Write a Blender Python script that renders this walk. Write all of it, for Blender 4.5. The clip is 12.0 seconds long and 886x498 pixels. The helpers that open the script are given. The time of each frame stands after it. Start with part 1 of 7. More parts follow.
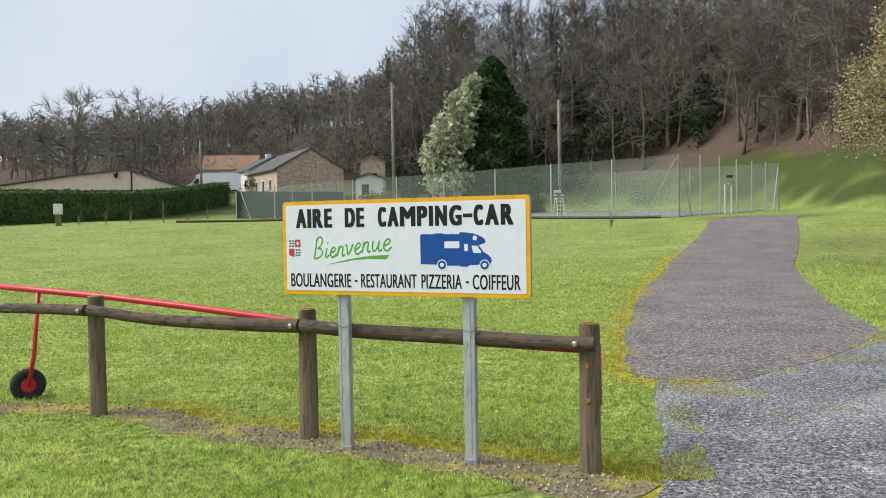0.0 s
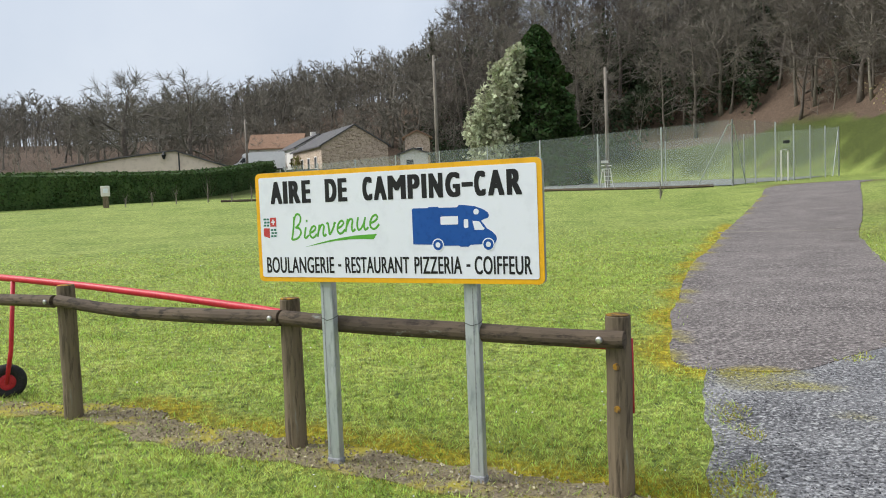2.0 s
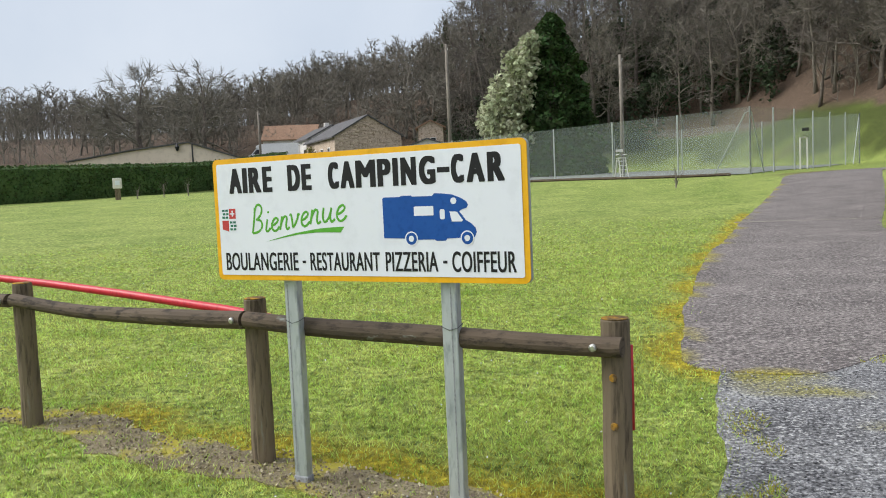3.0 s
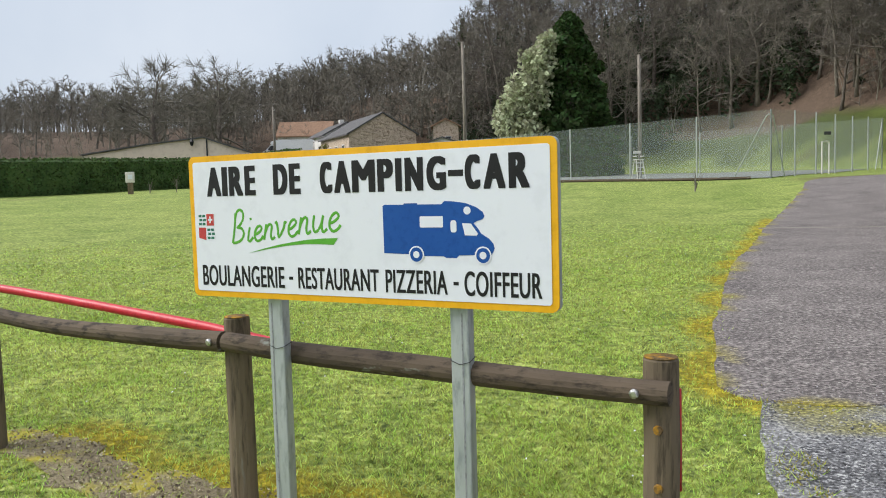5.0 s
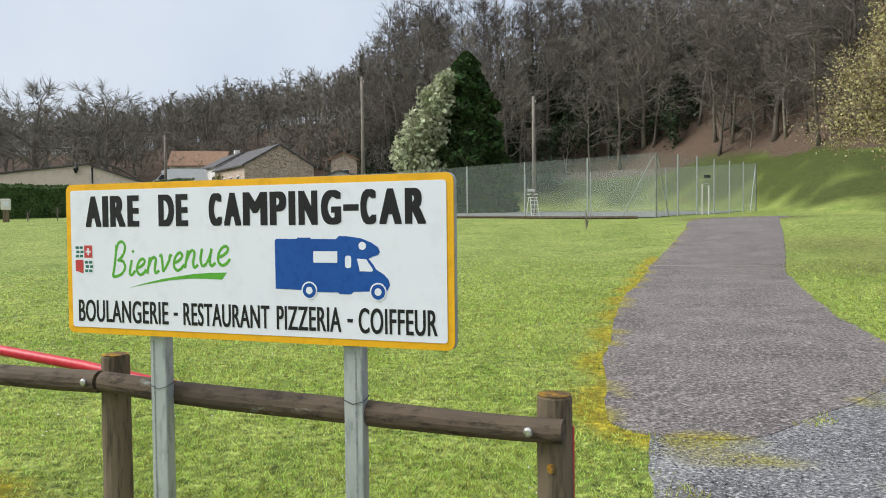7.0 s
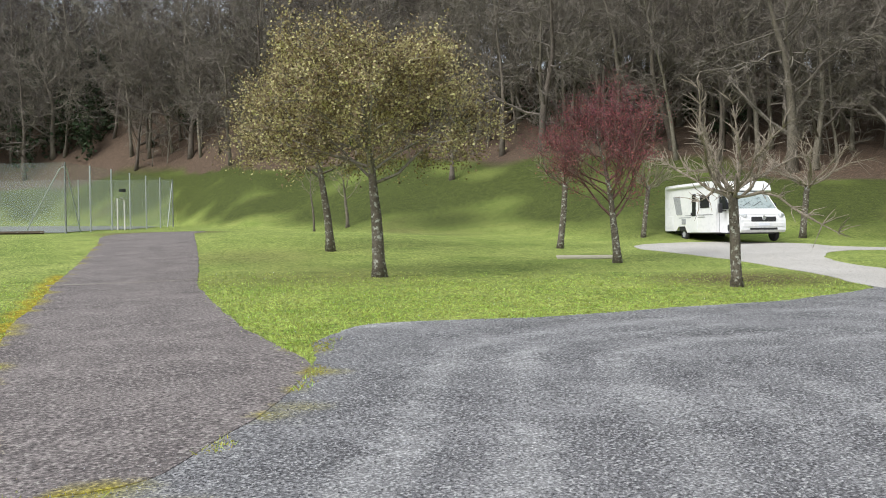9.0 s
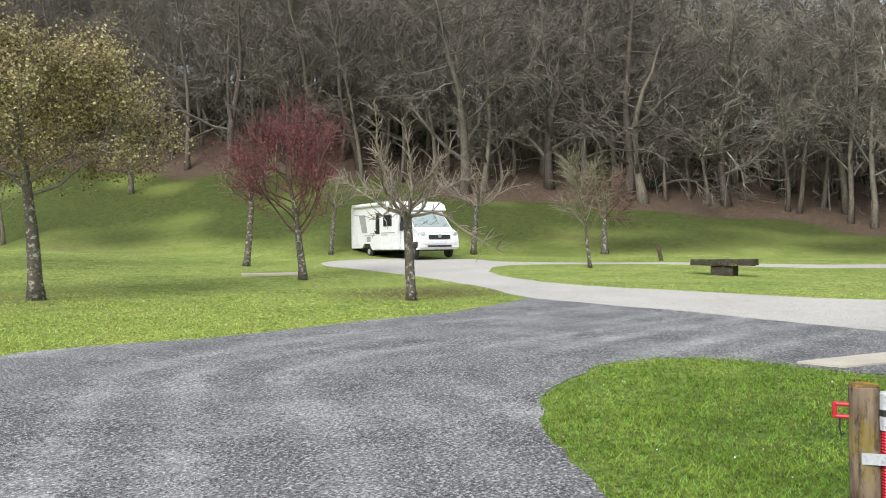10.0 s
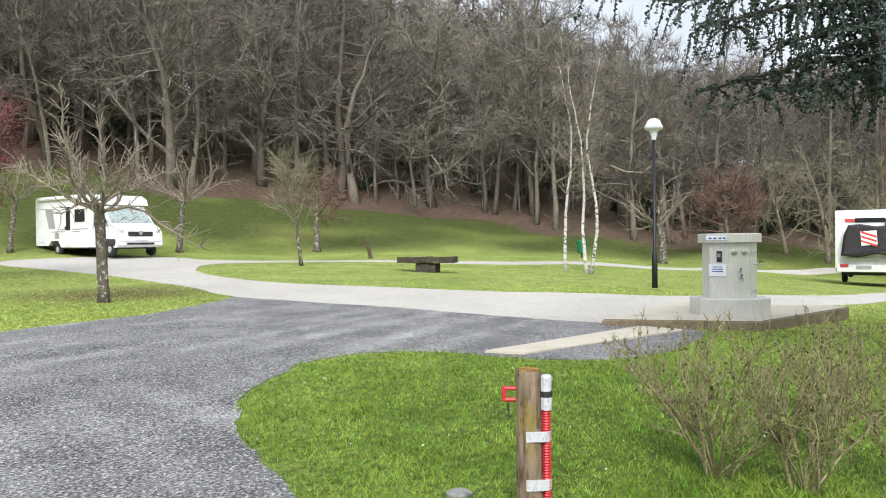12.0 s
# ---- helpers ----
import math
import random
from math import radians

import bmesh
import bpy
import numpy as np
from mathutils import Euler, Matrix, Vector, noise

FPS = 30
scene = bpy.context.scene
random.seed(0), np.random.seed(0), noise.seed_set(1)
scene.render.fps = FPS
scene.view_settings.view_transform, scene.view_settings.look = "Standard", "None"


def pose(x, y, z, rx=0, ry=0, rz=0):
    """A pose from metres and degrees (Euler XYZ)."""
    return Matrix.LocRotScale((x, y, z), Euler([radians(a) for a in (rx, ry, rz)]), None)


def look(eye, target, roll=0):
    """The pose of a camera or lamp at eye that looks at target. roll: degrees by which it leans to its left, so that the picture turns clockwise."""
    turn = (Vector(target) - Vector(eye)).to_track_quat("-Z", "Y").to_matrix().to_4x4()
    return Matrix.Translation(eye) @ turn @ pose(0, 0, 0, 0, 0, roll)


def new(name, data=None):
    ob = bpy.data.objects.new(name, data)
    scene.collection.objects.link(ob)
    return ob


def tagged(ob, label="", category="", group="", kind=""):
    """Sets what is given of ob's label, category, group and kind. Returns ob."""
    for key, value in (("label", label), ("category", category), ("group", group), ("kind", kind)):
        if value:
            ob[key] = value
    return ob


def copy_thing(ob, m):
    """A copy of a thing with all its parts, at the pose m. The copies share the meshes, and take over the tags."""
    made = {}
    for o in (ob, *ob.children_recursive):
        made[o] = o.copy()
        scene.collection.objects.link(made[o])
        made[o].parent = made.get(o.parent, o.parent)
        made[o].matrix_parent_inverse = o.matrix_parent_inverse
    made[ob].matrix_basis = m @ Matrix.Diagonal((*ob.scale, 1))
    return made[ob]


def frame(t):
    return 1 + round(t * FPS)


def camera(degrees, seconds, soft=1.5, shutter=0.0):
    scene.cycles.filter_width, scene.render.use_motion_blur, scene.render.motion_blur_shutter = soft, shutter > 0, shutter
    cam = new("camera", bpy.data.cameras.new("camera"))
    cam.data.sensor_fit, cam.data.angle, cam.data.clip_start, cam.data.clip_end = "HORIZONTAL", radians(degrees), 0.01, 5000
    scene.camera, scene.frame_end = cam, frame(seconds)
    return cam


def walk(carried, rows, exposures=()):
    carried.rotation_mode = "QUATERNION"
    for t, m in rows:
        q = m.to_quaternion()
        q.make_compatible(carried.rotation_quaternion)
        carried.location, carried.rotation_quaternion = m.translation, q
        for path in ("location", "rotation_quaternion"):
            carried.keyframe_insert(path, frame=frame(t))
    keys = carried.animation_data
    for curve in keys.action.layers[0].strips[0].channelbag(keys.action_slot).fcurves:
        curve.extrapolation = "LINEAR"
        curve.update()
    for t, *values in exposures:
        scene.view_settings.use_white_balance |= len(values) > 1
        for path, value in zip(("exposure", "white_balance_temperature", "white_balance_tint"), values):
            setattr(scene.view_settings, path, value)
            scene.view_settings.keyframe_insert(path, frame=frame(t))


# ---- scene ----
cam = camera(58.2, 12.0, soft=1.0)
PATH = [
    (0, (0.202, -0.043, 1.533), (0.143, 1.955, 1.471), -1.0),
    (0.5, (0.288, 0.131, 1.518), (0.186, 2.127, 1.44), -1.3),
    (1, (0.394, 0.312, 1.509), (0.252, 2.305, 1.413), -1.6),
    (1.5, (0.422, 0.584, 1.506), (0.254, 2.574, 1.393), -1.9),
    (2, (0.452, 0.838, 1.509), (0.269, 2.825, 1.387), -2.2),
    (2.5, (0.558, 1.092, 1.5), (0.361, 3.078, 1.368), -2.4),
    (3, (0.598, 1.349, 1.488), (0.375, 3.332, 1.344), -2.5),
    (5, (0.543, 1.944, 1.521), (0.287, 3.922, 1.375), -1.6),
    (5.5, (0.519, 1.939, 1.52), (0.295, 3.923, 1.399), -1.1),
    (6, (0.519, 1.925, 1.53), (0.34, 3.915, 1.436), -0.7),
    (6.5, (0.519, 1.93, 1.534), (0.402, 3.926, 1.46), -0.5),
    (6.7, (0.519, 1.939, 1.531), (0.439, 3.936, 1.464), -0.5),
    (8.3, (0.918, 2.515, 1.469), (1.672, 4.366, 1.408), -0.8),
    (8.5, (0.955, 2.586, 1.457), (1.871, 4.363, 1.4), -0.7),
    (9, (1.015, 2.682, 1.47), (2.303, 4.212, 1.43), -0.7),
    (9.5, (1.066, 2.558, 1.474), (2.639, 3.794, 1.454), -0.7),
    (10, (1.216, 2.505, 1.459), (2.98, 3.447, 1.453), -0.8),
    (10.5, (1.237, 2.462, 1.458), (3.118, 3.143, 1.458), -0.8),
    (11, (1.317, 2.443, 1.445), (3.26, 2.919, 1.442), -0.6),
    (11.5, (1.325, 2.418, 1.444), (3.296, 2.757, 1.433), -0.6),
    (12, (1.338, 2.401, 1.445), (3.32, 2.672, 1.426), -0.6),
]
# the walk: eye, a point looked at, roll
walk(cam, [(t, look(e, g, roll)) for t, e, g, roll in PATH], exposures=[(0, 0.26), (8.3, 0.26), (9.5, 0.28), (10.5, 0.42), (12, 0.56)])

# ---- world, sun, exposure ----
world = bpy.data.worlds.new("overcast")
scene.world = world
world.use_nodes = True
wn, wl = world.node_tree.nodes, world.node_tree.links
wn.clear()
sky = wn.new("ShaderNodeTexSky")
sky.sky_type, sky.sun_disc = "NISHITA", False
sky.sun_elevation, sky.sun_rotation = radians(48), radians(200)
sky.air_density, sky.dust_density, sky.ozone_density = 1.0, 4.0, 1.0
coord = wn.new("ShaderNodeTexCoord")
clouds = wn.new("ShaderNodeTexNoise")
clouds.inputs["Scale"].default_value, clouds.inputs["Detail"].default_value = 2.2, 6
ramp = wn.new("ShaderNodeValToRGB")
ramp.color_ramp.elements[0].position, ramp.color_ramp.elements[0].color = 0.30, (4.3, 4.9, 5.8, 1)
ramp.color_ramp.elements[1].position, ramp.color_ramp.elements[1].color = 0.70, (6.0, 6.4, 7.0, 1)
mixer = wn.new("ShaderNodeMix")
mixer.data_type = "RGBA"
mixer.inputs[0].default_value = 0.85
back = wn.new("ShaderNodeBackground")
back.inputs["Strength"].default_value = 0.118
wout = wn.new("ShaderNodeOutputWorld")
wl.new(coord.outputs["Generated"], clouds.inputs["Vector"])
wl.new(clouds.outputs["Fac"], ramp.inputs["Fac"])
wl.new(sky.outputs["Color"], mixer.inputs[6])
wl.new(ramp.outputs["Color"], mixer.inputs[7])
wl.new(mixer.outputs[2], back.inputs["Color"])
wl.new(back.outputs[0], wout.inputs[0])
sun = new("sun", bpy.data.lights.new("sun", "SUN"))
sun.data.energy, sun.data.angle, sun.data.color = 3.2, radians(34), (1.0, 0.975, 0.935)
sun.matrix_world = look((0, 0, 42), (46, 2, 0))

# ---- materials ----


def material(name, a, b, scale=8.0, rough=0.8, metal=0.0, bump=0.0, fine=None, c=None, spots=0.0, spot_scale=3.0, island=0.0, objrand=0.0, stretch=None, attr=None, detail=6, grit=0.45, light=0.0):
    """Two colours mixed by noise at two scales; c appears in spots; island and objrand vary brightness piece by piece.
    attr: a list of (attribute name, colour) laid over by the attribute's value."""
    m = bpy.data.materials.new(name)
    m.use_nodes = True
    n, l = m.node_tree.nodes, m.node_tree.links
    p = n["Principled BSDF"]
    p.inputs["Roughness"].default_value, p.inputs["Metallic"].default_value = rough, metal
    p.inputs["Specular IOR Level"].default_value = 0.3
    tc = n.new("ShaderNodeTexCoord")
    vec = tc.outputs["Object"]
    if stretch:
        mp = n.new("ShaderNodeMapping")
        mp.inputs["Scale"].default_value = stretch
        l.new(vec, mp.inputs["Vector"])
        vec = mp.outputs["Vector"]

    def noise_tex(s, d=detail):
        t = n.new("ShaderNodeTexNoise")
        t.inputs["Scale"].default_value, t.inputs["Detail"].default_value, t.inputs["Roughness"].default_value = s, d, 0.65
        l.new(vec, t.inputs["Vector"])
        return t.outputs["Fac"]

    def span(value, lo, hi):
        t = n.new("ShaderNodeMapRange")
        t.inputs["From Min"].default_value, t.inputs["From Max"].default_value = lo, hi
        l.new(value, t.inputs["Value"])
        return t.outputs["Result"]

    def blend(fac, x, y):
        t = n.new("ShaderNodeMix")
        t.data_type = "RGBA"
        if isinstance(fac, float):
            t.inputs[0].default_value = fac
        else:
            l.new(fac, t.inputs[0])
        for sock, v in ((t.inputs[6], x), (t.inputs[7], y)):
            if isinstance(v, tuple):
                sock.default_value = (*v, 1)
            else:
                l.new(v, sock)
        return t.outputs[2]
    grain = noise_tex(fine or scale * 9)
    big = noise_tex(scale)
    col = blend(span(big, 0.32, 0.68), a, b)
    col = blend(span(grain, 0.50, 0.36), col, tuple(v * (1 - grit) for v in a))
    if light:
        col = blend(span(grain, 0.53, 0.66), col, tuple(min(v * (1 + light), 0.9) for v in b))
    if c:
        col = blend(span(noise_tex(spot_scale), 0.66 - spots * 0.3, 0.72 - spots * 0.2), col, c)
    for key, colour in attr or ():
        at = n.new("ShaderNodeAttribute")
        at.attribute_name = key
        mul = n.new("ShaderNodeMath")
        mul.operation = "MULTIPLY_ADD"
        l.new(grain, mul.inputs[0])
        mul.inputs[1].default_value = 0.5
        l.new(at.outputs["Fac"], mul.inputs[2])
        other = tuple(v * 0.48 for v in colour)
        over = blend(span(noise_tex(scale * 6), 0.35, 0.65), colour, other)
        over = blend(span(grain, 0.52, 0.36), over, tuple(v * (1 - grit) for v in colour))
        over = blend(span(grain, 0.53, 0.66), over, tuple(min(v * (1.15 + light * 0.6), 0.9) for v in colour))
        col = blend(span(mul.outputs[0], 0.5, 0.95), col, over)
    for amount, kind in ((island, "g"), (objrand, "o")):
        if amount:
            src = n.new("ShaderNodeNewGeometry").outputs["Random Per Island"] if kind == "g" else n.new("ShaderNodeObjectInfo").outputs["Random"]
            hsv = n.new("ShaderNodeHueSaturation")
            mr = n.new("ShaderNodeMapRange")
            mr.inputs["To Min"].default_value, mr.inputs["To Max"].default_value = 1 - amount, 1 + amount
            l.new(src, mr.inputs["Value"])
            l.new(mr.outputs["Result"], hsv.inputs["Value"])
            mh = n.new("ShaderNodeMapRange")
            mh.inputs["To Min"].default_value, mh.inputs["To Max"].default_value = 0.5 - amount * 0.06, 0.5 + amount * 0.06
            l.new(src, mh.inputs["Value"])
            l.new(mh.outputs["Result"], hsv.inputs["Hue"])
            l.new(col, hsv.inputs["Color"])
            col = hsv.outputs["Color"]
    l.new(col, p.inputs["Base Color"])
    if bump:
        bn = n.new("ShaderNodeBump")
        bn.inputs["Strength"].default_value, bn.inputs["Distance"].default_value = 0.8, bump
        l.new(grain, bn.inputs["Height"])
        l.new(bn.outputs["Normal"], p.inputs["Normal"])
    return m


def leafy(m, amount=0.35):
    """Lets light through thin leaves."""
    m.node_tree.nodes["Principled BSDF"].inputs["Subsurface Weight"].default_value = 0.0
    n, l = m.node_tree.nodes, m.node_tree.links
    p, out = n["Principled BSDF"], n["Material Output"]
    tr = n.new("ShaderNodeBsdfTranslucent")
    mx = n.new("ShaderNodeMixShader")
    mx.inputs[0].default_value = amount
    src = p.inputs["Base Color"].links[0].from_socket
    l.new(src, tr.inputs["Color"])
    l.new(p.outputs[0], mx.inputs[1])
    l.new(tr.outputs[0], mx.inputs[2])
    l.new(mx.outputs[0], out.inputs["Surface"])
    return m


M_GROUND = material("lawn", (0.165, 0.240, 0.044), (0.325, 0.375, 0.100), scale=0.45, fine=13, rough=0.95, bump=0.08, c=(0.125, 0.185, 0.036), spots=0.26, spot_scale=1.3, grit=0.62, light=0.6,
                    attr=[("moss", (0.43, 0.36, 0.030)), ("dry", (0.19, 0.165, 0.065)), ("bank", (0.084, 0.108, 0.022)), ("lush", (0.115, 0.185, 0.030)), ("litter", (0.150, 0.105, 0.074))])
M_BLADE = leafy(material("grass blades", (0.320, 0.450, 0.066), (0.67, 0.710, 0.195), scale=1.6, rough=0.65, island=0.6, grit=0.62), 0.45)
M_BLADE_LUSH = leafy(material("lush grass blades", (0.165, 0.285, 0.030), (0.370, 0.480, 0.085), scale=1.6, rough=0.65, island=0.6, grit=0.62), 0.45)
M_BLADE_MOSS = leafy(material("mossy blades", (0.52, 0.43, 0.03), (0.38, 0.37, 0.05), scale=2.0, rough=0.8, island=0.3), 0.3)
M_ASPHALT = material("old asphalt", (0.105, 0.091, 0.089), (0.215, 0.190, 0.182), scale=1.1, fine=30, rough=0.9, bump=0.018, c=(0.38, 0.36, 0.33), spots=0.30, spot_scale=17, grit=0.6, light=0.9, attr=[("moss", (0.36, 0.31, 0.035))])
M_GRAVEL = material("grey gravel", (0.070, 0.070, 0.076), (0.240, 0.239, 0.244), scale=0.8, fine=40, rough=0.9, bump=0.025, c=(0.56, 0.56, 0.55), spots=0.35, spot_scale=30, grit=0.62, light=0.9, attr=[("track", (0.43, 0.43, 0.43)), ("moss", (0.33, 0.30, 0.05))])
M_STONES = material("gravel stones", (0.16, 0.16, 0.175), (0.40, 0.40, 0.41), scale=20, rough=0.85, island=0.75)
M_PALE = material("pale crushed stone", (0.44, 0.42, 0.385), (0.53, 0.51, 0.475), scale=0.5, fine=30, rough=0.95, bump=0.008, c=(0.38, 0.35, 0.30), spots=0.2, spot_scale=2)
M_MULCH = material("mulch", (0.185, 0.150, 0.090), (0.31, 0.265, 0.165), scale=3, fine=60, rough=0.95, bump=0.02, c=(0.40, 0.35, 0.05), spots=0.55, spot_scale=2.2)
M_CHIP = material("mulch chips", (0.25, 0.205, 0.135), (0.45, 0.39, 0.28), scale=10, rough=0.9, island=0.55)
M_CONCRETE = material("concrete", (0.46, 0.42, 0.345), (0.56, 0.52, 0.44), scale=1.5, fine=60, rough=0.9, bump=0.004, grit=0.2, c=(0.26, 0.22, 0.16), spots=0.15, spot_scale=2)
# slab sides: their shade, along with brown stains, is put into this darker colour
M_SLABSIDE = material("shaded stained concrete edge", (0.17, 0.135, 0.09), (0.27, 0.22, 0.155), scale=3, fine=40, rough=0.95, bump=0.006, grit=0.4, c=(0.10, 0.085, 0.05), spots=0.35, spot_scale=4)
M_WOOD = material("weathered wood", (0.125, 0.098, 0.066), (0.21, 0.165, 0.11), scale=6, fine=34, rough=0.85, bump=0.006, c=(0.24, 0.24, 0.21), spots=0.15, spot_scale=9, stretch=(1, 1, 0.12))
M_RAILWOOD = material("weathered rail wood", (0.068, 0.052, 0.038), (0.130, 0.098, 0.068), scale=6, fine=34, rough=0.85, bump=0.006, c=(0.25, 0.27, 0.24), spots=0.12, spot_scale=11, stretch=(0.3, 0.3, 1))
M_TOPWOOD = material("mossy end grain", (0.10, 0.075, 0.045), (0.26, 0.15, 0.04), scale=14, fine=90, rough=0.95, bump=0.006, c=(0.44, 0.23, 0.02), spots=0.6, spot_scale=16)
M_STEEL = material("galvanised steel", (0.40, 0.44, 0.47), (0.54, 0.57, 0.60), scale=9, fine=30, rough=0.5, metal=0.5, bump=0.001, stretch=(1, 1, 0.25), grit=0.18)
M_GREYCAP = material("grey plastic", (0.27, 0.28, 0.30), (0.34, 0.35, 0.37), scale=9, rough=0.7)
M_WHITE = material("sign white", (0.74, 0.77, 0.84), (0.76, 0.79, 0.86), scale=1.5, fine=9, rough=0.35, grit=0.04)
M_YELLOW = material("sign yellow", (0.78, 0.40, 0.012), (0.84, 0.45, 0.02), scale=3, fine=12, rough=0.4, grit=0.1)
M_BLACK = material("sign black", (0.010, 0.010, 0.012), (0.018, 0.018, 0.02), scale=4, rough=0.45, grit=0.1)
M_BLUE = material("sign blue", (0.008, 0.07, 0.30), (0.012, 0.085, 0.34), scale=4, rough=0.4, grit=0.06)
M_GREEN = material("sign green", (0.09, 0.36, 0.035), (0.12, 0.41, 0.05), scale=4, rough=0.4, grit=0.06)
M_CRESTRED = material("crest red", (0.50, 0.05, 0.05), (0.58, 0.08, 0.07), scale=20, rough=0.5)
M_CRESTGREEN = material("crest green", (0.02, 0.14, 0.10), (0.04, 0.2, 0.13), scale=20, rough=0.5)
M_RED = material("red paint", (0.48, 0.022, 0.035), (0.60, 0.04, 0.055), scale=5, fine=30, rough=0.4, grit=0.15)
M_RUBBER = material("rubber", (0.022, 0.022, 0.024), (0.045, 0.043, 0.04), scale=14, rough=0.85, bump=0.002)
M_BARK = material("grey bark", (0.120, 0.102, 0.082), (0.230, 0.203, 0.167), scale=5, fine=26, rough=0.95, bump=0.02, stretch=(1, 1, 0.3), objrand=0.35)
# darker twin of the bark: the deep wood's shade is in its colour
M_SHADEDWOOD = material("shaded wood", (0.070, 0.058, 0.048), (0.125, 0.108, 0.090), scale=0.6, fine=6, rough=0.95, island=0.3)
M_TWIG = material("forest twigs", (0.142, 0.125, 0.104), (0.255, 0.228, 0.194), scale=1.2, fine=9, rough=0.95, objrand=0.3, island=0.25)
M_LICHEN = material("lichened bark", (0.085, 0.072, 0.055), (0.16, 0.14, 0.11), scale=7, fine=30, rough=0.95, bump=0.02, c=(0.40, 0.41, 0.36), spots=0.42, spot_scale=9)
M_PALEBARK = material("pale pollard bark", (0.20, 0.168, 0.132), (0.34, 0.295, 0.24), scale=4, fine=24, rough=0.95, bump=0.01, c=(0.14, 0.12, 0.09), spots=0.3, spot_scale=7)
M_GREYTWIG = material("grey-green twigs", (0.19, 0.17, 0.12), (0.27, 0.25, 0.17), scale=3, rough=0.95, island=0.3)
M_BIRCH = material("birch bark", (0.50, 0.48, 0.44), (0.66, 0.64, 0.60), scale=4, fine=16, rough=0.8, bump=0.004, c=(0.06, 0.055, 0.05), spots=0.55, spot_scale=5, stretch=(1, 1, 1.6))
M_BLOSSOM = leafy(material("olive young leaves", (0.290, 0.235, 0.100), (0.50, 0.415, 0.260), scale=1.4, rough=0.8, island=0.7), 0.3)
M_BUD = leafy(material("crimson buds", (0.215, 0.060, 0.078), (0.34, 0.120, 0.140), scale=1.5, rough=0.8, island=0.5), 0.25)
M_REDTWIG = material("reddish twigs", (0.115, 0.066, 0.060), (0.185, 0.105, 0.096), scale=2, rough=0.9, island=0.3)
M_CYPRESS = leafy(material("cypress foliage", (0.030, 0.062, 0.018), (0.060, 0.105, 0.026), scale=0.5, rough=0.85, island=0.5), 0.15)
M_IVY = leafy(material("dark undergrowth", (0.032, 0.052, 0.026), (0.065, 0.085, 0.042), scale=0.7, rough=0.8, island=0.55), 0.15)
M_WHITEFLOWER = leafy(material("cream blossom", (0.36, 0.40, 0.23), (0.56, 0.57, 0.40), scale=0.8, rough=0.8, island=0.45), 0.3)
M_CEDAR = leafy(material("cedar needles", (0.034, 0.058, 0.046), (0.075, 0.110, 0.092), scale=1.2, rough=0.85, island=0.5), 0.15)
M_CEDARWOOD = material("cedar bark", (0.075, 0.065, 0.055), (0.12, 0.105, 0.09), scale=6, rough=0.95, bump=0.01)
M_HEDGE = leafy(material("hedge leaves", (0.050, 0.092, 0.028), (0.095, 0.150, 0.045), scale=0.6, rough=0.85, island=0.5), 0.15)
M_SHRUBLEAF = leafy(material("sparse shrub leaves", (0.15, 0.165, 0.05), (0.24, 0.215, 0.085), scale=3, rough=0.8, island=0.45), 0.25)
M_SHRUBTWIG = material("shrub stems", (0.17, 0.155, 0.070), (0.36, 0.315, 0.190), scale=6, rough=0.95, island=0.3)
M_BRUSH = material("brown brush", (0.15, 0.095, 0.078), (0.24, 0.155, 0.125), scale=2, rough=0.95, island=0.35)
M_COACH = material("white coachwork", (0.74, 0.75, 0.76), (0.80, 0.80, 0.81), scale=0.7, fine=5, rough=0.28, grit=0.06)
M_DARKGLASS = material("dark glass", (0.018, 0.02, 0.024), (0.03, 0.032, 0.036), scale=3, rough=0.08)
M_SCREEN = material("windscreen glass", (0.30, 0.36, 0.36), (0.42, 0.48, 0.47), scale=0.9, rough=0.08)
M_GREYTRIM = material("grey decal", (0.33, 0.34, 0.36), (0.40, 0.41, 0.43), scale=3, rough=0.4)
M_DARKTRIM = material("dark plastic trim", (0.03, 0.03, 0.033), (0.05, 0.05, 0.055), scale=5, rough=0.6)
M_CHROME = material("brushed metal", (0.50, 0.50, 0.50), (0.62, 0.62, 0.61), scale=8, fine=40, rough=0.35, metal=0.9)
M_INOX = material("stainless panels", (0.60, 0.595, 0.57), (0.70, 0.69, 0.665), scale=2, fine=60, rough=0.38, metal=0.3, stretch=(1, 1, 0.08), grit=0.08)
M_LAMPBLACK = material("black lamp paint", (0.012, 0.013, 0.016), (0.022, 0.023, 0.026), scale=5, rough=0.45)
M_LAMPWHITE = material("frosted lamp head", (0.62, 0.65, 0.70), (0.74, 0.76, 0.80), scale=5, rough=0.4)
M_STONEWALL = material("rubble stone", (0.46, 0.36, 0.28), (0.62, 0.51, 0.41), scale=1.2, fine=5, rough=0.95, bump=0.05, c=(0.24, 0.17, 0.12), spots=0.35, spot_scale=2.4)
M_RENDER = material("beige render", (0.70, 0.59, 0.49), (0.78, 0.67, 0.56), scale=0.12, fine=2, rough=0.95, grit=0.08)
M_WHITEWALL = material("off-white wall", (0.66, 0.63, 0.60), (0.78, 0.76, 0.73), scale=0.5, fine=4, rough=0.95, grit=0.12)
M_ROOFTILE = material("clay tiles", (0.24, 0.145, 0.095), (0.33, 0.21, 0.14), scale=1.5, fine=9, rough=0.9)
M_SLATE = material("grey slate", (0.085, 0.083, 0.086), (0.14, 0.135, 0.135), scale=1.5, fine=8, rough=0.8)
M_POLE = material("pole timber", (0.19, 0.165, 0.14), (0.28, 0.25, 0.215), scale=3, fine=20, rough=0.9, stretch=(1, 1, 0.1))
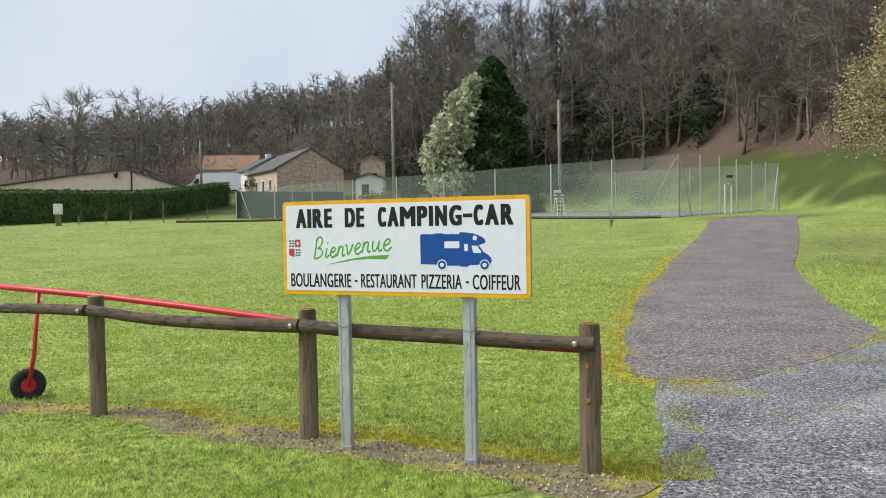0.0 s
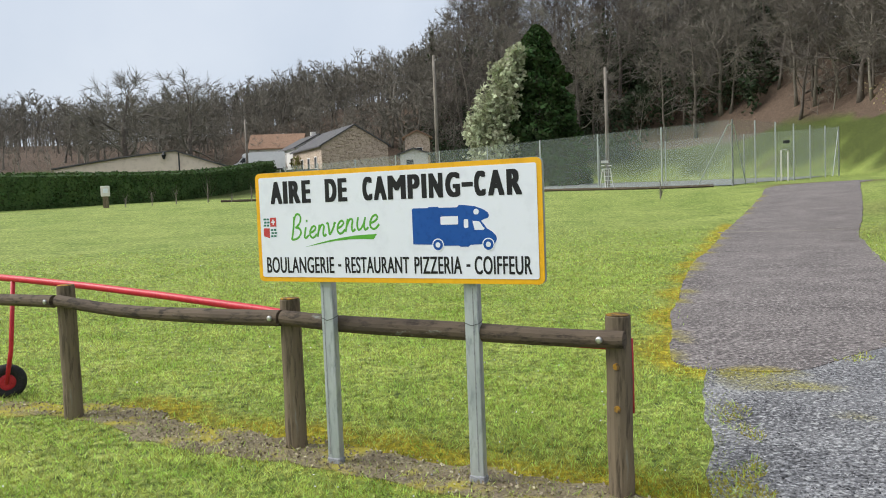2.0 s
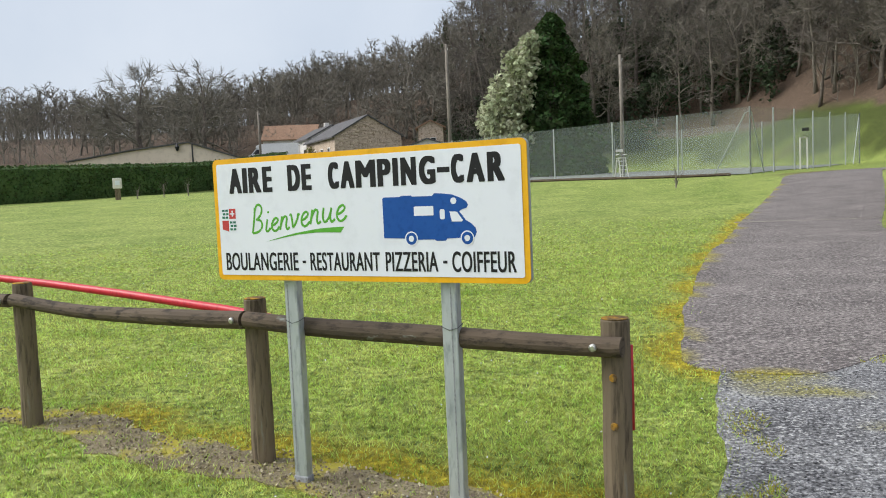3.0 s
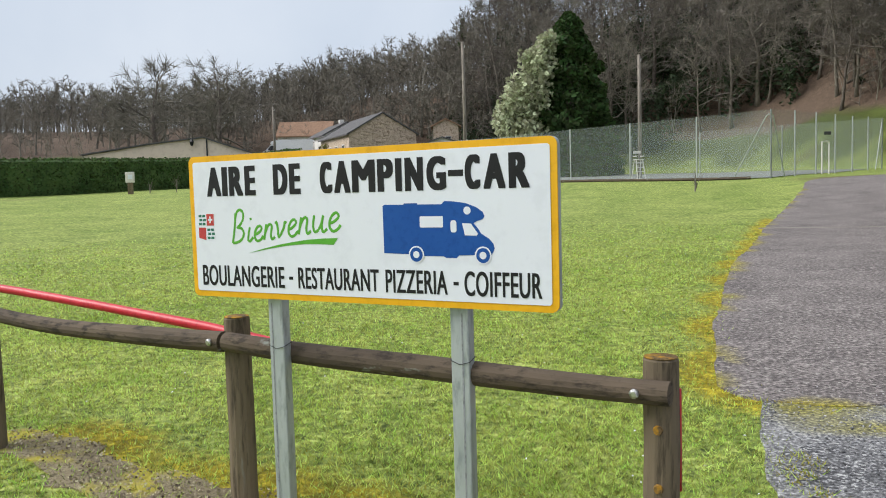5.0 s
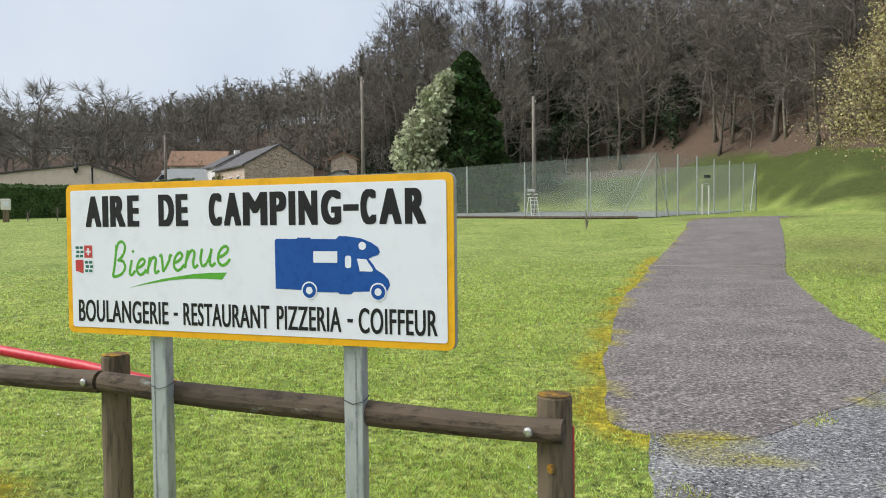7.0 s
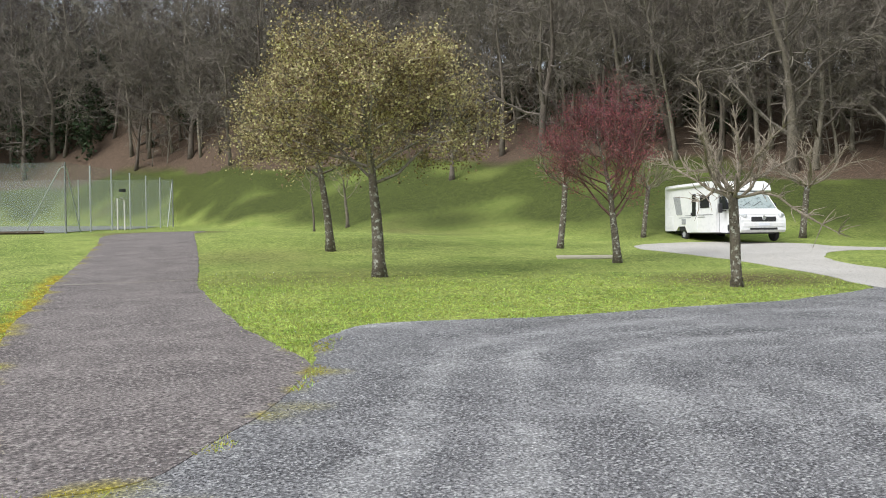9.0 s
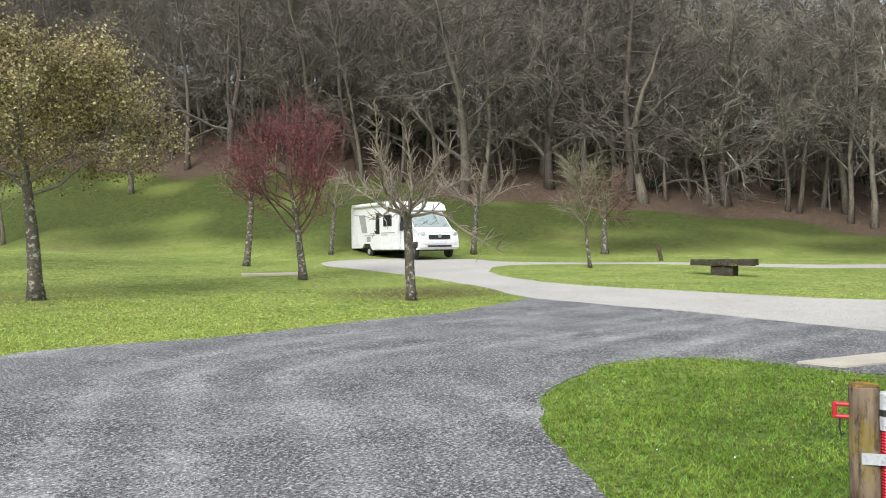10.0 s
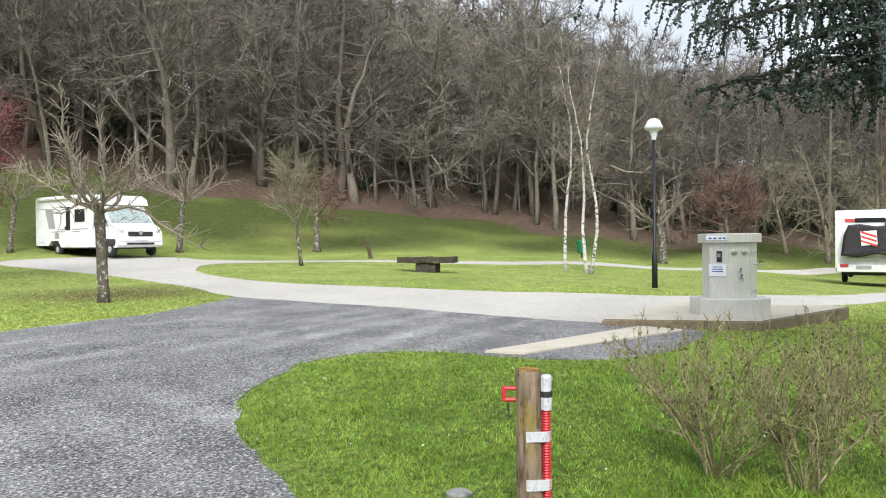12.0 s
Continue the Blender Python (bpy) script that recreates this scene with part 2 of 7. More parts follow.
M_FENCEPOST = material("fence steel", (0.42, 0.45, 0.44), (0.50, 0.53, 0.52), scale=5, rough=0.5, metal=0.3)
M_BIN = material("green plastic", (0.015, 0.14, 0.06), (0.02, 0.17, 0.08), scale=5, rough=0.5)
M_TAPE = material("silver tape", (0.48, 0.49, 0.52), (0.60, 0.61, 0.64), scale=12, fine=60, rough=0.4, bump=0.002, grit=0.2)
M_BOLLARD = material("mossy bollard wood", (0.115, 0.078, 0.048), (0.34, 0.265, 0.19), scale=7, fine=30, rough=0.9, bump=0.008, c=(0.24, 0.185, 0.015), spots=0.55, spot_scale=6, stretch=(1, 1, 0.3))
M_COVER = material("black cover cloth", (0.028, 0.025, 0.030), (0.05, 0.045, 0.052), scale=5, rough=0.8, bump=0.01)
M_REDWHITE = material("warning red", (0.55, 0.07, 0.06), (0.62, 0.10, 0.08), scale=8, rough=0.5)
M_HEADLAMP = material("lamp glass", (0.50, 0.52, 0.55), (0.60, 0.62, 0.64), scale=8, rough=0.1)
M_JOINT = material("gritty joint", (0.22, 0.20, 0.175), (0.31, 0.285, 0.25), scale=3, fine=30, rough=0.95)
M_SHINGLE = material("court surface", (0.20, 0.215, 0.20), (0.25, 0.26, 0.245), scale=0.4, fine=9, rough=0.95)


def net_material(name, colour, cover):
    """Wire netting seen from afar: part cover, part clear."""
    m = bpy.data.materials.new(name)
    m.use_nodes = True
    n, l = m.node_tree.nodes, m.node_tree.links
    p, out = n["Principled BSDF"], n["Material Output"]
    p.inputs["Base Color"].default_value, p.inputs["Roughness"].default_value = (*colour, 1), 0.6
    tex = n.new("ShaderNodeTexNoise")
    tex.inputs["Scale"].default_value = 1.3
    mr = n.new("ShaderNodeMapRange")
    mr.inputs["To Min"].default_value, mr.inputs["To Max"].default_value = cover * 0.75, cover * 1.25
    clear = n.new("ShaderNodeBsdfTransparent")
    mx = n.new("ShaderNodeMixShader")
    l.new(tex.outputs["Fac"], mr.inputs["Value"])
    l.new(mr.outputs["Result"], mx.inputs[0])
    l.new(clear.outputs[0], mx.inputs[1])
    l.new(p.outputs[0], mx.inputs[2])
    l.new(mx.outputs[0], out.inputs["Surface"])
    return m


M_NET = net_material("chain-link netting", (0.32, 0.38, 0.35), 0.20)
M_WINDBREAK = net_material("green windbreak", (0.020, 0.044, 0.038), 0.95)

# ---- lie of the land: a shallow bowl, a grassy bank and a wooded hill around it ----
def table(rows, a):
    """Smooth value at a from rows of (a, value)."""
    if a <= rows[0][0]:
        return rows[0][1]
    for (a0, v0), (a1, v1) in zip(rows, rows[1:]):
        if a <= a1:
            u = (a - a0) / (a1 - a0)
            return v0 + (v1 - v0) * u * u * (3 - 2 * u)
    return rows[-1][1]


def ease(a, b, v):
    u = min(max((v - a) / (b - a), 0.0), 1.0)
    return u * u * (3 - 2 * u)


CX, CY = 1.2, 2.4
BOWL = [(-180, 0), (-120, 0.0002), (-60, 0.0006), (-20, 0.0008), (22, 0.0008), (40, 0.00064), (60, 0.0006), (75, 0.0005), (90, 0.0003), (100, 0), (112, -0.0004), (150, -0.0002), (180, 0)]
TOE = [(-180, 70), (-90, 70), (-30, 72), (-12, 74), (-4, 96), (12, 98), (19, 84), (27, 58), (37, 47), (55, 41), (75, 42), (91, 44), (111, 45), (150, 60), (180, 70)]
EDGE = [(-180, 150), (-60, 150), (-25, 135), (-5, 118), (3, 112), (12, 110), (20, 100), (28, 82), (37, 70), (49, 62), (65, 58), (83, 58), (99, 55), (111, 54), (150, 80), (180, 150)]
RISE = [(-180, 0.03), (-60, 0.03), (-25, 0.048), (-15, 0.050), (-9, 0.045), (-5, 0.038), (3, 0.045), (10, 0.054), (15, 0.066), (22, 0.078), (37, 0.089), (49, 0.092), (55, 0.080), (65, 0.06), (75, 0.044), (83, 0.028), (91, 0.008), (99, -0.012), (111, -0.02), (150, 0.0), (180, 0.03)]
CREST = [(-180, 260), (-60, 260), (-31, 230), (-9, 185), (-2, 150), (15, 150), (37, 130), (49, 120), (75, 115), (111, 120), (150, 160), (180, 260)]
TOP = [(-180, 14), (-60, 17), (-31, 18.5), (-21, 19.5), (-9, 24), (-2, 27), (15, 29), (37, 26), (49, 24), (75, 19), (91, 13), (111, 10), (150, 10), (180, 14)]


def polar(x, y):
    return math.degrees(math.atan2(x - CX, y - CY)), math.hypot(x - CX, y - CY)


def ground_z(x, y):
    a, r = polar(x, y)
    k, toe, edge, crest = table(BOWL, a), table(TOE, a), table(EDGE, a), table(CREST, a)

    def floor_z(d):
        return k * min(d, 45) ** 2 + (0.025 if k > 0 else 0) * max(d - 45, 0)
    z0, z1, z2 = floor_z(toe), 1.47 + table(RISE, a) * edge, table(TOP, a)
    if r < toe:
        z = floor_z(r)
    elif r < edge:
        u = (r - toe) / (edge - toe)
        z = z0 + (z1 - z0) * (0.35 * u * u * (3 - 2 * u) + 0.65 * u)
    elif r < crest:
        u = (r - edge) / (crest - edge)
        z = z1 + (z2 - z1) * math.sin(u * math.pi / 2)
    else:
        z = z2 - 0.02 * (r - crest) * ease(0, 60, r - crest)
        z = max(z, z2 - 12)
    z += 0.50 * math.exp(-((x - 20.5) ** 2 + (y - 35.0) ** 2) / 60.0)
    if r > 9:
        z += 0.05 * ease(9, 25, r) * math.sin(x * 0.31 + 1.3) * math.sin(y * 0.27 + 0.4)
    return z


def table_np(rows, a):
    xs, vs = np.array([q[0] for q in rows], float), np.array([q[1] for q in rows], float)
    i = np.clip(np.searchsorted(xs, a) - 1, 0, len(xs) - 2)
    u = np.clip((a - xs[i]) / (xs[i + 1] - xs[i]), 0, 1)
    return vs[i] + (vs[i + 1] - vs[i]) * u * u * (3 - 2 * u)


def near_ground_z(x, y):
    """ground_z for arrays of places nearer than the bank."""
    a, r = np.degrees(np.arctan2(x - CX, y - CY)), np.hypot(x - CX, y - CY)
    u = np.clip((r - 9) / 16, 0, 1)
    z = table_np(BOWL, a) * np.minimum(r, 45) ** 2 + 0.50 * np.exp(-((x - 20.5) ** 2 + (y - 35.0) ** 2) / 60.0)
    return z + 0.05 * u * u * (3 - 2 * u) * np.sin(x * 0.31 + 1.3) * np.sin(y * 0.27 + 0.4)



# ---- mesh helpers ----


class Build:
    """Collects vertices and faces for one mesh."""

    def __init__(self):
        self.v, self.f = [], []

    def add(self, verts, faces):
        b = len(self.v)
        self.v.extend(tuple(p) for p in verts)
        self.f.extend(tuple(i + b for i in f) for f in faces)
        return self

    def box(self, c, s, bevel=0.0, turn=None):
        """A box of size s about c, with chamfered edges, turned by the matrix turn."""
        bm = bmesh.new()
        bmesh.ops.create_cube(bm, size=1)
        for q in bm.verts:
            q.co = Vector((q.co.x * s[0], q.co.y * s[1], q.co.z * s[2]))
        if bevel:
            bmesh.ops.bevel(bm, geom=bm.edges[:], offset=bevel, segments=2, affect="EDGES", profile=0.5)
        bm.verts.index_update()
        r = turn or Matrix.Identity(3)
        self.add([r @ q.co + Vector(c) for q in bm.verts], [[q.index for q in f.verts] for f in bm.faces])
        bm.free()
        return self

    def tube(self, pts, radii, n=6, cap=True):
        pts = [Vector(p) for p in pts]
        b = len(self.v)
        for i, p in enumerate(pts):
            d = pts[min(i + 1, len(pts) - 1)] - pts[max(i - 1, 0)]
            d = d.normalized() if d.length else Vector((0, 0, 1))
            u = d.cross(Vector((0.3, 0.9, 0.1)) if abs(d.z) > 0.8 else Vector((0, 0, 1))).normalized()
            w = d.cross(u)
            for k in range(n):
                a = 2 * math.pi * k / n
                self.v.append(tuple(p + (u * math.cos(a) + w * math.sin(a)) * radii[i]))
        for i in range(len(pts) - 1):
            for k in range(n):
                p0, p1 = b + i * n + k, b + i * n + (k + 1) % n
                self.f.append((p0, p1, p1 + n, p0 + n))
        if cap:
            self.f.append(tuple(b + k for k in reversed(range(n))))
            self.f.append(tuple(b + (len(pts) - 1) * n + k for k in range(n)))
        return self

    def spike(self, p, q, r):
        """A thin three-sided twig."""
        p, q = Vector(p), Vector(q)
        d = (q - p)
        u = d.orthogonal().normalized() * r
        w = d.cross(u).normalized() * r
        b = len(self.v)
        self.v += [tuple(p + u), tuple(p - u * 0.5 + w * 0.87), tuple(p - u * 0.5 - w * 0.87), tuple(q)]
        self.f += [(b, b + 1, b + 3), (b + 1, b + 2, b + 3), (b + 2, b, b + 3)]
        return self

    def blade(self, p, q, w, rng):
        """A twig of one tapering face."""
        u = (q - p).cross(Vector((rng.gauss(0, 1), rng.gauss(0, 1), rng.gauss(0, 1)))).normalized() * w
        b = len(self.v)
        self.v += [tuple(p + u), tuple(p - u), tuple(q)]
        self.f.append((b, b + 1, b + 2))
        return self

    def leaf(self, p, size, rng):
        """A small folded leaf of two triangles, turned at random."""
        u = Vector((rng.gauss(0, 1), rng.gauss(0, 1), rng.gauss(0, 0.7))).normalized()
        w = u.cross(Vector((rng.gauss(0, 1), rng.gauss(0, 1), rng.gauss(0, 1)))).normalized()
        p = Vector(p)
        b = len(self.v)
        k = size * 0.38
        self.v += [tuple(p - u * size * 0.5), tuple(p + w * k), tuple(p + u * size * 0.5), tuple(p - w * k)]
        self.f += [(b, b + 1, b + 2), (b, b + 2, b + 3)]
        return self

    def prism(self, outline, y0, y1):
        """An outline in x and z, drawn out from y0 to y1."""
        n = len(outline)
        b = len(self.v)
        self.v += [(x, y0, z) for x, z in outline] + [(x, y1, z) for x, z in outline]
        self.f.append(tuple(b + i for i in range(n)))
        self.f.append(tuple(b + n + i for i in reversed(range(n))))
        for i in range(n):
            j = (i + 1) % n
            self.f.append((b + j, b + i, b + n + i, b + n + j))
        return self

    def mesh(self, name, mat, smooth=False):
        me = bpy.data.meshes.new(name)
        me.from_pydata(self.v, [], self.f)
        me.materials.append(mat)
        if smooth:
            me.polygons.foreach_set("use_smooth", [True] * len(me.polygons))
        me.update()
        return me


def part(name, b, mat, parent=None, label="", smooth=False):
    ob = new(name, b.mesh(name, mat, smooth))
    ob.parent = parent
    return tagged(ob, label)


def thing(name, m, label, category, group=""):
    ob = new(name)
    ob.matrix_world = m
    return tagged(ob, label, category, group)


def fix_normals(b):
    bm = bmesh.new()
    me = bpy.data.meshes.new("tmp")
    me.from_pydata(b.v, [], b.f)
    bm.from_mesh(me)
    bmesh.ops.recalc_face_normals(bm, faces=bm.faces[:])
    bm.verts.index_update()
    b.v = [tuple(q.co) for q in bm.verts]
    b.f = [tuple(q.index for q in f.verts) for f in bm.faces]
    bm.free()
    bpy.data.meshes.remove(me)
    return b


def around(a, r):
    """The place at bearing a (degrees from +y to +x) and distance r from the middle of the gravel."""
    return CX + r * math.sin(radians(a)), CY + r * math.cos(radians(a))


def on_ground(x, y, turn=0, lift=0.0):
    return pose(x, y, ground_z(x, y) + lift, 0, 0, turn)


# ---- ground and ways ----
from mathutils import geometry


def curve_through(pts, step=0.5, closed=True):
    """A smooth line through pts."""
    out, n = [], len(pts)
    for i in range(n if closed else n - 1):
        p0, p1, p2, p3 = (Vector(pts[(i + k) % n] if closed else pts[min(max(i + k, 0), n - 1)]) for k in (-1, 0, 1, 2))
        cnt = max(2, int((p2 - p1).length / step))
        for k in range(cnt):
            t = k / cnt
            out.append(0.5 * ((2 * p1) + (p2 - p0) * t + (2 * p0 - 5 * p1 + 4 * p2 - p3) * t * t + (3 * p1 - p0 - 3 * p2 + p3) * t ** 3))
    return out


def inside(poly, xs, ys):
    """For arrays of places, whether each lies in the outline."""
    res = np.zeros(len(xs), bool)
    j = len(poly) - 1
    for i in range(len(poly)):
        (xi, yi), (xj, yj) = poly[i], poly[j]
        if yi != yj:
            hit = ((yi > ys) != (yj > ys)) & (xs < (xj - xi) * (ys - yi) / (yj - yi) + xi)
            res ^= hit
        j = i
    return res


def way(name, outline, mat, lift, step, label, rough_edge=0.06, seed=1, kind="structure", category="road"):
    """A surfaced way that follows the ground inside a smooth outline."""
    rng = random.Random(seed)
    edge = curve_through(outline, step * 0.6)
    edge = [p + Vector((rng.uniform(-1, 1), rng.uniform(-1, 1))) * rough_edge + noise.noise_vector((p.x * 0.9, p.y * 0.9, seed)).xy * rough_edge * 3.5 for p in edge]
    poly = [(p.x, p.y) for p in edge]
    xs, ys = np.meshgrid(np.arange(min(p[0] for p in poly), max(p[0] for p in poly), step), np.arange(min(p[1] for p in poly), max(p[1] for p in poly), step))
    xs, ys = xs.ravel() + 0.013, ys.ravel() + 0.017
    keep = inside(poly, xs, ys)
    pts = edge + [Vector((x, y)) for x, y in zip(xs[keep], ys[keep])]
    n = len(edge)
    vs, _, fs, *_ = geometry.delaunay_2d_cdt(pts, [(i, (i + 1) % n) for i in range(n)], [], 1, 1e-5)
    cx = [sum(vs[i].x for i in f) / len(f) for f in fs]
    cy = [sum(vs[i].y for i in f) / len(f) for f in fs]
    ok = inside(poly, np.array(cx), np.array(cy))
    b = Build()
    fs = [f if (vs[f[1]] - vs[f[0]]).cross(vs[f[2]] - vs[f[0]]) > 0 else tuple(reversed(f)) for f in fs]
    b.add([(p.x, p.y, ground_z(p.x, p.y) + lift) for p in vs], [f for f, k in zip(fs, ok) if k])
    k = len(b.v)
    for x, y in poly:
        g = ground_z(x, y) + lift
        b.v += [(x, y, g), (x, y, g - lift - 0.03)]
    for i in range(n):
        j = (i + 1) % n
        b.f.append((k + 2 * i, k + 2 * i + 1, k + 2 * j + 1, k + 2 * j))
    ob = tagged(part(name, b, mat, smooth=True), label, category, kind=kind)
    return ob, poly


ASPHALT = [(14.0, 43.6), (10.9, 36), (8.2, 28.9), (6.3, 23.6), (4.8, 19.1), (3.7, 15.9), (3.1, 13.7), (2.4, 10.9), (2.0, 9.0), (1.8, 7.8), (2.2, 7.45), (2.7, 7.4), (3.2, 7.8), (4.2, 8.7), (5.3, 10.0), (5.7, 11.1), (6.2, 13.3), (7.5, 17.4), (8.7, 20.9), (10.5, 25.0), (13.2, 31.5), (16.8, 40.3), (18.5, 43.5)]
GRAVEL = [(2.1, 7.75), (1.75, 6.4), (1.5, 5.2), (1.2, 4.3), (0.4, 2.6), (-0.6, 0.3), (-1.5, -3), (-2, -9), (4.2, -9), (4.1, -3), (4.3, 0.5), (4.8, 2.9), (5.7, 3.9), (6.9, 4.7), (7.7, 5.0), (9.0, 5.3), (10.4, 5.2), (11.2, 4.4), (11.2, 3.6), (10.8, 2.3), (11.4, 1.2), (12.6, 0.55), (14.2, 0.1), (14.9, 1.5), (17.0, 5.5), (19.0, 9.65), (18.5, 9.6), (15.4, 9.8), (13.6, 10.4), (11.9, 10.9), (10.3, 11.4), (9.1, 12.1), (7.7, 12.5), (6.4, 11.6), (5.6, 10.4), (4.3, 8.9), (3.3, 7.95)]
PALE = [(28.7, 22.9), (27.0, 19.7), (25.0, 16.2), (21.9, 12.3), (19.0, 9.7), (17.0, 5.5), (15.0, 1.6), (15.6, -0.4), (18.7, -2.1), (23.5, -6.2), (30, -11), (40, -19), (42, -17.5), (33, -11.5), (26.7, -7.0), (21.9, -1.1), (21.1, 3.5), (22.8, 8.9), (25.3, 12.6), (28.1, 14.9), (31.6, 15.3), (34.8, 11), (36.9, 1.8), (39.5, -4), (43.5, -9.3), (46.6, -13.6), (47.4, -13.0), (44.8, -8.6), (41.5, -3.0), (39.1, 1.8), (37.2, 7.8), (35.3, 12.7), (33.6, 16.6), (34.8, 19.0), (34.2, 23.0), (31.5, 24.6)]
gravel_ob, gravel_poly = way("road", GRAVEL, M_GRAVEL, 0.010, 0.26, "grey loose gravel drive with darker wheel tracks", 0.03, 2)
asphalt_ob, asphalt_poly = way("road", ASPHALT, M_ASPHALT, 0.0155, 0.26, "old cracked asphalt lane edged with yellow moss", 0.014, 3)
_, pale_poly = way("road", PALE, M_PALE, 0.013, 0.7, "pale crushed stone track looping round a lawn", 0.025, 4)
way("road_joint", [(6.05, 22.75), (7.5, 22.45), (9.05, 22.15), (9.0, 22.05), (7.5, 22.33), (6.0, 22.6)], M_JOINT, 0.020, 0.3, "pale gritty joint line across the asphalt lane", 0.02, 8)
MULCH = [(-6.5, 7.6), (-3.9, 6.9), (-2.9, 6.62), (-1.9, 6.15), (-0.9, 5.72), (0.1, 5.22), (0.9, 4.85), (1.25, 4.5), (0.95, 4.2), (0.3, 4.55), (-0.6, 5.05), (-1.6, 5.62), (-2.6, 6.1), (-3.8, 6.5), (-6.5, 7.2)]
_, mulch_poly = way("mulch_strip", MULCH, M_MULCH, 0.008, 0.2, "narrow bare strip of brown bark mulch under the rail fence", 0.06, 5, category="mulch")


def edge_distance(poly, xs, ys):
    best = np.full(len(xs), 1e9)
    for i in range(0, len(poly)):
        best = np.minimum(best, np.hypot(xs - poly[i][0], ys - poly[i][1]))
    return best


OUTER = curve_through([(2.2, 6.2), (3.6, 7.4), (5.2, 9.4), (7.0, 11.0), (9.5, 11.2), (12.5, 10.2), (16, 9.0), (18.5, 8.6)], 0.4, closed=False)
gv = np.array([q.co[:] for q in gravel_ob.data.vertices])
gd = edge_distance([(p.x, p.y) for p in OUTER], gv[:, 0], gv[:, 1])
tr = np.zeros(len(gv))
wear = np.array([np.clip(0.75 + 0.7 * noise.noise((q[0] * 0.35, q[1] * 0.35, 6.0)) + 0.45 * noise.noise((q[0] * 1.7, q[1] * 1.7, 8.0)), 0, 1.2) for q in gv])
for off, wid in ((0.9, 0.28), (1.7, 0.22), (2.7, 0.34), (3.5, 0.20), (4.3, 0.30), (5.4, 0.36), (6.4, 0.3)):
    tr = np.maximum(tr, 0.64 * wear * np.exp(-((gd - off + 0.25 * np.sin(gv[:, 0] * 0.6)) / wid) ** 2))
at = gravel_ob.data.attributes.new("track", "FLOAT", "POINT")
at.data.foreach_set("value", tr.astype(np.float32))
# yellow moss creeping over the lane's lawn edge, its gritty end and the seam with the gravel
LAWN_SIDE = [p for p in asphalt_poly if p[0] < 2.3 + 0.30 * max(p[1] - 7, 0)]
SEAM = [p for p in asphalt_poly if p[1] < 11.2]
for ob, reach, most in ((asphalt_ob, 0.42, 0.62), (gravel_ob, 0.75, 0.62)):
    wv = np.array([q.co[:] for q in ob.data.vertices])
    wd = np.minimum(edge_distance(LAWN_SIDE, wv[:, 0], wv[:, 1]), edge_distance(SEAM, wv[:, 0], wv[:, 1]) * (1.0 if ob is gravel_ob else 3.0))
    lump = np.array([noise.noise((q[0] * 1.5, q[1] * 1.5, 4.0)) + 0.5 * noise.noise((q[0] * 5, q[1] * 5, 2.0)) for q in wv])
    grown = most * np.clip(1.15 - wd / reach, 0, 1) * np.clip(0.45 + 1.6 * lump, 0, 1)
    if ob is gravel_ob:
        grown = np.maximum(grown, np.clip(0.75 - np.hypot(wv[:, 0] - 2.6, (wv[:, 1] - 6.5) * 0.8) / 1.6, 0, 0.6) * np.clip(0.3 + 1.9 * lump, 0, 1))
    ob.data.attributes.new("moss", "FLOAT", "POINT").data.foreach_set("value", grown.astype(np.float32))


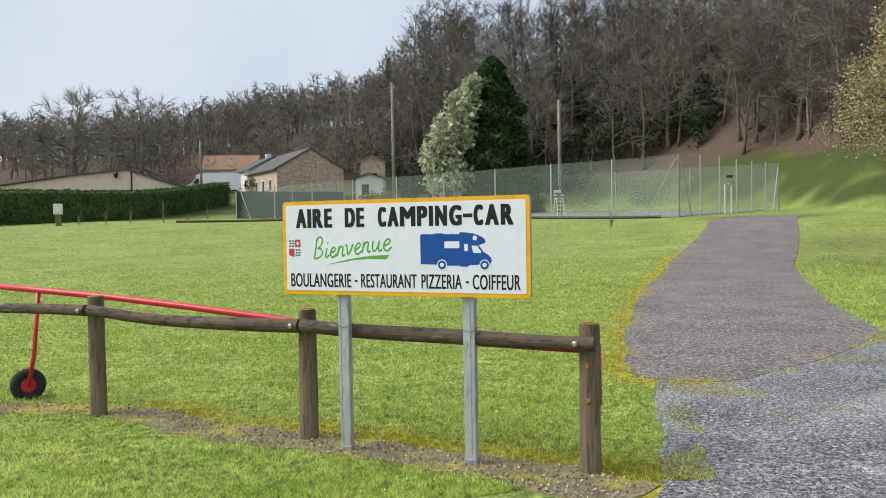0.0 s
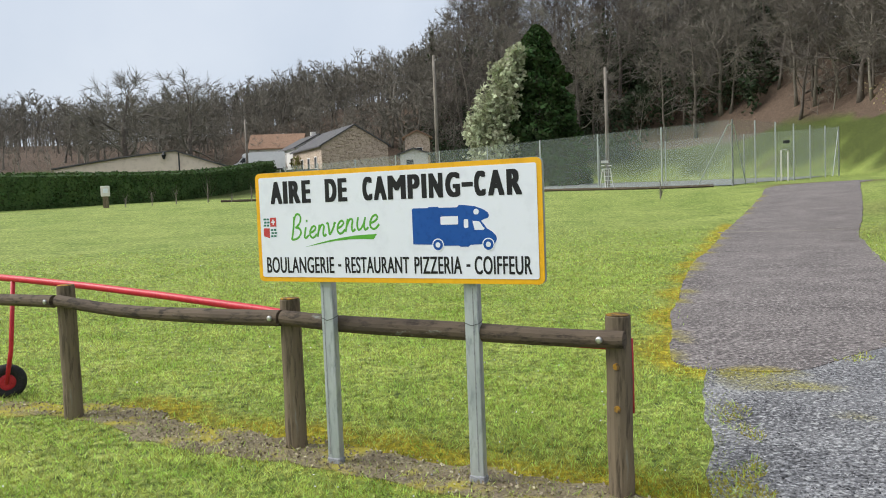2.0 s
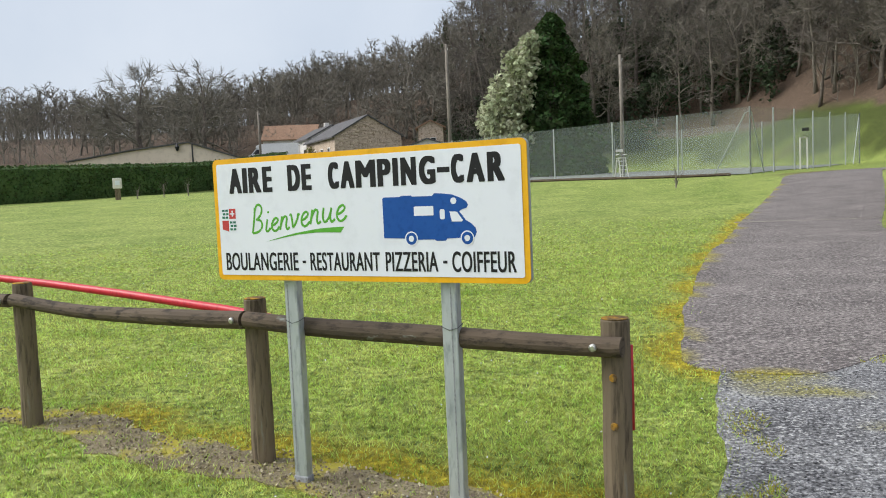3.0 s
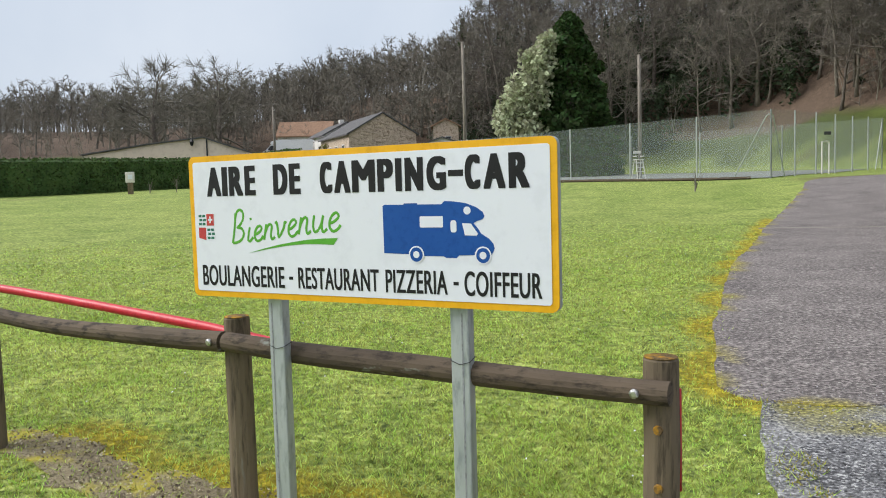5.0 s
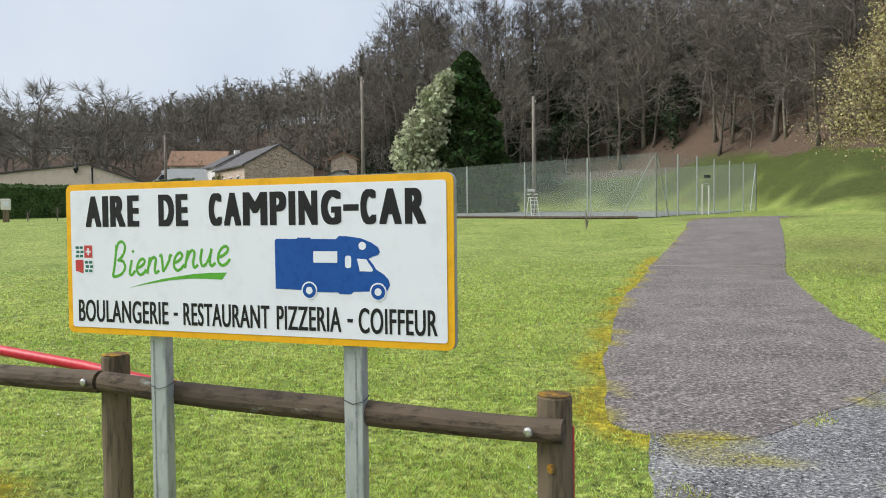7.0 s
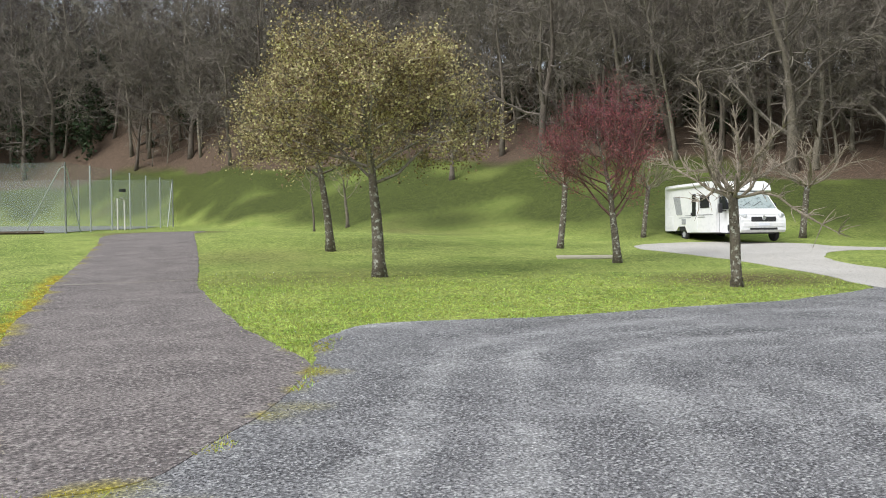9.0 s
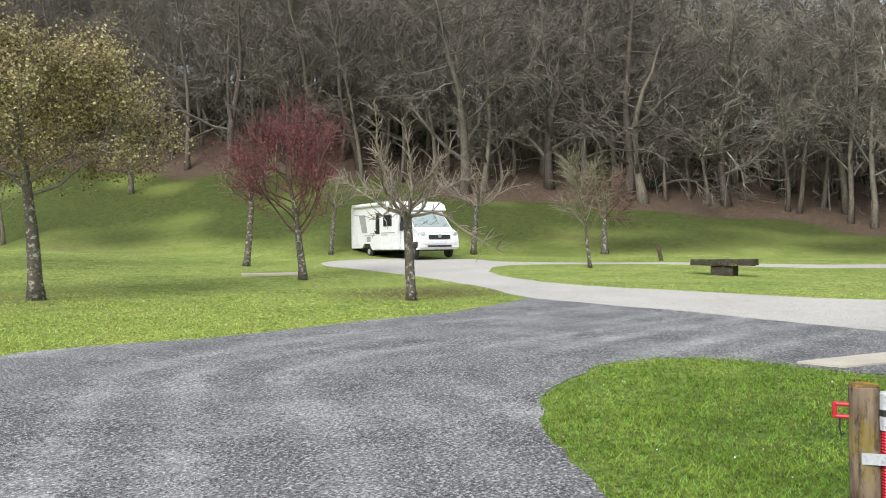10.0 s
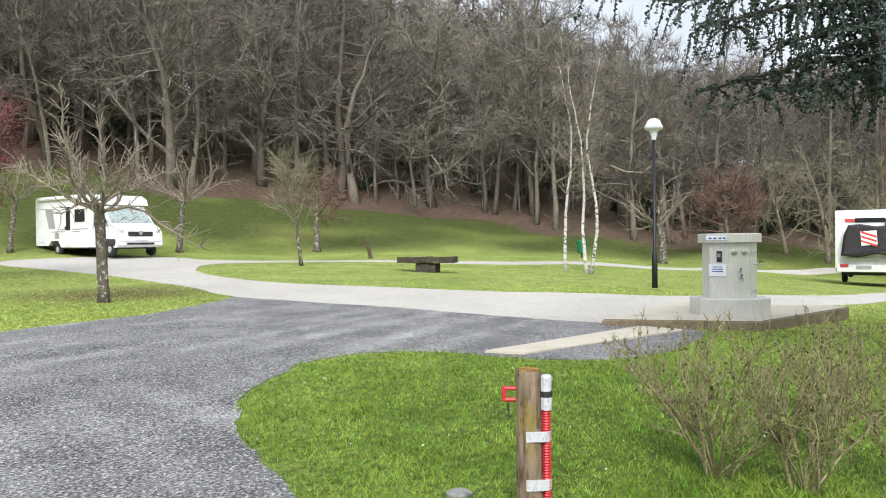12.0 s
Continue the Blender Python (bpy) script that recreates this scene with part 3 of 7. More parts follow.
def land():
    """The ground: one sheet out to the horizon."""
    rings = [0.0] + list(np.arange(0.5, 24, 0.3)) + list(np.arange(24, 130, 1.1)) + list(np.geomspace(132, 3500, 34))
    n = 400
    b = Build()
    b.v.append((CX, CY, ground_z(CX, CY)))
    for r in rings[1:]:
        for k in range(n):
            x, y = around(360.0 * k / n - 180, r)
            b.v.append((x, y, ground_z(x, y)))
    for k in range(n):
        b.f.append((0, 1 + (k + 1) % n, 1 + k))
    for i in range(len(rings) - 2):
        o = 1 + i * n
        for k in range(n):
            j = (k + 1) % n
            b.f.append((o + k, o + j, o + n + j, o + n + k))
    ob = tagged(part("ground", b, M_GROUND, smooth=True), "mown green lawn with clover, rising to a leaf-strewn wooded hillside", "lawn", kind="structure")
    me = ob.data
    vx, vy = np.array([p[0] for p in b.v]), np.array([p[1] for p in b.v])
    moss = np.zeros(len(vx))
    near = np.hypot(vx - CX, vy - CY) < 24
    d = np.full(len(vx), 1e9)
    left_edge = [p for p in asphalt_poly if p[0] < 2.3 + 0.30 * max(p[1] - 7, 0)]
    d[near] = np.minimum(edge_distance(left_edge, vx[near], vy[near]), edge_distance([p for p in mulch_poly if p[1] > 5.3 - 0.55 * p[0] - 0.1], vx[near], vy[near]))
    moss = np.clip(1.15 - d / 0.5, 0, 1) * np.clip(0.85 + 0.8 * np.sin(vx * 2.3 + 1.1 * vy) * np.sin(vy * 1.9 - 0.7 * vx), 0.25, 1)
    litter = np.zeros(len(vx))
    dry = np.zeros(len(vx))
    bank = np.zeros(len(vx))
    for i, (x, y) in enumerate(zip(vx, vy)):
        a, r = polar(x, y)
        e = table(EDGE, a)
        wob = 5.0 * noise.noise((x * 0.13, y * 0.13, 0.0))
        litter[i] = ease(-2.0, 3.0, r - e + wob + 1.0)
        dry[i] = 0.9 * math.exp(-((x - 16.5) ** 2 + (y - 44) ** 2) / 14.0) + 0.75 * math.exp(-((x - 19.5) ** 2 + (y - 13) ** 2) / 9.0) + 0.45 * math.exp(-((x - 13.5) ** 2 + (y - 28) ** 2) / 18.0) + 0.5 * max(0, noise.noise((x * 0.12, y * 0.12, 7.0))) + 0.30 * ease(-4, 6, r - table(TOE, a)) * (0.6 + 1.4 * noise.noise((x * 0.45, y * 0.45, 3.0)))
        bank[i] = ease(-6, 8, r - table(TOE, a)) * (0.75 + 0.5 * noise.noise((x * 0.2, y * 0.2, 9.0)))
    lush = 0.75 * np.exp(-((vx - 8.0) ** 2 + (vy - 1.5) ** 2) / 22.0)
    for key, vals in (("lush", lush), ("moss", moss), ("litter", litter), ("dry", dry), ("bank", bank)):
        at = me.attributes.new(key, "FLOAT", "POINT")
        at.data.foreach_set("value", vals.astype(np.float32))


land()

# ---- fence, sign, barrier ----
POSTS = [(-4.75, 7.02, 1.02), (-2.82, 6.33, 0.99), (-0.945, 5.60, 0.935), (0.94, 4.80, 0.905)]


def wood_post(b, h, r, n=14, seed=1):
    rng = random.Random(seed)
    pts, rad = [], []
    for i in range(7):
        z = -0.05 + (h + 0.05) * i / 6
        pts.append((rng.uniform(-1, 1) * 0.003, rng.uniform(-1, 1) * 0.003, z))
        rad.append(r * (1.04 - 0.06 * i / 6 + rng.uniform(-0.015, 0.015)))
    pts[-1] = (0, 0, h)
    pts[-2] = (0, 0, pts[-2][2])
    pts += [(0, 0, h + 0.006)]
    rad += [r * 0.90]
    return b.tube(pts, rad, n)


fence = thing("rail_fence", pose(0, 0, 0), "weathered round-timber post and rail fence beside the lawn", "fence")
for i, (x, y, h) in enumerate(POSTS):
    p = part("post", wood_post(Build(), h, 0.064, seed=i), M_WOOD, fence, smooth=False)
    p.location = (x, y, 0)
    top = part("post_top", Build().tube([(0, 0, h + 0.0065), (0, 0, h + 0.010), (0, 0, h + 0.013)], [0.058, 0.060, 0.048], 14), M_TOPWOOD, p, "moss-stained end grain")
DIRX, DIRY = 0.915, -0.403
OFF = 0.085
ends = []
for x, y, h in POSTS:
    ends.append(Vector((x - 0.403 * OFF, y - 0.915 * OFF, h - 0.098)))
ends.insert(0, ends[0] + Vector((-2.0, 0.72, 0.02)))
for i in range(len(ends) - 1):
    p, q = ends[i], ends[i + 1]
    d = (q - p).normalized()
    if i == len(ends) - 2:
        q = q + d * 0.06
    b = Build()
    pts, rad = [], []
    for k in range(11):
        t = k / 10
        s = (p + d * 0.012).lerp(q - d * 0.012, t)
        s.z += -0.028 * math.sin(math.pi * t) * (1.2 if i == 2 else 0.5) + 0.004 * math.sin(9 * t + i)
        s.x += 0.008 * math.sin(5 * t + i)
        pts.append(s)
        rad.append(0.046 + 0.004 * math.sin(4.3 * t + i * 2))
    part("rail", b.tube(pts, rad, 14), M_RAILWOOD, fence, "dark lichen-spotted round rail")
for i, (x, y, h) in enumerate(POSTS):
    bx = x - 0.403 * (OFF + 0.047) - (0.055 if i == 3 else 0.05) * 0.915
    by = y - 0.915 * (OFF + 0.047) + 0.05 * 0.403
    b = Build()
    b.tube([(bx, by, h - 0.098), (bx - 0.004, by - 0.010, h - 0.098), (bx - 0.0055, by - 0.0135, h - 0.098)], [0.017, 0.017, 0.009], 10)
    part("bolt", b, M_CHROME, fence, "domed steel bolt head")
x, y, h = POSTS[3]
for dz in (0.24, 0.45):
    b = Build()
    c = Vector((x - 0.02, y - 0.060, h - dz))
    b.tube([c, c + Vector((-0.003, -0.008, 0))], [0.018, 0.015], 10)
    part("bolt_hole", b, M_TOPWOOD, fence, "rusty recessed bolt")

SIGN_W, SIGN_Z0, SIGN_Z1 = 1.758, 1.074, 1.704
sign = thing("camper_sign", pose(-1.057, 5.402, 0, 0, 0, -20.6), "white camper stop sign with a yellow border on steel posts", "sign")


def rounded(x0, z0, x1, z1, r, n=6):
    out = []
    for cx, cz, a0 in ((x1 - r, z1 - r, 0), (x0 + r, z1 - r, 90), (x0 + r, z0 + r, 180), (x1 - r, z0 + r, 270)):
        for k in range(n + 1):
            a = radians(a0 + 90 * k / n)
            out.append((cx + r * math.cos(a), cz + r * math.sin(a)))
    return out


panel = part("panel", fix_normals(Build().prism(rounded(0, SIGN_Z0, SIGN_W, SIGN_Z1, 0.03), -0.002, 0.026)), M_YELLOW, sign, "yellow border sheet with rounded corners")
part("panel_back", fix_normals(Build().prism(rounded(-0.001, SIGN_Z0 - 0.001, SIGN_W + 0.001, SIGN_Z1 + 0.001, 0.031), 0.004, 0.028)), M_STEEL, sign, "grey folded metal edge")
part("face", fix_normals(Build().prism(rounded(0.026, SIGN_Z0 + 0.026, SIGN_W - 0.026, SIGN_Z1 - 0.026, 0.012), -0.0045, 0.0)), M_WHITE, sign, "white sign face")


def lettering(text, x0, z0, x1, z1, mat, weight=0.0, shear=0.0, rise=0.0):
    """Words fitted into a box on the sign's face; weight thickens the strokes, in parts of the letter height."""
    cu = bpy.data.curves.new("lettering", "FONT")
    cu.body, cu.shear, cu.extrude = text, shear, 0.02
    cu.resolution_u = 6
    cu.space_character = 1.0 + 1.6 * weight
    tmp = bpy.data.objects.new("tmp_text", cu)
    scene.collection.objects.link(tmp)
    me = bpy.data.meshes.new_from_object(tmp.evaluated_get(bpy.context.evaluated_depsgraph_get()))
    bpy.data.objects.remove(tmp)
    xs, ys = [q.co.x for q in me.vertices], [q.co.y for q in me.vertices]
    ax, bx, ay, by = min(xs), max(xs), min(ys), max(ys)
    fs = [tuple(f.vertices) for f in me.polygons]
    b = Build()
    w, h = x1 - x0, z1 - z0
    kx = weight * h * 0.5
    shifts = [(0, 0)] if not weight else [(sx * kx, sz * kx * 0.45) for sx in (-1, -0.5, 0, 0.5, 1) for sz in (-1, 0, 1)]
    for k, (dx, dz) in enumerate(shifts):
        vs = []
        for q in me.vertices:
            u, v = (q.co.x - ax) / (bx - ax), (q.co.y - ay) / (by - ay)
            dep = -0.0045 - (0.0009 + 0.00005 * k) * (1 if q.co.z > 0 else 0)
            vs.append((x0 + kx + (w - 2 * kx) * u + dx, dep, SIGN_Z0 + z0 + kx * 0.45 + (h - kx * 0.9) * v + dz + rise * (u - 0.5)))
        b.add(vs, fs)
    bpy.data.meshes.remove(me)
    return part("lettering", b, mat, sign)


for word, x0, x1 in (("A", 0.108, 0.191), ("I", 0.198, 0.229), ("R", 0.239, 0.318), ("E", 0.329, 0.389), ("D", 0.487, 0.564), ("E", 0.573, 0.632), ("C", 0.732, 0.793), ("A", 0.803, 0.882), ("M", 0.891, 1.001), ("P", 1.012, 1.085), ("I", 1.095, 1.124), ("N", 1.138, 1.219), ("G", 1.234, 1.318), ("C", 1.397, 1.460), ("A", 1.473, 1.561), ("R", 1.574, 1.655)):
    tagged(lettering(word, x0, 0.450, x1, 0.578, M_BLACK, 0.13), "black bold capital letter")
for word, x0, z0, x1, z1, w in (("BOULANGERIE", 0.059, 0.050, 0.526, 0.143, 0.035), ("RESTAURANT", 0.600, 0.051, 1.003, 0.142, 0.035), ("PIZZERIA", 1.035, 0.051, 1.312, 0.142, 0.035), ("COIFFEUR", 1.384, 0.049, 1.695, 0.143, 0.035)):
    tagged(lettering(word, x0, z0, x1, z1, M_BLACK, w), "black capital letters")
for x0, x1, z0, z1 in ((1.327, 1.390, 0.500, 0.524), (0.552, 0.573, 0.088, 0.101), (1.338, 1.360, 0.088, 0.101)):
    part("dash", Build().box(((x0 + x1) / 2, -0.0050, SIGN_Z0 + (z0 + z1) / 2), (x1 - x0, 0.0008, z1 - z0)), M_BLACK, sign)
# the welcome in brush script: each glyph's strokes in a unit box, then its place and height on a rising line
GLYPHS = {
    "B": [[(0.30, 0.90), (0.24, 0.60), (0.14, 0.28), (0.02, 0.0)], [(0.26, 0.72), (0.42, 0.94), (0.66, 1.0), (0.86, 0.90), (0.82, 0.70), (0.56, 0.52), (0.40, 0.47), (0.72, 0.44), (0.86, 0.28), (0.66, 0.10), (0.34, 0.02), (0.04, 0.0)]],
    "i": [[(0.55, 1.0), (0.36, 0.45), (0.30, 0.08), (0.55, 0.02), (0.95, 0.30)], [(0.72, 1.50), (0.70, 1.66)]],
    "e": [[(0.12, 0.42), (0.50, 0.52), (0.86, 0.78), (0.74, 0.99), (0.42, 0.90), (0.16, 0.56), (0.14, 0.20), (0.40, 0.0), (0.74, 0.10), (1.0, 0.34)]],
    "n": [[(0.24, 1.0), (0.12, 0.5), (0.0, 0.0)], [(0.08, 0.36), (0.34, 0.84), (0.58, 1.0), (0.70, 0.84), (0.60, 0.34), (0.68, 0.04), (0.94, 0.20)]],
    "v": [[(0.04, 0.88), (0.16, 1.0), (0.24, 0.52), (0.30, 0.04), (0.54, 0.30), (0.78, 0.72), (0.84, 1.0), (0.98, 0.92)]],
    "u": [[(0.16, 1.0), (0.06, 0.42), (0.16, 0.05), (0.40, 0.16), (0.64, 0.58), (0.76, 1.0)], [(0.74, 0.92), (0.64, 0.40), (0.72, 0.04), (1.0, 0.22)]],
}
script = Build()
for ch, gx0, gx1, gz0, gh in (("B", 0.244, 0.322, 0.242, 0.146), ("i", 0.322, 0.366, 0.250, 0.062), ("e", 0.366, 0.420, 0.252, 0.066), ("n", 0.424, 0.488, 0.257, 0.068), ("v", 0.486, 0.550, 0.266, 0.068), ("e", 0.552, 0.608, 0.272, 0.072), ("n", 0.612, 0.680, 0.281, 0.072), ("u", 0.684, 0.760, 0.288, 0.072), ("e", 0.764, 0.828, 0.294, 0.076)):
    for stroke in GLYPHS[ch]:
        soft_line = curve_through([(gx0 + (gx1 - gx0) * u, gz0 + gh * v) for u, v in stroke], 0.006, closed=False) + [Vector((gx0 + (gx1 - gx0) * stroke[-1][0], gz0 + gh * stroke[-1][1]))]
        script.tube([(q.x, 0.0, SIGN_Z0 + q.y) for q in soft_line], [0.0062] * len(soft_line), 8)
script.v = [(x, -0.0049 + 0.10 * y, z) for x, y, z in script.v]
part("script_lettering", script, M_GREEN, sign, "green brush-script welcome lettering")
up = [(0.335, 0.199), (0.42, 0.219), (0.50, 0.236), (0.576, 0.248), (0.66, 0.259), (0.74, 0.264), (0.811, 0.266)]
lo = [(0.790, 0.238), (0.72, 0.240), (0.64, 0.240), (0.541, 0.232), (0.46, 0.220), (0.39, 0.208)]
part("swoosh", fix_normals(Build().prism([(x, SIGN_Z0 + z) for x, z in up + lo], -0.0054, -0.0044)), M_GREEN, sign, "green underline stroke")
van_out = [(1.032, 0.392), (1.033, 0.207), (1.150, 0.204), (1.152, 0.198), (1.300, 0.198), (1.310, 0.192), (1.355, 0.192), (1.365, 0.202), (1.500, 0.206), (1.512, 0.229), (1.507, 0.248), (1.490, 0.266), (1.458, 0.285), (1.447, 0.302), (1.428, 0.324), (1.445, 0.332), (1.466, 0.338), (1.474, 0.350), (1.466, 0.366), (1.440, 0.383), (1.396, 0.399), (1.345, 0.406), (1.307, 0.408), (1.295, 0.396), (1.190, 0.397), (1.188, 0.402), (1.130, 0.402), (1.128, 0.397), (1.040, 0.398)]
pict = part("camper_symbol", fix_normals(Build().prism([(x, SIGN_Z0 + z) for x, z in van_out], -0.0054, -0.0044)), M_BLUE, sign, "blue motorhome symbol")
for shape in (rounded(1.199, 0.308, 1.300, 0.351, 0.004), rounded(1.332, 0.289, 1.357, 0.335, 0.009), [(1.381, 0.324), (1.418, 0.322), (1.447, 0.283), (1.440, 0.277), (1.392, 0.278)]):
    part("symbol_window", fix_normals(Build().prism([(x, SIGN_Z0 + z) for x, z in shape], -0.0062, -0.0052)), M_WHITE, pict)


def disc(cx, cz, r, y0, y1, mat, parent, name, n=20):
    return part(name, fix_normals(Build().prism([(cx + r * math.cos(2 * math.pi * k / n), cz + r * math.sin(2 * math.pi * k / n)) for k in range(n)], y0, y1)), mat, parent)


disc(1.403, SIGN_Z0 + 0.371, 0.015, -0.0062, -0.0052, M_WHITE, pict, "symbol_window")
for cx in (1.180, 1.465):
    disc(cx, SIGN_Z0 + 0.203, 0.034, -0.0060, -0.0050, M_WHITE, pict, "symbol_wheel_gap")
    disc(cx, SIGN_Z0 + 0.203, 0.028, -0.0066, -0.0058, M_BLUE, pict, "symbol_wheel")
    disc(cx, SIGN_Z0 + 0.203, 0.014, -0.0072, -0.0064, M_WHITE, pict, "symbol_hub")
crest = part("crest", Build().box((0.0935, -0.0048, SIGN_Z0 + 0.314), (0.098, 0.0006, 0.118)), M_WHITE, sign, "small quartered coat of arms")
for cx, cz, m in ((0.069, 0.345, M_CRESTGREEN), (0.118, 0.346, M_CRESTRED), (0.069, 0.285, M_CRESTRED), (0.118, 0.283, M_CRESTGREEN)):
    if m is M_CRESTGREEN:
        for r in range(3):
            for c in range(2):
                part("crest_bar", Build().box((cx - 0.011 + 0.022 * c + 0.004 * (r % 2), -0.0053, SIGN_Z0 + cz - 0.018 + 0.018 * r), (0.017, 0.0008, 0.011)), m, crest)
    else:
        shield = [(cx - 0.0215, SIGN_Z0 + cz + 0.026), (cx - 0.0215, SIGN_Z0 + cz - 0.020), (cx + 0.021, SIGN_Z0 + cz - 0.031)] if cz < 0.3 else [(cx - 0.0215, SIGN_Z0 + cz + 0.026), (cx - 0.0215, SIGN_Z0 + cz - 0.026), (cx + 0.0215, SIGN_Z0 + cz - 0.026)]
        part("crest_field", fix_normals(Build().prism(shield + [(cx + 0.0215, SIGN_Z0 + cz + 0.026)], -0.0057, -0.0049)), m, crest)
for w, h in ((0.026, 0.008), (0.008, 0.03)):
    part("crest_cross", Build().box((0.118, -0.0059, SIGN_Z0 + 0.346), (w, 0.0006, h)), M_WHITE, crest)
for px in (0.44, 1.34):
    post = part("sign_post", Build().box((px, 0.054, 0.80), (0.080, 0.050, 1.70), 0.006), M_STEEL, sign, "galvanised rectangular steel post")
    part("seam", Build().box((px + (0.012 if px > 1 else -0.02), 0.0285, 0.56), (0.006, 0.002, 0.98)), M_GREYCAP, post)
    part("foot_sleeve", Build().box((px, 0.054, 0.022), (0.090, 0.060, 0.055), 0.008), M_GREYCAP, post, "grey plastic foot sleeve")
    b = Build()
    loop = [(px - 0.042, 0.027, 0.865), (px, 0.0255, 0.85), (px + 0.042, 0.027, 0.862), (px + 0.043, 0.081, 0.875), (px, 0.083, 0.868), (px - 0.043, 0.081, 0.87), (px - 0.042, 0.027, 0.865)]
    part("tie_wire", b.tube(loop, [0.0016] * len(loop), 5), M_DARKTRIM, post, "rusty tie wire")

barrier = thing("swing_barrier", pose(0, 0, 0), "red tubular swing barrier resting on a small rubber-tyred wheel", "barrier")
boom = [(-4.08, 7.11, 1.035), (-4.06, 7.10, 1.034), (-3.4, 6.82, 1.0), (-2.78, 6.555, 0.966), (-2.05, 6.245, 0.912), (-1.23, 5.895, 0.842), (-0.85, 5.735, 0.795), (-0.5, 5.585, 0.765), (0.3, 5.245, 0.74), (0.97, 4.925, 0.735)]
part("boom", Build().tube(boom, [0.020] + [0.027] * 9, 12), M_RED, barrier, smooth=True)
part("hinge_plate", Build().tube([(1.008, 4.875, 0.40), (1.008, 4.875, 0.78)], [0.015, 0.015], 10), M_RED, barrier, smooth=True)
part("hinge_post", Build().tube([(0.958, 4.905, 0.0), (0.958, 4.905, 0.80)], [0.025, 0.025], 12), M_RED, barrier, smooth=True)
part("upright", Build().tube([(-3.60, 6.90, 1.0), (-3.665, 6.905, 0.42), (-3.72, 6.90, 0.15)], [0.018, 0.018, 0.018], 10), M_RED, barrier, smooth=True)
wheel = part("wheel", Build().tube([(0, -0.02, 0), (0, 0.02, 0)], [0.02, 0.02], 10), M_DARKTRIM, barrier)
wheel.matrix_basis = pose(-3.765, 6.975, 0.153, 0, 0, 38)


def torus_part(name, R, r, mat, parent, n=24, m=10, squash=1.0, label=""):
    b = Build()
    for i in range(n):
        a = 2 * math.pi * i / n
        for k in range(m):
            c = 2 * math.pi * k / m
            rr = R + r * math.cos(c)
            b.v.append((rr * math.cos(a), r * squash * math.sin(c), rr * math.sin(a)))
    for i in range(n):
        for k in range(m):
            i2, k2 = (i + 1) % n, (k + 1) % m
            b.f.append((i * m + k, i * m + k2, i2 * m + k2, i2 * m + k))
    return part(name, b, mat, parent, label, smooth=True)


torus_part("tyre", 0.103, 0.046, M_RUBBER, wheel, label="dusty black rubber tyre")
part("rim", Build().tube([(0, -0.034, 0), (0, -0.026, 0), (0, 0.03, 0)], [0.05, 0.068, 0.066], 18), M_RED, wheel, "dark red wheel rim")

# ---- island: bollard, shrubs ----
BX, BY = 5.55, 2.53
boll = thing("bollard", pose(BX, BY, 0), "round mossy timber bollard taped to a red corrugated conduit", "bollard")
part("log", wood_post(Build(), 0.755, 0.070, seed=9), M_BOLLARD, boll)
part("log_top", Build().tube([(0, 0, 0.762), (0, 0, 0.770)], [0.066, 0.060], 14), M_TOPWOOD, boll)
away = Vector((BX - 1.3, BY - 2.4, 0)).normalized()
side = Vector((away.y, -away.x, 0))
hose = side * 0.092 - away * 0.005
b = Build()
pts = [hose + Vector((0, 0, 0.0 + 0.0072 * i)) for i in range(80)]
part("conduit", b.tube(pts, [0.0255 if i % 2 else 0.0215 for i in range(80)], 10), M_RED, boll, "red corrugated conduit")
part("conduit_wrap", Build().tube([hose + Vector((0, 0, 0.555)), hose + Vector((0.002, 0, 0.60)), hose + Vector((0, 0.002, 0.66)), hose + Vector((0, 0, 0.73)), hose + Vector((0, 0, 0.738))], [0.030, 0.033, 0.030, 0.031, 0.026], 10), M_TAPE, boll, "silver tape wrapped over the conduit end")
part("black_band", Build().tube([hose + Vector((0, 0, 0.625)), hose + Vector((0, 0, 0.655))], [0.034, 0.034], 10), M_RUBBER, boll)
for z0, z1 in ((0.395, 0.450), (0.140, 0.200)):
    ring = []
    b = Build()
    n = 22
    for z in (z0, z0 + 0.004, z1 - 0.004, z1):
        for k in range(n):
            a = 2 * math.pi * k / n
            c = math.cos(a)
            p = side * (0.022 + (0.096 if c > 0 else 0.0745) * c) + away * (0.077 - 0.03 * max(c, 0)) * math.sin(a)
            b.v.append((p.x, p.y, z + 0.004 * math.sin(3 * a)))
    for i in range(3):
        for k in range(n):
            b.f.append((i * n + k, i * n + (k + 1) % n, (i + 1) * n + (k + 1) % n, (i + 1) * n + k))
    part("tape_band", b, M_TAPE, boll, "wrinkled silver tape band")
bk = -side * 0.10
b = Build()
for dz in (0.605, 0.665):
    b.tube([-side * 0.065 + Vector((0, 0, dz)), -side * 0.135 + Vector((0, 0, dz))], [0.011, 0.011], 8)
b.tube([-side * 0.128 + Vector((0, 0, 0.60)), -side * 0.128 + Vector((0, 0, 0.672))], [0.012, 0.012], 8)
part("bracket", b, M_RED, boll, "red metal eye bracket")
part("hook", Build().tube([-side * 0.105 + Vector((0, 0, 0.605)), -side * 0.108 + Vector((0, 0, 0.55)), -side * 0.098 + Vector((0, 0, 0.51)), -side * 0.088 + Vector((0, 0, 0.525))], [0.005] * 4, 6), M_DARKTRIM, boll)


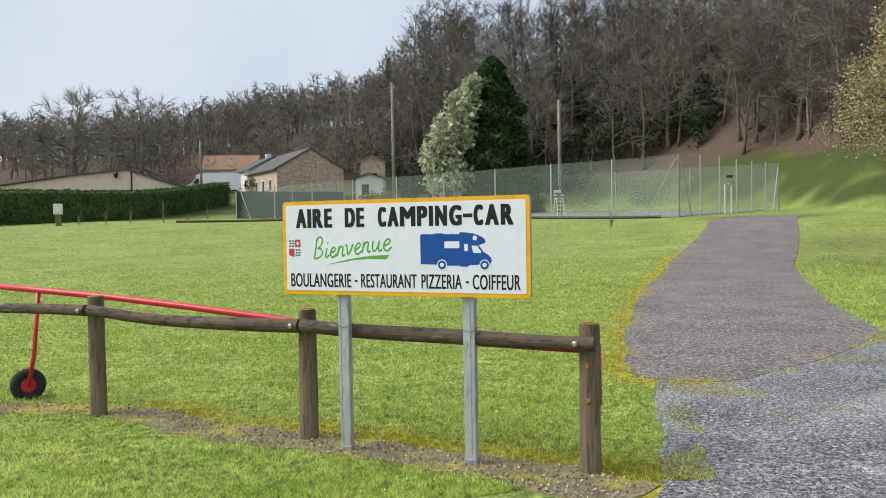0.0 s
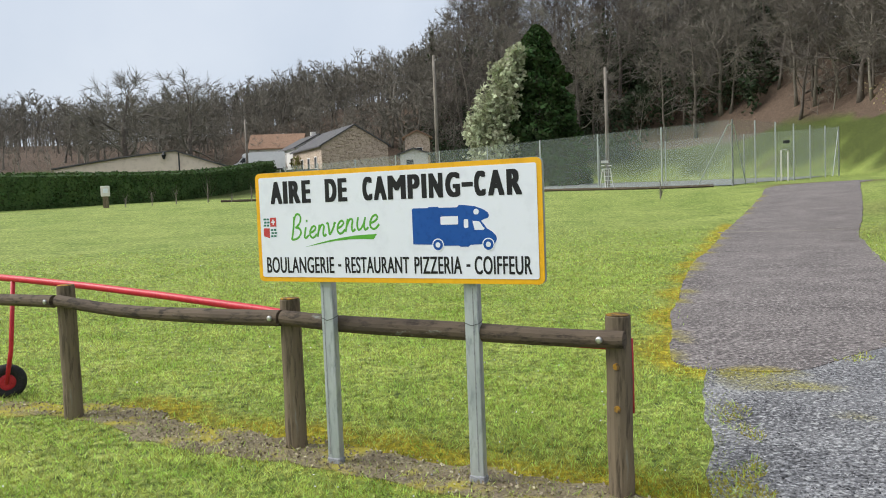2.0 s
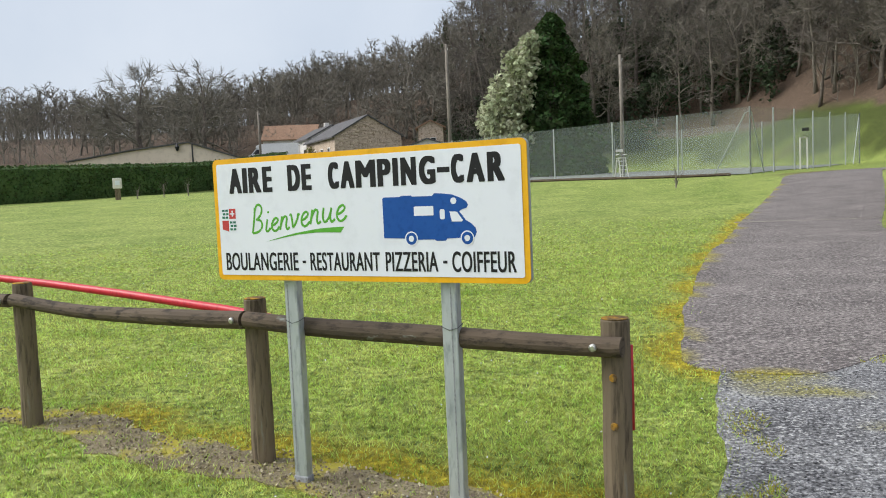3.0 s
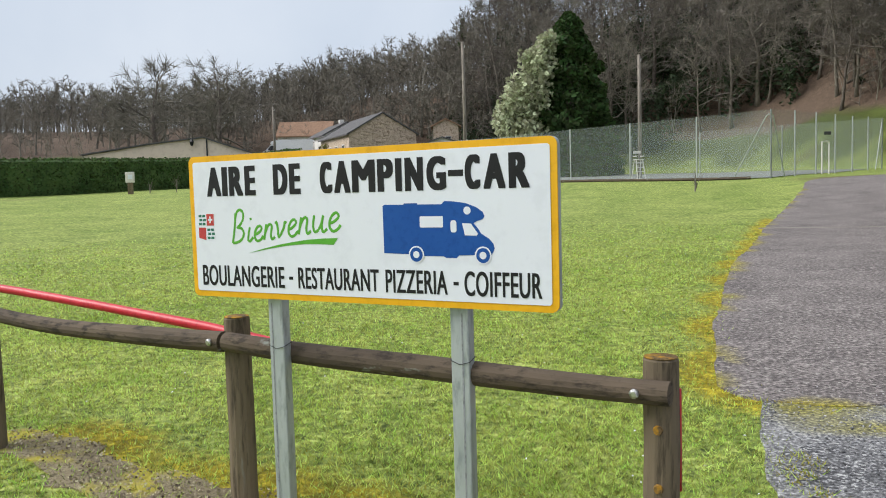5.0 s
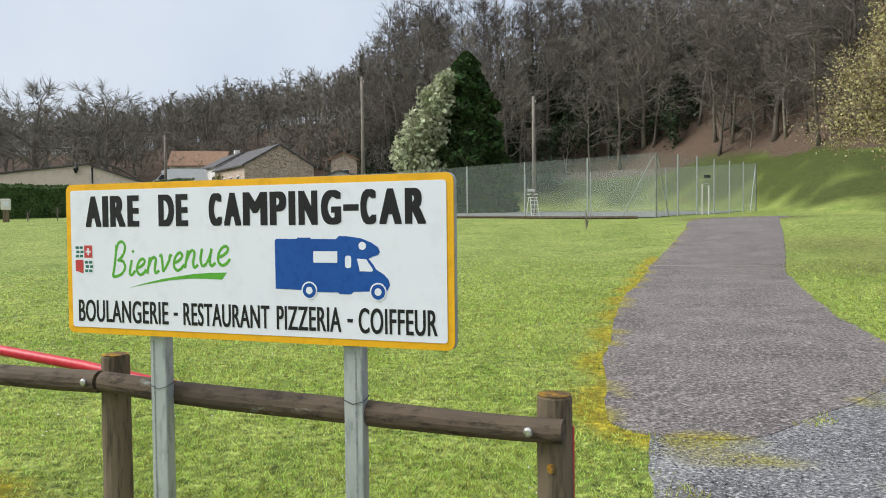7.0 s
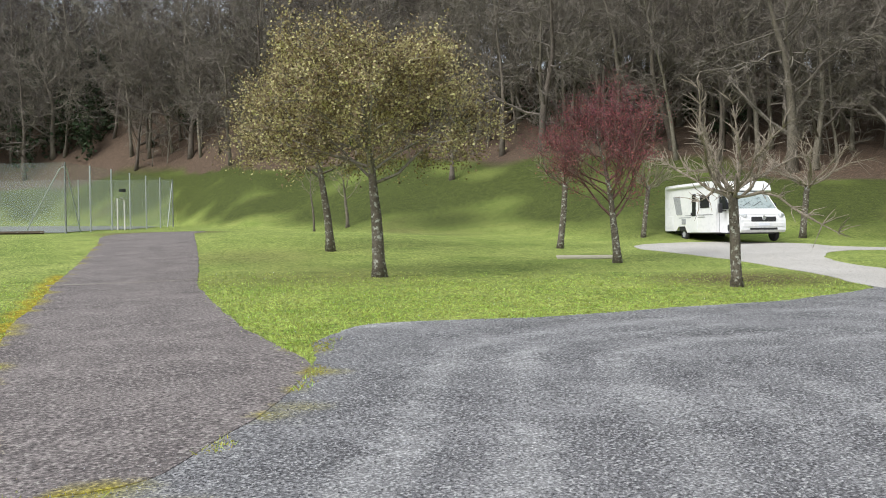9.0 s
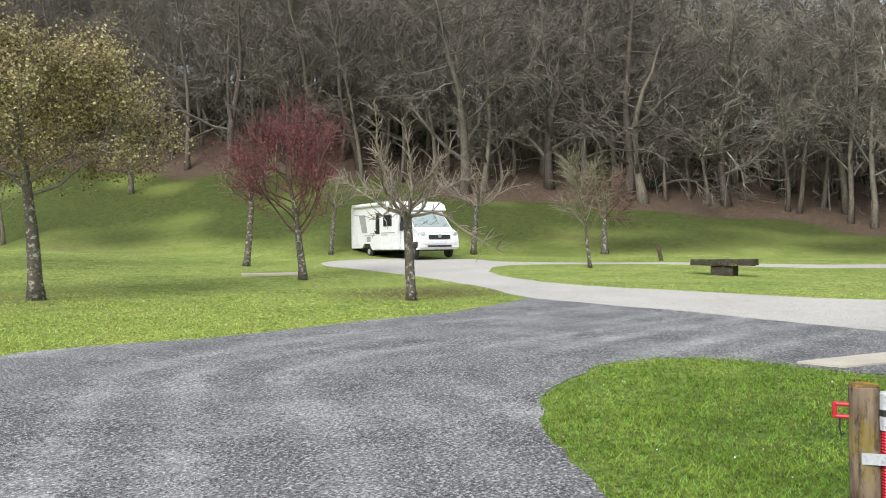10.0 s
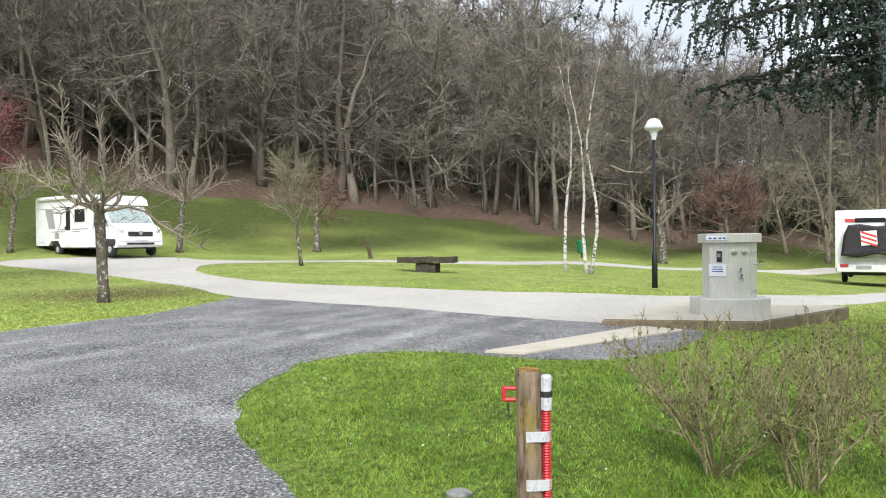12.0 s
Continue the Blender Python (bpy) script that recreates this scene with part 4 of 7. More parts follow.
# ---- plants ----
def wander(rng, p, d, length, n, bend, lift):
    """A crooked line from p along d."""
    pts = [Vector(p)]
    d = Vector(d).normalized()
    for i in range(n):
        d = (d + Vector((rng.gauss(0, bend), rng.gauss(0, bend), rng.gauss(0, bend) + lift))).normalized()
        pts.append(pts[-1] + d * (length / n))
    return pts


def frame_dir(rng, axis, angle, turn):
    axis = Vector(axis).normalized()
    u = axis.orthogonal().normalized()
    w = axis.cross(u)
    s = u * math.cos(turn) + w * math.sin(turn)
    return (axis * math.cos(angle) + s * math.sin(angle)).normalized()


def bare_tree(seed, height, r0, first, limbs, limb_len, limb_angle=55, lift=0.10, branches=5, twigs=5, twig_len=0.7, branch_len=0.42, crook=0.12, lean=0.0, sides=7, twig_r=0.011, stop=0.95, blade=False):
    """Trunk, crown and twig tips of a leafless tree, as meshes to be."""
    rng = random.Random(seed)
    trunk, crown, tips = Build(), Build(), []
    line = wander(rng, (0, 0, -0.15), (lean, lean * 0.4, 1), height * stop, 9, crook * 0.35, 0.03)
    rad = [r0 * (1.35 if i == 0 else 1.0 - 0.88 * (i / 9) ** 1.1) for i in range(10)]
    trunk.tube(line, rad, sides)
    turn = rng.uniform(0, 6)
    for i in range(limbs):
        f = first + (0.97 - first) * (i + rng.random() * 0.6) / limbs
        k = min(int(f * 9), 8)
        u = f * 9 - k
        base = line[k].lerp(line[k + 1], u)
        axis = (line[k + 1] - line[k]).normalized()
        turn += 2.4 + rng.uniform(-0.4, 0.4)
        ln = limb_len * (1.1 - 0.65 * (f - first) / (1 - first)) * rng.uniform(0.7, 1.15)
        lim = wander(rng, base, frame_dir(rng, axis, radians(limb_angle * rng.uniform(0.75, 1.2)), turn), ln, 5, crook, lift)
        lr = max(rad[k] * rng.uniform(0.34, 0.5), 0.018)
        crown.tube(lim, [lr * (1 - 0.78 * j / 5) for j in range(6)], 4, cap=False)
        for j in range(branches):
            g = 0.25 + 0.75 * (j + rng.random()) / branches
            kk = min(int(g * 5), 4)
            bp = lim[kk].lerp(lim[kk + 1], min(g * 5 - kk, 1))
            bd = frame_dir(rng, lim[kk + 1] - lim[kk], radians(rng.uniform(25, 60)), rng.uniform(0, 6.28))
            bl = ln * branch_len * rng.uniform(0.6, 1.2) * (1.15 - 0.5 * g)
            br = wander(rng, bp, bd, bl, 3, crook, lift)
            rr = lr * 0.38
            crown.tube(br, [rr, rr * 0.75, rr * 0.5, rr * 0.25], 3, cap=False)
            for q in range(twigs):
                h = 0.2 + 0.8 * (q + rng.random()) / twigs
                k3 = min(int(h * 3), 2)
                tp = br[k3].lerp(br[k3 + 1], min(h * 3 - k3, 1))
                td = frame_dir(rng, br[k3 + 1] - br[k3], radians(rng.uniform(15, 60)), rng.uniform(0, 6.28)) + Vector((0, 0, lift))
                te = tp + td.normalized() * twig_len * rng.uniform(0.5, 1.2)
                if blade:
                    crown.blade(tp, te, twig_r, rng)
                else:
                    crown.spike(tp, te, twig_r)
                tips.append((tp, te))
    return trunk, crown, tips


def tree(name, x, y, built, bark, twig, label, leaf=None, leaf_mat=None, leaf_name="leafage", turn=0, group="", seed=5, sink=0.0):
    t = thing(name, on_ground(x, y, turn, -sink), label, "tree", group)
    part("trunk", built[0], bark, t, smooth=True)
    part("crown", built[1], twig, t)
    if leaf:
        count, size, spread = leaf
        rng = random.Random(seed)
        b = Build()
        for a, e in built[2]:
            for _ in range(count):
                p = a.lerp(e, rng.uniform(0.1, 1.1)) + Vector((rng.gauss(0, spread), rng.gauss(0, spread), rng.gauss(0, spread)))
                b.leaf(p, size * rng.uniform(0.6, 1.3), rng)
        tagged(part(leaf_name, b, leaf_mat, t), kind="stuff")
    return t


def leaf_blob(b, rng, c, radii, count, size, shell=0.55):
    """Leaves through an uneven clump."""
    for _ in range(count):
        d = Vector((rng.gauss(0, 1), rng.gauss(0, 1), rng.gauss(0, 1))).normalized()
        r = (shell + (1 - shell) * rng.random()) * (0.85 + 0.35 * noise.noise(d * 2.3 + Vector(c)))
        b.leaf((c[0] + d.x * radii[0] * r, c[1] + d.y * radii[1] * r, c[2] + d.z * radii[2] * r), size * rng.uniform(0.6, 1.4), rng)


# park trees
tree("ornamental_tree", 13.31, 19.9, bare_tree(11, 5.6, 0.19, 0.48, 22, 3.4, 68, 0.04, 7, 10, 0.7, 0.5), M_LICHEN, M_TWIG, "broad tree in olive-tan young leaf on the lawn", (30, 0.076, 0.12), M_BLOSSOM)
tree("ornamental_tree", 16.96, 28.13, bare_tree(12, 6.8, 0.17, 0.43, 16, 3.6, 70, 0.03, 6, 9, 0.8, 0.5), M_LICHEN, M_TWIG, "broad tree in olive-tan young leaf behind another", (24, 0.085, 0.15), M_BLOSSOM, seed=6)
tree("red_budded_tree", 22.32, 19.05, bare_tree(13, 4.8, 0.15, 0.33, 22, 3.0, 52, 0.12, 8, 10, 0.7, 0.5, twig_r=0.010), M_LICHEN, M_REDTWIG, "small round tree covered in crimson buds", (9, 0.050, 0.07), M_BUD, "bud_haze")


def pollard(seed, height, r0, fork, arms, reach, shoots, shoot_len, lean=0.0, up=0.5, shoot_r=0.012):
    """A cut-back tree: a trunk, crooked arms with knuckles, and thin shoots."""
    rng = random.Random(seed)
    trunk, crown = Build(), Build()
    line = wander(rng, (0, 0, -0.1), (lean, 0, 1), fork, 6, 0.04, 0.02)
    trunk.tube(line, [r0 * (1.3 if i == 0 else 1 - 0.18 * i / 6) for i in range(7)], 9)
    tips = []
    for i in range(arms):
        a = 6.283 * i / arms + rng.uniform(-0.3, 0.3)
        steep = rng.uniform(0.25, 0.9) * up * 2
        arm = wander(rng, line[-1] - Vector((0, 0, rng.uniform(0, 0.25))), (math.cos(a), math.sin(a), steep), reach * rng.uniform(0.6, 1.15), 7, 0.22, 0.15)
        crown.tube(arm, [r0 * 0.31 * (1 - 0.72 * k / 7) + (0.012 if k % 3 == 2 else 0) for k in range(8)], 6)
        for j in range(2, 8):
            for _ in range(shoots):
                d = frame_dir(rng, arm[j] - arm[j - 1], radians(rng.uniform(20, 80)), rng.uniform(0, 6.28)) + Vector((0, 0, 0.35))
                e = arm[j] + d.normalized() * shoot_len * rng.uniform(0.35, 1.2)
                m = arm[j].lerp(e, 0.5) + Vector((rng.gauss(0, 0.04), rng.gauss(0, 0.04), 0.03))
                crown.tube([arm[j], m, e], [shoot_r, shoot_r * 0.8, shoot_r * 0.4], 3, cap=False)
                tips.append((m, e))
    return trunk, crown, tips


tree("pollarded_tree", 17.31, 11.95, pollard(21, 4.3, 0.125, 2.25, 13, 2.2, 6, 0.5, up=0.42), M_LICHEN, M_PALEBARK, "bare cut-back tree with lichen-spotted trunk beside the gravel")
tree("pollarded_tree", 26.28, 25.08, pollard(22, 4.0, 0.14, 2.9, 10, 1.9, 5, 0.7, lean=0.16), M_LICHEN, M_GREYTWIG, "leaning bare cut-back tree on the lawn")
tree("pollarded_tree", 34.9, 27.1, pollard(23, 4.0, 0.13, 2.7, 10, 1.9, 5, 0.7), M_LICHEN, M_GREYTWIG, "bare cut-back tree behind the parked motorhome")
tree("pollarded_tree", 38.73, 20.74, pollard(24, 4.0, 0.16, 2.6, 11, 2.8, 5, 0.8, up=0.3), M_LICHEN, M_PALEBARK, "pale spreading cut-back tree beside the parked motorhome")
tree("young_tree", 31.54, 12.14, bare_tree(25, 4.2, 0.085, 0.36, 16, 1.9, 50, 0.1, 7, 12, 0.6, 0.5, lean=-0.1, twig_r=0.010, blade=True), M_LICHEN, M_GREYTWIG, "slim young grey-green tree on the oval lawn")
tree("pollarded_tree", 42.26, 14.75, bare_tree(26, 4.2, 0.20, 0.45, 16, 2.0, 68, 0.06, 7, 15, 0.7, 0.5, twig_r=0.013, blade=True), M_LICHEN, M_BRUSH, "bushy round-headed tree thick with brown twigs")
tree("pollarded_tree", 46.0, -3.57, pollard(27, 4.0, 0.24, 2.4, 10, 2.5, 4, 0.8, up=0.45), M_LICHEN, M_PALEBARK, "pale knuckled cut-back tree by the far track")
tree("round_bush_tree", 50.5, -8.0, bare_tree(28, 4.4, 0.22, 0.34, 20, 2.9, 72, 0.04, 8, 18, 0.9, 0.5, twig_r=0.016, blade=True), M_LICHEN, M_BRUSH, "reddish-brown round-headed bare tree by the far wood")
tree("young_tree", 29.98, 46.8, bare_tree(29, 4.6, 0.13, 0.42, 10, 1.7, 50, 0.1, 4, 5, 0.6), M_BARK, M_GREYTWIG, "small bare tree at the foot of the bank")
tree("young_tree", 23.67, 40.5, bare_tree(30, 4.0, 0.07, 0.5, 8, 1.2, 50, 0.1, 4, 4, 0.5), M_BARK, M_GREYTWIG, "thin bare sapling behind the lawn's rise")
tree("young_tree", 40.46, 48.4, bare_tree(31, 5.5, 0.22, 0.32, 12, 2.4, 55, 0.1, 5, 5, 0.7), M_BARK, M_GREYTWIG, "grey bare tree on the grassy bank")


def birch(seed, height, lean, r0=0.075):
    rng = random.Random(seed)
    trunk, crown = Build(), Build()
    line = wander(rng, (0, 0, -0.1), (lean[0], lean[1], 1), height, 14, 0.085, 0.02)
    trunk.tube(line, [r0 * (1.25 if i == 0 else 1 - 0.85 * i / 14) for i in range(15)], 8)
    tips = []
    for i in range(46):
        k = rng.randint(5, 13)
        d = frame_dir(rng, line[k + 1] - line[k], radians(rng.uniform(30, 65)), rng.uniform(0, 6.28))
        br = wander(rng, line[k].lerp(line[k + 1], rng.random()), d, rng.uniform(0.7, 1.7) * (1.25 - k / 16), 4, 0.15, -0.02)
        crown.tube(br, [0.018, 0.013, 0.009, 0.006, 0.003], 3, cap=False)
        for _ in range(6):
            j = rng.randint(1, 4)
            e = br[j] + Vector((rng.gauss(0, 0.25), rng.gauss(0, 0.25), rng.gauss(-0.15, 0.25)))
            crown.spike(br[j], e, 0.006)
    return trunk, crown, tips


tree("birch", 32.25, 1.85, birch(41, 8.0, (0.02, 0.07)), M_BIRCH, M_PALEBARK, "slender white-barked birch on the oval lawn", group="birches")
tree("birch", 31.44, 1.10, birch(43, 8.0, (0.02, 0.10)), M_BIRCH, M_PALEBARK, "slender white-barked birch on the oval lawn", group="birches")
BT = birch(44, 8.0, (0.03, -0.22))
BT[1].tube([(0.06, -0.75, 4.0), (0.05, -1.3, 3.75), (0.0, -1.9, 3.7), (0.02, -2.3, 4.0), (0, -2.5, 4.15)], [0.035, 0.028, 0.022, 0.014, 0.006], 5, cap=False)
tree("birch", 31.30, 0.98, BT, M_BIRCH, M_PALEBARK, "leaning white-barked birch with a crooked side bough", group="birches")

# ---- wooded hillside ----
FOREST = []
for i in range(7):
    hgt = (15.5, 17.5, 14.5, 18.5, 16.5, 13.5, 17.0)[i]
    FOREST.append((bare_tree(100 + i, hgt, (0.20, 0.26, 0.17, 0.30, 0.22, 0.15, 0.19)[i], (0.24, 0.16, 0.28, 0.14, 0.2, 0.12, 0.22)[i], (17, 20, 16, 21, 18, 18, 17)[i], (4.6, 5.8, 4.2, 6.6, 5.2, 4.0, 4.8)[i], (62, 70, 56, 76, 66, 64, 60)[i], 0.03, 6, 17, 1.3, 0.55, crook=0.22, twig_r=0.019, blade=True), hgt))
protos = []
rng = random.Random(77)
spots, taken = [], set()
for _ in range(6000):
    a = rng.uniform(-4, 128)
    e = table(EDGE, a)
    r = e + 0.8 + 50 * rng.random() ** 1.1
    x, y = around(a, r)
    cell = (int(x / 2.3), int(y / 2.3))
    if cell not in taken and len(spots) < 800 and (x - 3) ** 2 + (y - 86) ** 2 > 40:
        taken.add(cell)
        spots.append((x, y, a, r - e))
spots.sort(key=lambda s: s[3] + (0 if s[2] < 116 else 60))
near_spots, far_spots = spots[:270], spots[270:]
for i, (x, y, a, dep) in enumerate(near_spots):
    k = rng.randrange(len(FOREST))
    m = on_ground(x, y, rng.uniform(0, 360), -0.1)
    src = next((p for p in protos if p[0] == k), None)
    if src is None:
        t = thing("forest_tree", m, "tall bare grey-brown tree on the wooded hillside", "tree", "trees of the wooded hillside")
        part("trunk", FOREST[k][0][0], M_BARK, t, smooth=True)
        part("crown", FOREST[k][0][1], M_TWIG, t)
        protos.append((k, t))
    else:
        t = copy_thing(src[1], m)
    s = rng.uniform(0.82, 1.15) * (0.70 if a > 97 else 0.85 if a > 91 else 1.0)
    t.scale = (s * rng.uniform(0.9, 1.1), s, s * rng.uniform(0.92, 1.1))


def joined(name, placed, variants, bark_mat, label, category="wood"):
    """Many far trees as one mesh, from light variants."""
    vs, fs, n = [], [], 0
    for x, y, k, turn, s in placed:
        v, f = variants[k]
        c, sn = math.cos(turn), math.sin(turn)
        w = np.empty_like(v)
        w[:, 0] = x + s * (v[:, 0] * c - v[:, 1] * sn)
        w[:, 1] = y + s * (v[:, 0] * sn + v[:, 1] * c)
        w[:, 2] = ground_z(x, y) - 0.2 + s * v[:, 2]
        vs.append(w)
        fs.append(f + n)
        n += len(v)
    vs, fs = np.concatenate(vs), np.concatenate(fs)
    me = bpy.data.meshes.new(name)
    me.vertices.add(len(vs))
    me.vertices.foreach_set("co", vs.astype(np.float32).ravel())
    me.loops.add(fs.size)
    me.loops.foreach_set("vertex_index", fs.astype(np.int32).ravel())
    me.polygons.add(len(fs))
    me.polygons.foreach_set("loop_start", np.arange(0, fs.size, 3, dtype=np.int32))
    me.update(calc_edges=True)
    me.materials.append(bark_mat)
    return tagged(new(name, me), label, category, kind="stuff")


def triangles(*builds):
    v, f = [], []
    for b in builds:
        o = len(v)
        v += b.v
        for q in b.f:
            for j in range(1, len(q) - 1):
                f.append((q[0] + o, q[j] + o, q[j + 1] + o))
    return np.array(v, float), np.array(f, int)


def light_tree(seed, height, r0, first, limbs, reach, angle, fans=7, twigs=6, wide=1.0):
    """A far tree of few faces: trunk, limbs, and a haze of blade-like twigs."""
    rg = random.Random(seed)
    b = Build()
    line = wander(rg, (0, 0, -0.2), (0, 0, 1), height * 0.95, 6, 0.06, 0.03)
    b.tube(line, [r0 * (1 - 0.88 * i / 6) for i in range(7)], 5, cap=False)

    def blade(p, q, w):
        u = (q - p).cross(Vector((rg.gauss(0, 1), rg.gauss(0, 1), rg.gauss(0, 1)))).normalized() * w
        k = len(b.v)
        b.v += [tuple(p + u), tuple(p - u), tuple(q)]
        b.f.append((k, k + 1, k + 2))
    turn = 0
    for i in range(limbs):
        f = first + (0.98 - first) * (i + rg.random()) / limbs
        k = min(int(f * 6), 5)
        base = line[k].lerp(line[k + 1], f * 6 - k)
        turn += 2.4 + rg.uniform(-0.4, 0.4)
        ln = reach * (1.1 - 0.6 * (f - first) / (1 - first)) * rg.uniform(0.7, 1.2)
        lim = wander(rg, base, frame_dir(rg, line[k + 1] - line[k], radians(angle * rg.uniform(0.7, 1.2)), turn), ln, 3, 0.16, 0.08)
        b.tube(lim, [r0 * 0.36, r0 * 0.26, r0 * 0.16, r0 * 0.05], 3, cap=False)
        for _ in range(fans):
            t = rg.uniform(0.3, 3)
            m = min(int(t), 2)
            p = lim[m].lerp(lim[m + 1], t - m)
            q = p + frame_dir(rg, lim[m + 1] - lim[m], radians(rg.uniform(20, 65)), rg.uniform(0, 6.28)) * ln * rg.uniform(0.25, 0.5) + Vector((0, 0, 0.15))
            blade(p, q, 0.045 * wide)
            for _ in range(twigs):
                s = p.lerp(q, rg.uniform(0.2, 1))
                e = s + (q - p).normalized() * 0.7 * rg.random() + Vector((rg.gauss(0, 0.55), rg.gauss(0, 0.55), rg.gauss(0.25, 0.5)))
                blade(s, e, 0.026 * wide)
    return triangles(b)


BRUSH = [light_tree(260 + i, (15, 17, 16, 14, 18)[i], 0.17, 0.06, 9, (5.0, 5.8, 5.2, 4.6, 6.2)[i], 58, 5, 5, 1.9) for i in range(5)]
FUZZ = [light_tree(280 + i, (14, 16, 15, 13, 17)[i], (0.30, 0.34, 0.28, 0.26, 0.36)[i], 0.16, 12, (5.4, 6.2, 5.6, 5.0, 6.6)[i], 60, 5, 8, 2.6) for i in range(5)]
LIGHT = [light_tree(200 + i, (15, 17, 16, 14, 18)[i], (0.19, 0.22, 0.17, 0.15, 0.24)[i], (0.22, 0.16, 0.2, 0.15, 0.2)[i], 19, (4.2, 5.2, 4.6, 3.8, 5.6)[i], 52) for i in range(5)]
# trees behind the front rows wear the wood colour with shade painted in
joined("hillside_wood", [(x, y, rng.randrange(5), rng.uniform(0, 6.28), rng.uniform(0.8, 1.1) * (0.64 if a > 97 else 0.8 if a > 91 else 1)) for x, y, a, d in far_spots], LIGHT, M_SHADEDWOOD, "dense bare trees further up the wooded hillside")
far = []
for i in range(1150):
    a = rng.uniform(-62, 12)
    e, c = table(EDGE, a), table(CREST, a)
    r = rng.uniform(c - 26, c + 6) if i % 2 else rng.uniform(e + 2, c)
    if a > -4 and r < e + 50:
        continue
    far.append((*around(a, r), rng.randrange(5), rng.uniform(0, 6.28), rng.uniform(0.44, 0.74)))
M_FARWOOD = material("far wood", (0.155, 0.142, 0.116), (0.25, 0.228, 0.190), scale=0.05, fine=0.6, rough=0.95, island=0.2)
joined("ridge_wood", far, FUZZ, M_FARWOOD, "grey-brown bare wood along the ridge behind the village")
# scrub and small stems low in the wood
low = []
for _ in range(330):
    a = rng.uniform(-5, 125)
    x, y = around(a, table(EDGE, a) + rng.uniform(1, 40))
    low.append((x, y, rng.randrange(5), rng.uniform(0, 6.28), rng.uniform(0.18, 0.5)))
for _ in range(260):
    a = rng.uniform(-62, 2)
    e, c = table(EDGE, a), table(CREST, a)
    x, y = around(a, rng.uniform(e, c + 4))
    low.append((x, y, rng.randrange(5), rng.uniform(0, 6.28), rng.uniform(0.25, 0.42)))
for _ in range(240):
    a = rng.uniform(-48, -6)
    x, y = around(a, table(EDGE, a) + rng.uniform(-6, 60))
    low.append((x, y, rng.randrange(5), rng.uniform(0, 6.28), rng.uniform(0.24, 0.44)))
for _ in range(60):
    a = rng.uniform(84, 118)
    x, y = around(a, table(EDGE, a) + rng.uniform(2, 24))
    low.append((x, y, rng.randrange(5), rng.uniform(0, 6.28), rng.uniform(0.25, 0.45)))
for _ in range(170):
    a = rng.uniform(0, 110)
    x, y = around(a, table(CREST, a) + rng.uniform(-14, 6))
    low.append((x, y, rng.randrange(5), rng.uniform(0, 6.28), rng.uniform(0.3, 0.6)))
joined("underwood", low, BRUSH, M_TWIG, "thin saplings and brushwood under the hillside trees", "brushwood")
b = Build()
for i in range(330):
    a = rng.uniform(-6, 124) if i < 170 else rng.uniform(-8, 17)
    if 12 < a < 24 and rng.random() < 0.7:
        continue
    x, y = around(a, table(EDGE, a) + rng.uniform(3, 30) if a > 8 else table(EDGE, a) + rng.uniform(-6, 14))
    s = rng.uniform(0.6, 2.0) * (1.6 if a < 8 else 1.0)
    leaf_blob(b, rng, (x, y, ground_z(x, y) + s * 0.6), (s, s, s * 0.9), int(110 * s), 0.32, 0.3)
for _ in range(130):
    a = rng.uniform(-4, 27)
    x, y = around(a, table(EDGE, a) + rng.uniform(9, 46))
    s = rng.uniform(1.2, 2.6)
    leaf_blob(b, rng, (x, y, ground_z(x, y) + s * 0.7), (s, s, s * 1.1), int(60 * s), 0.5, 0.3)
for i in range(300):
    a = rng.uniform(-4, 17) if i < 150 else rng.uniform(8, 40)
    x, y = around(a, table(EDGE, a) + (rng.uniform(1, 22) if i < 150 else rng.uniform(16, 46)))
    s = rng.uniform(1.3, 2.5)
    leaf_blob(b, rng, (x, y, ground_z(x, y) + s * 1.7), (s, s, s * 2.3), int(100 * s), 0.48, 0.2)
tagged(part("evergreen_undergrowth", b, M_IVY), "dark evergreen holly and ivy scrub under the trees", "undergrowth", kind="stuff")
rg = random.Random(404)
for i, (a, off) in enumerate(((31.0, 2.0), (40.5, 4.0), (47.0, 1.5), (56.0, 3.0), (63.5, 1.0), (69.5, 3.0), (76.0, 1.2), (81.5, 2.5), (22.5, 3.0), (14.0, 4.0))):
    bt = bare_tree(420 + i, rg.uniform(13, 16), rg.uniform(0.30, 0.42), 0.16, 17, 7.2, 72, 0.05, 8, 16, 1.4, 0.55, crook=0.34, twig_r=0.017, blade=True)
    tree("edge_oak", *around(a, table(EDGE, a) + off), bt, M_BARK, M_TWIG, "crooked wide-branching bare oak at the wood's edge", group="oaks along the wood's edge", sink=0.15)
# fallen logs on the leaf litter
for i in range(9):
    a = rng.uniform(11, 34)
    x, y = around(a, table(EDGE, a) + rng.uniform(4, 16))
    ang = rng.uniform(0, 180)
    lg = rng.uniform(2.5, 6)
    x2, y2 = x + lg * math.cos(radians(ang)), y + lg * math.sin(radians(ang))
    pts = [(x + (x2 - x) * t, y + (y2 - y) * t, ground_z(x + (x2 - x) * t, y + (y2 - y) * t) + 0.10) for t in (0, 0.25, 0.5, 0.75, 1)]
    tagged(part("fallen_log", Build().tube(pts, [0.16, 0.15, 0.14, 0.12, 0.09], 8), M_BARK), "grey fallen log lying on brown leaf litter", "log", "fallen logs")

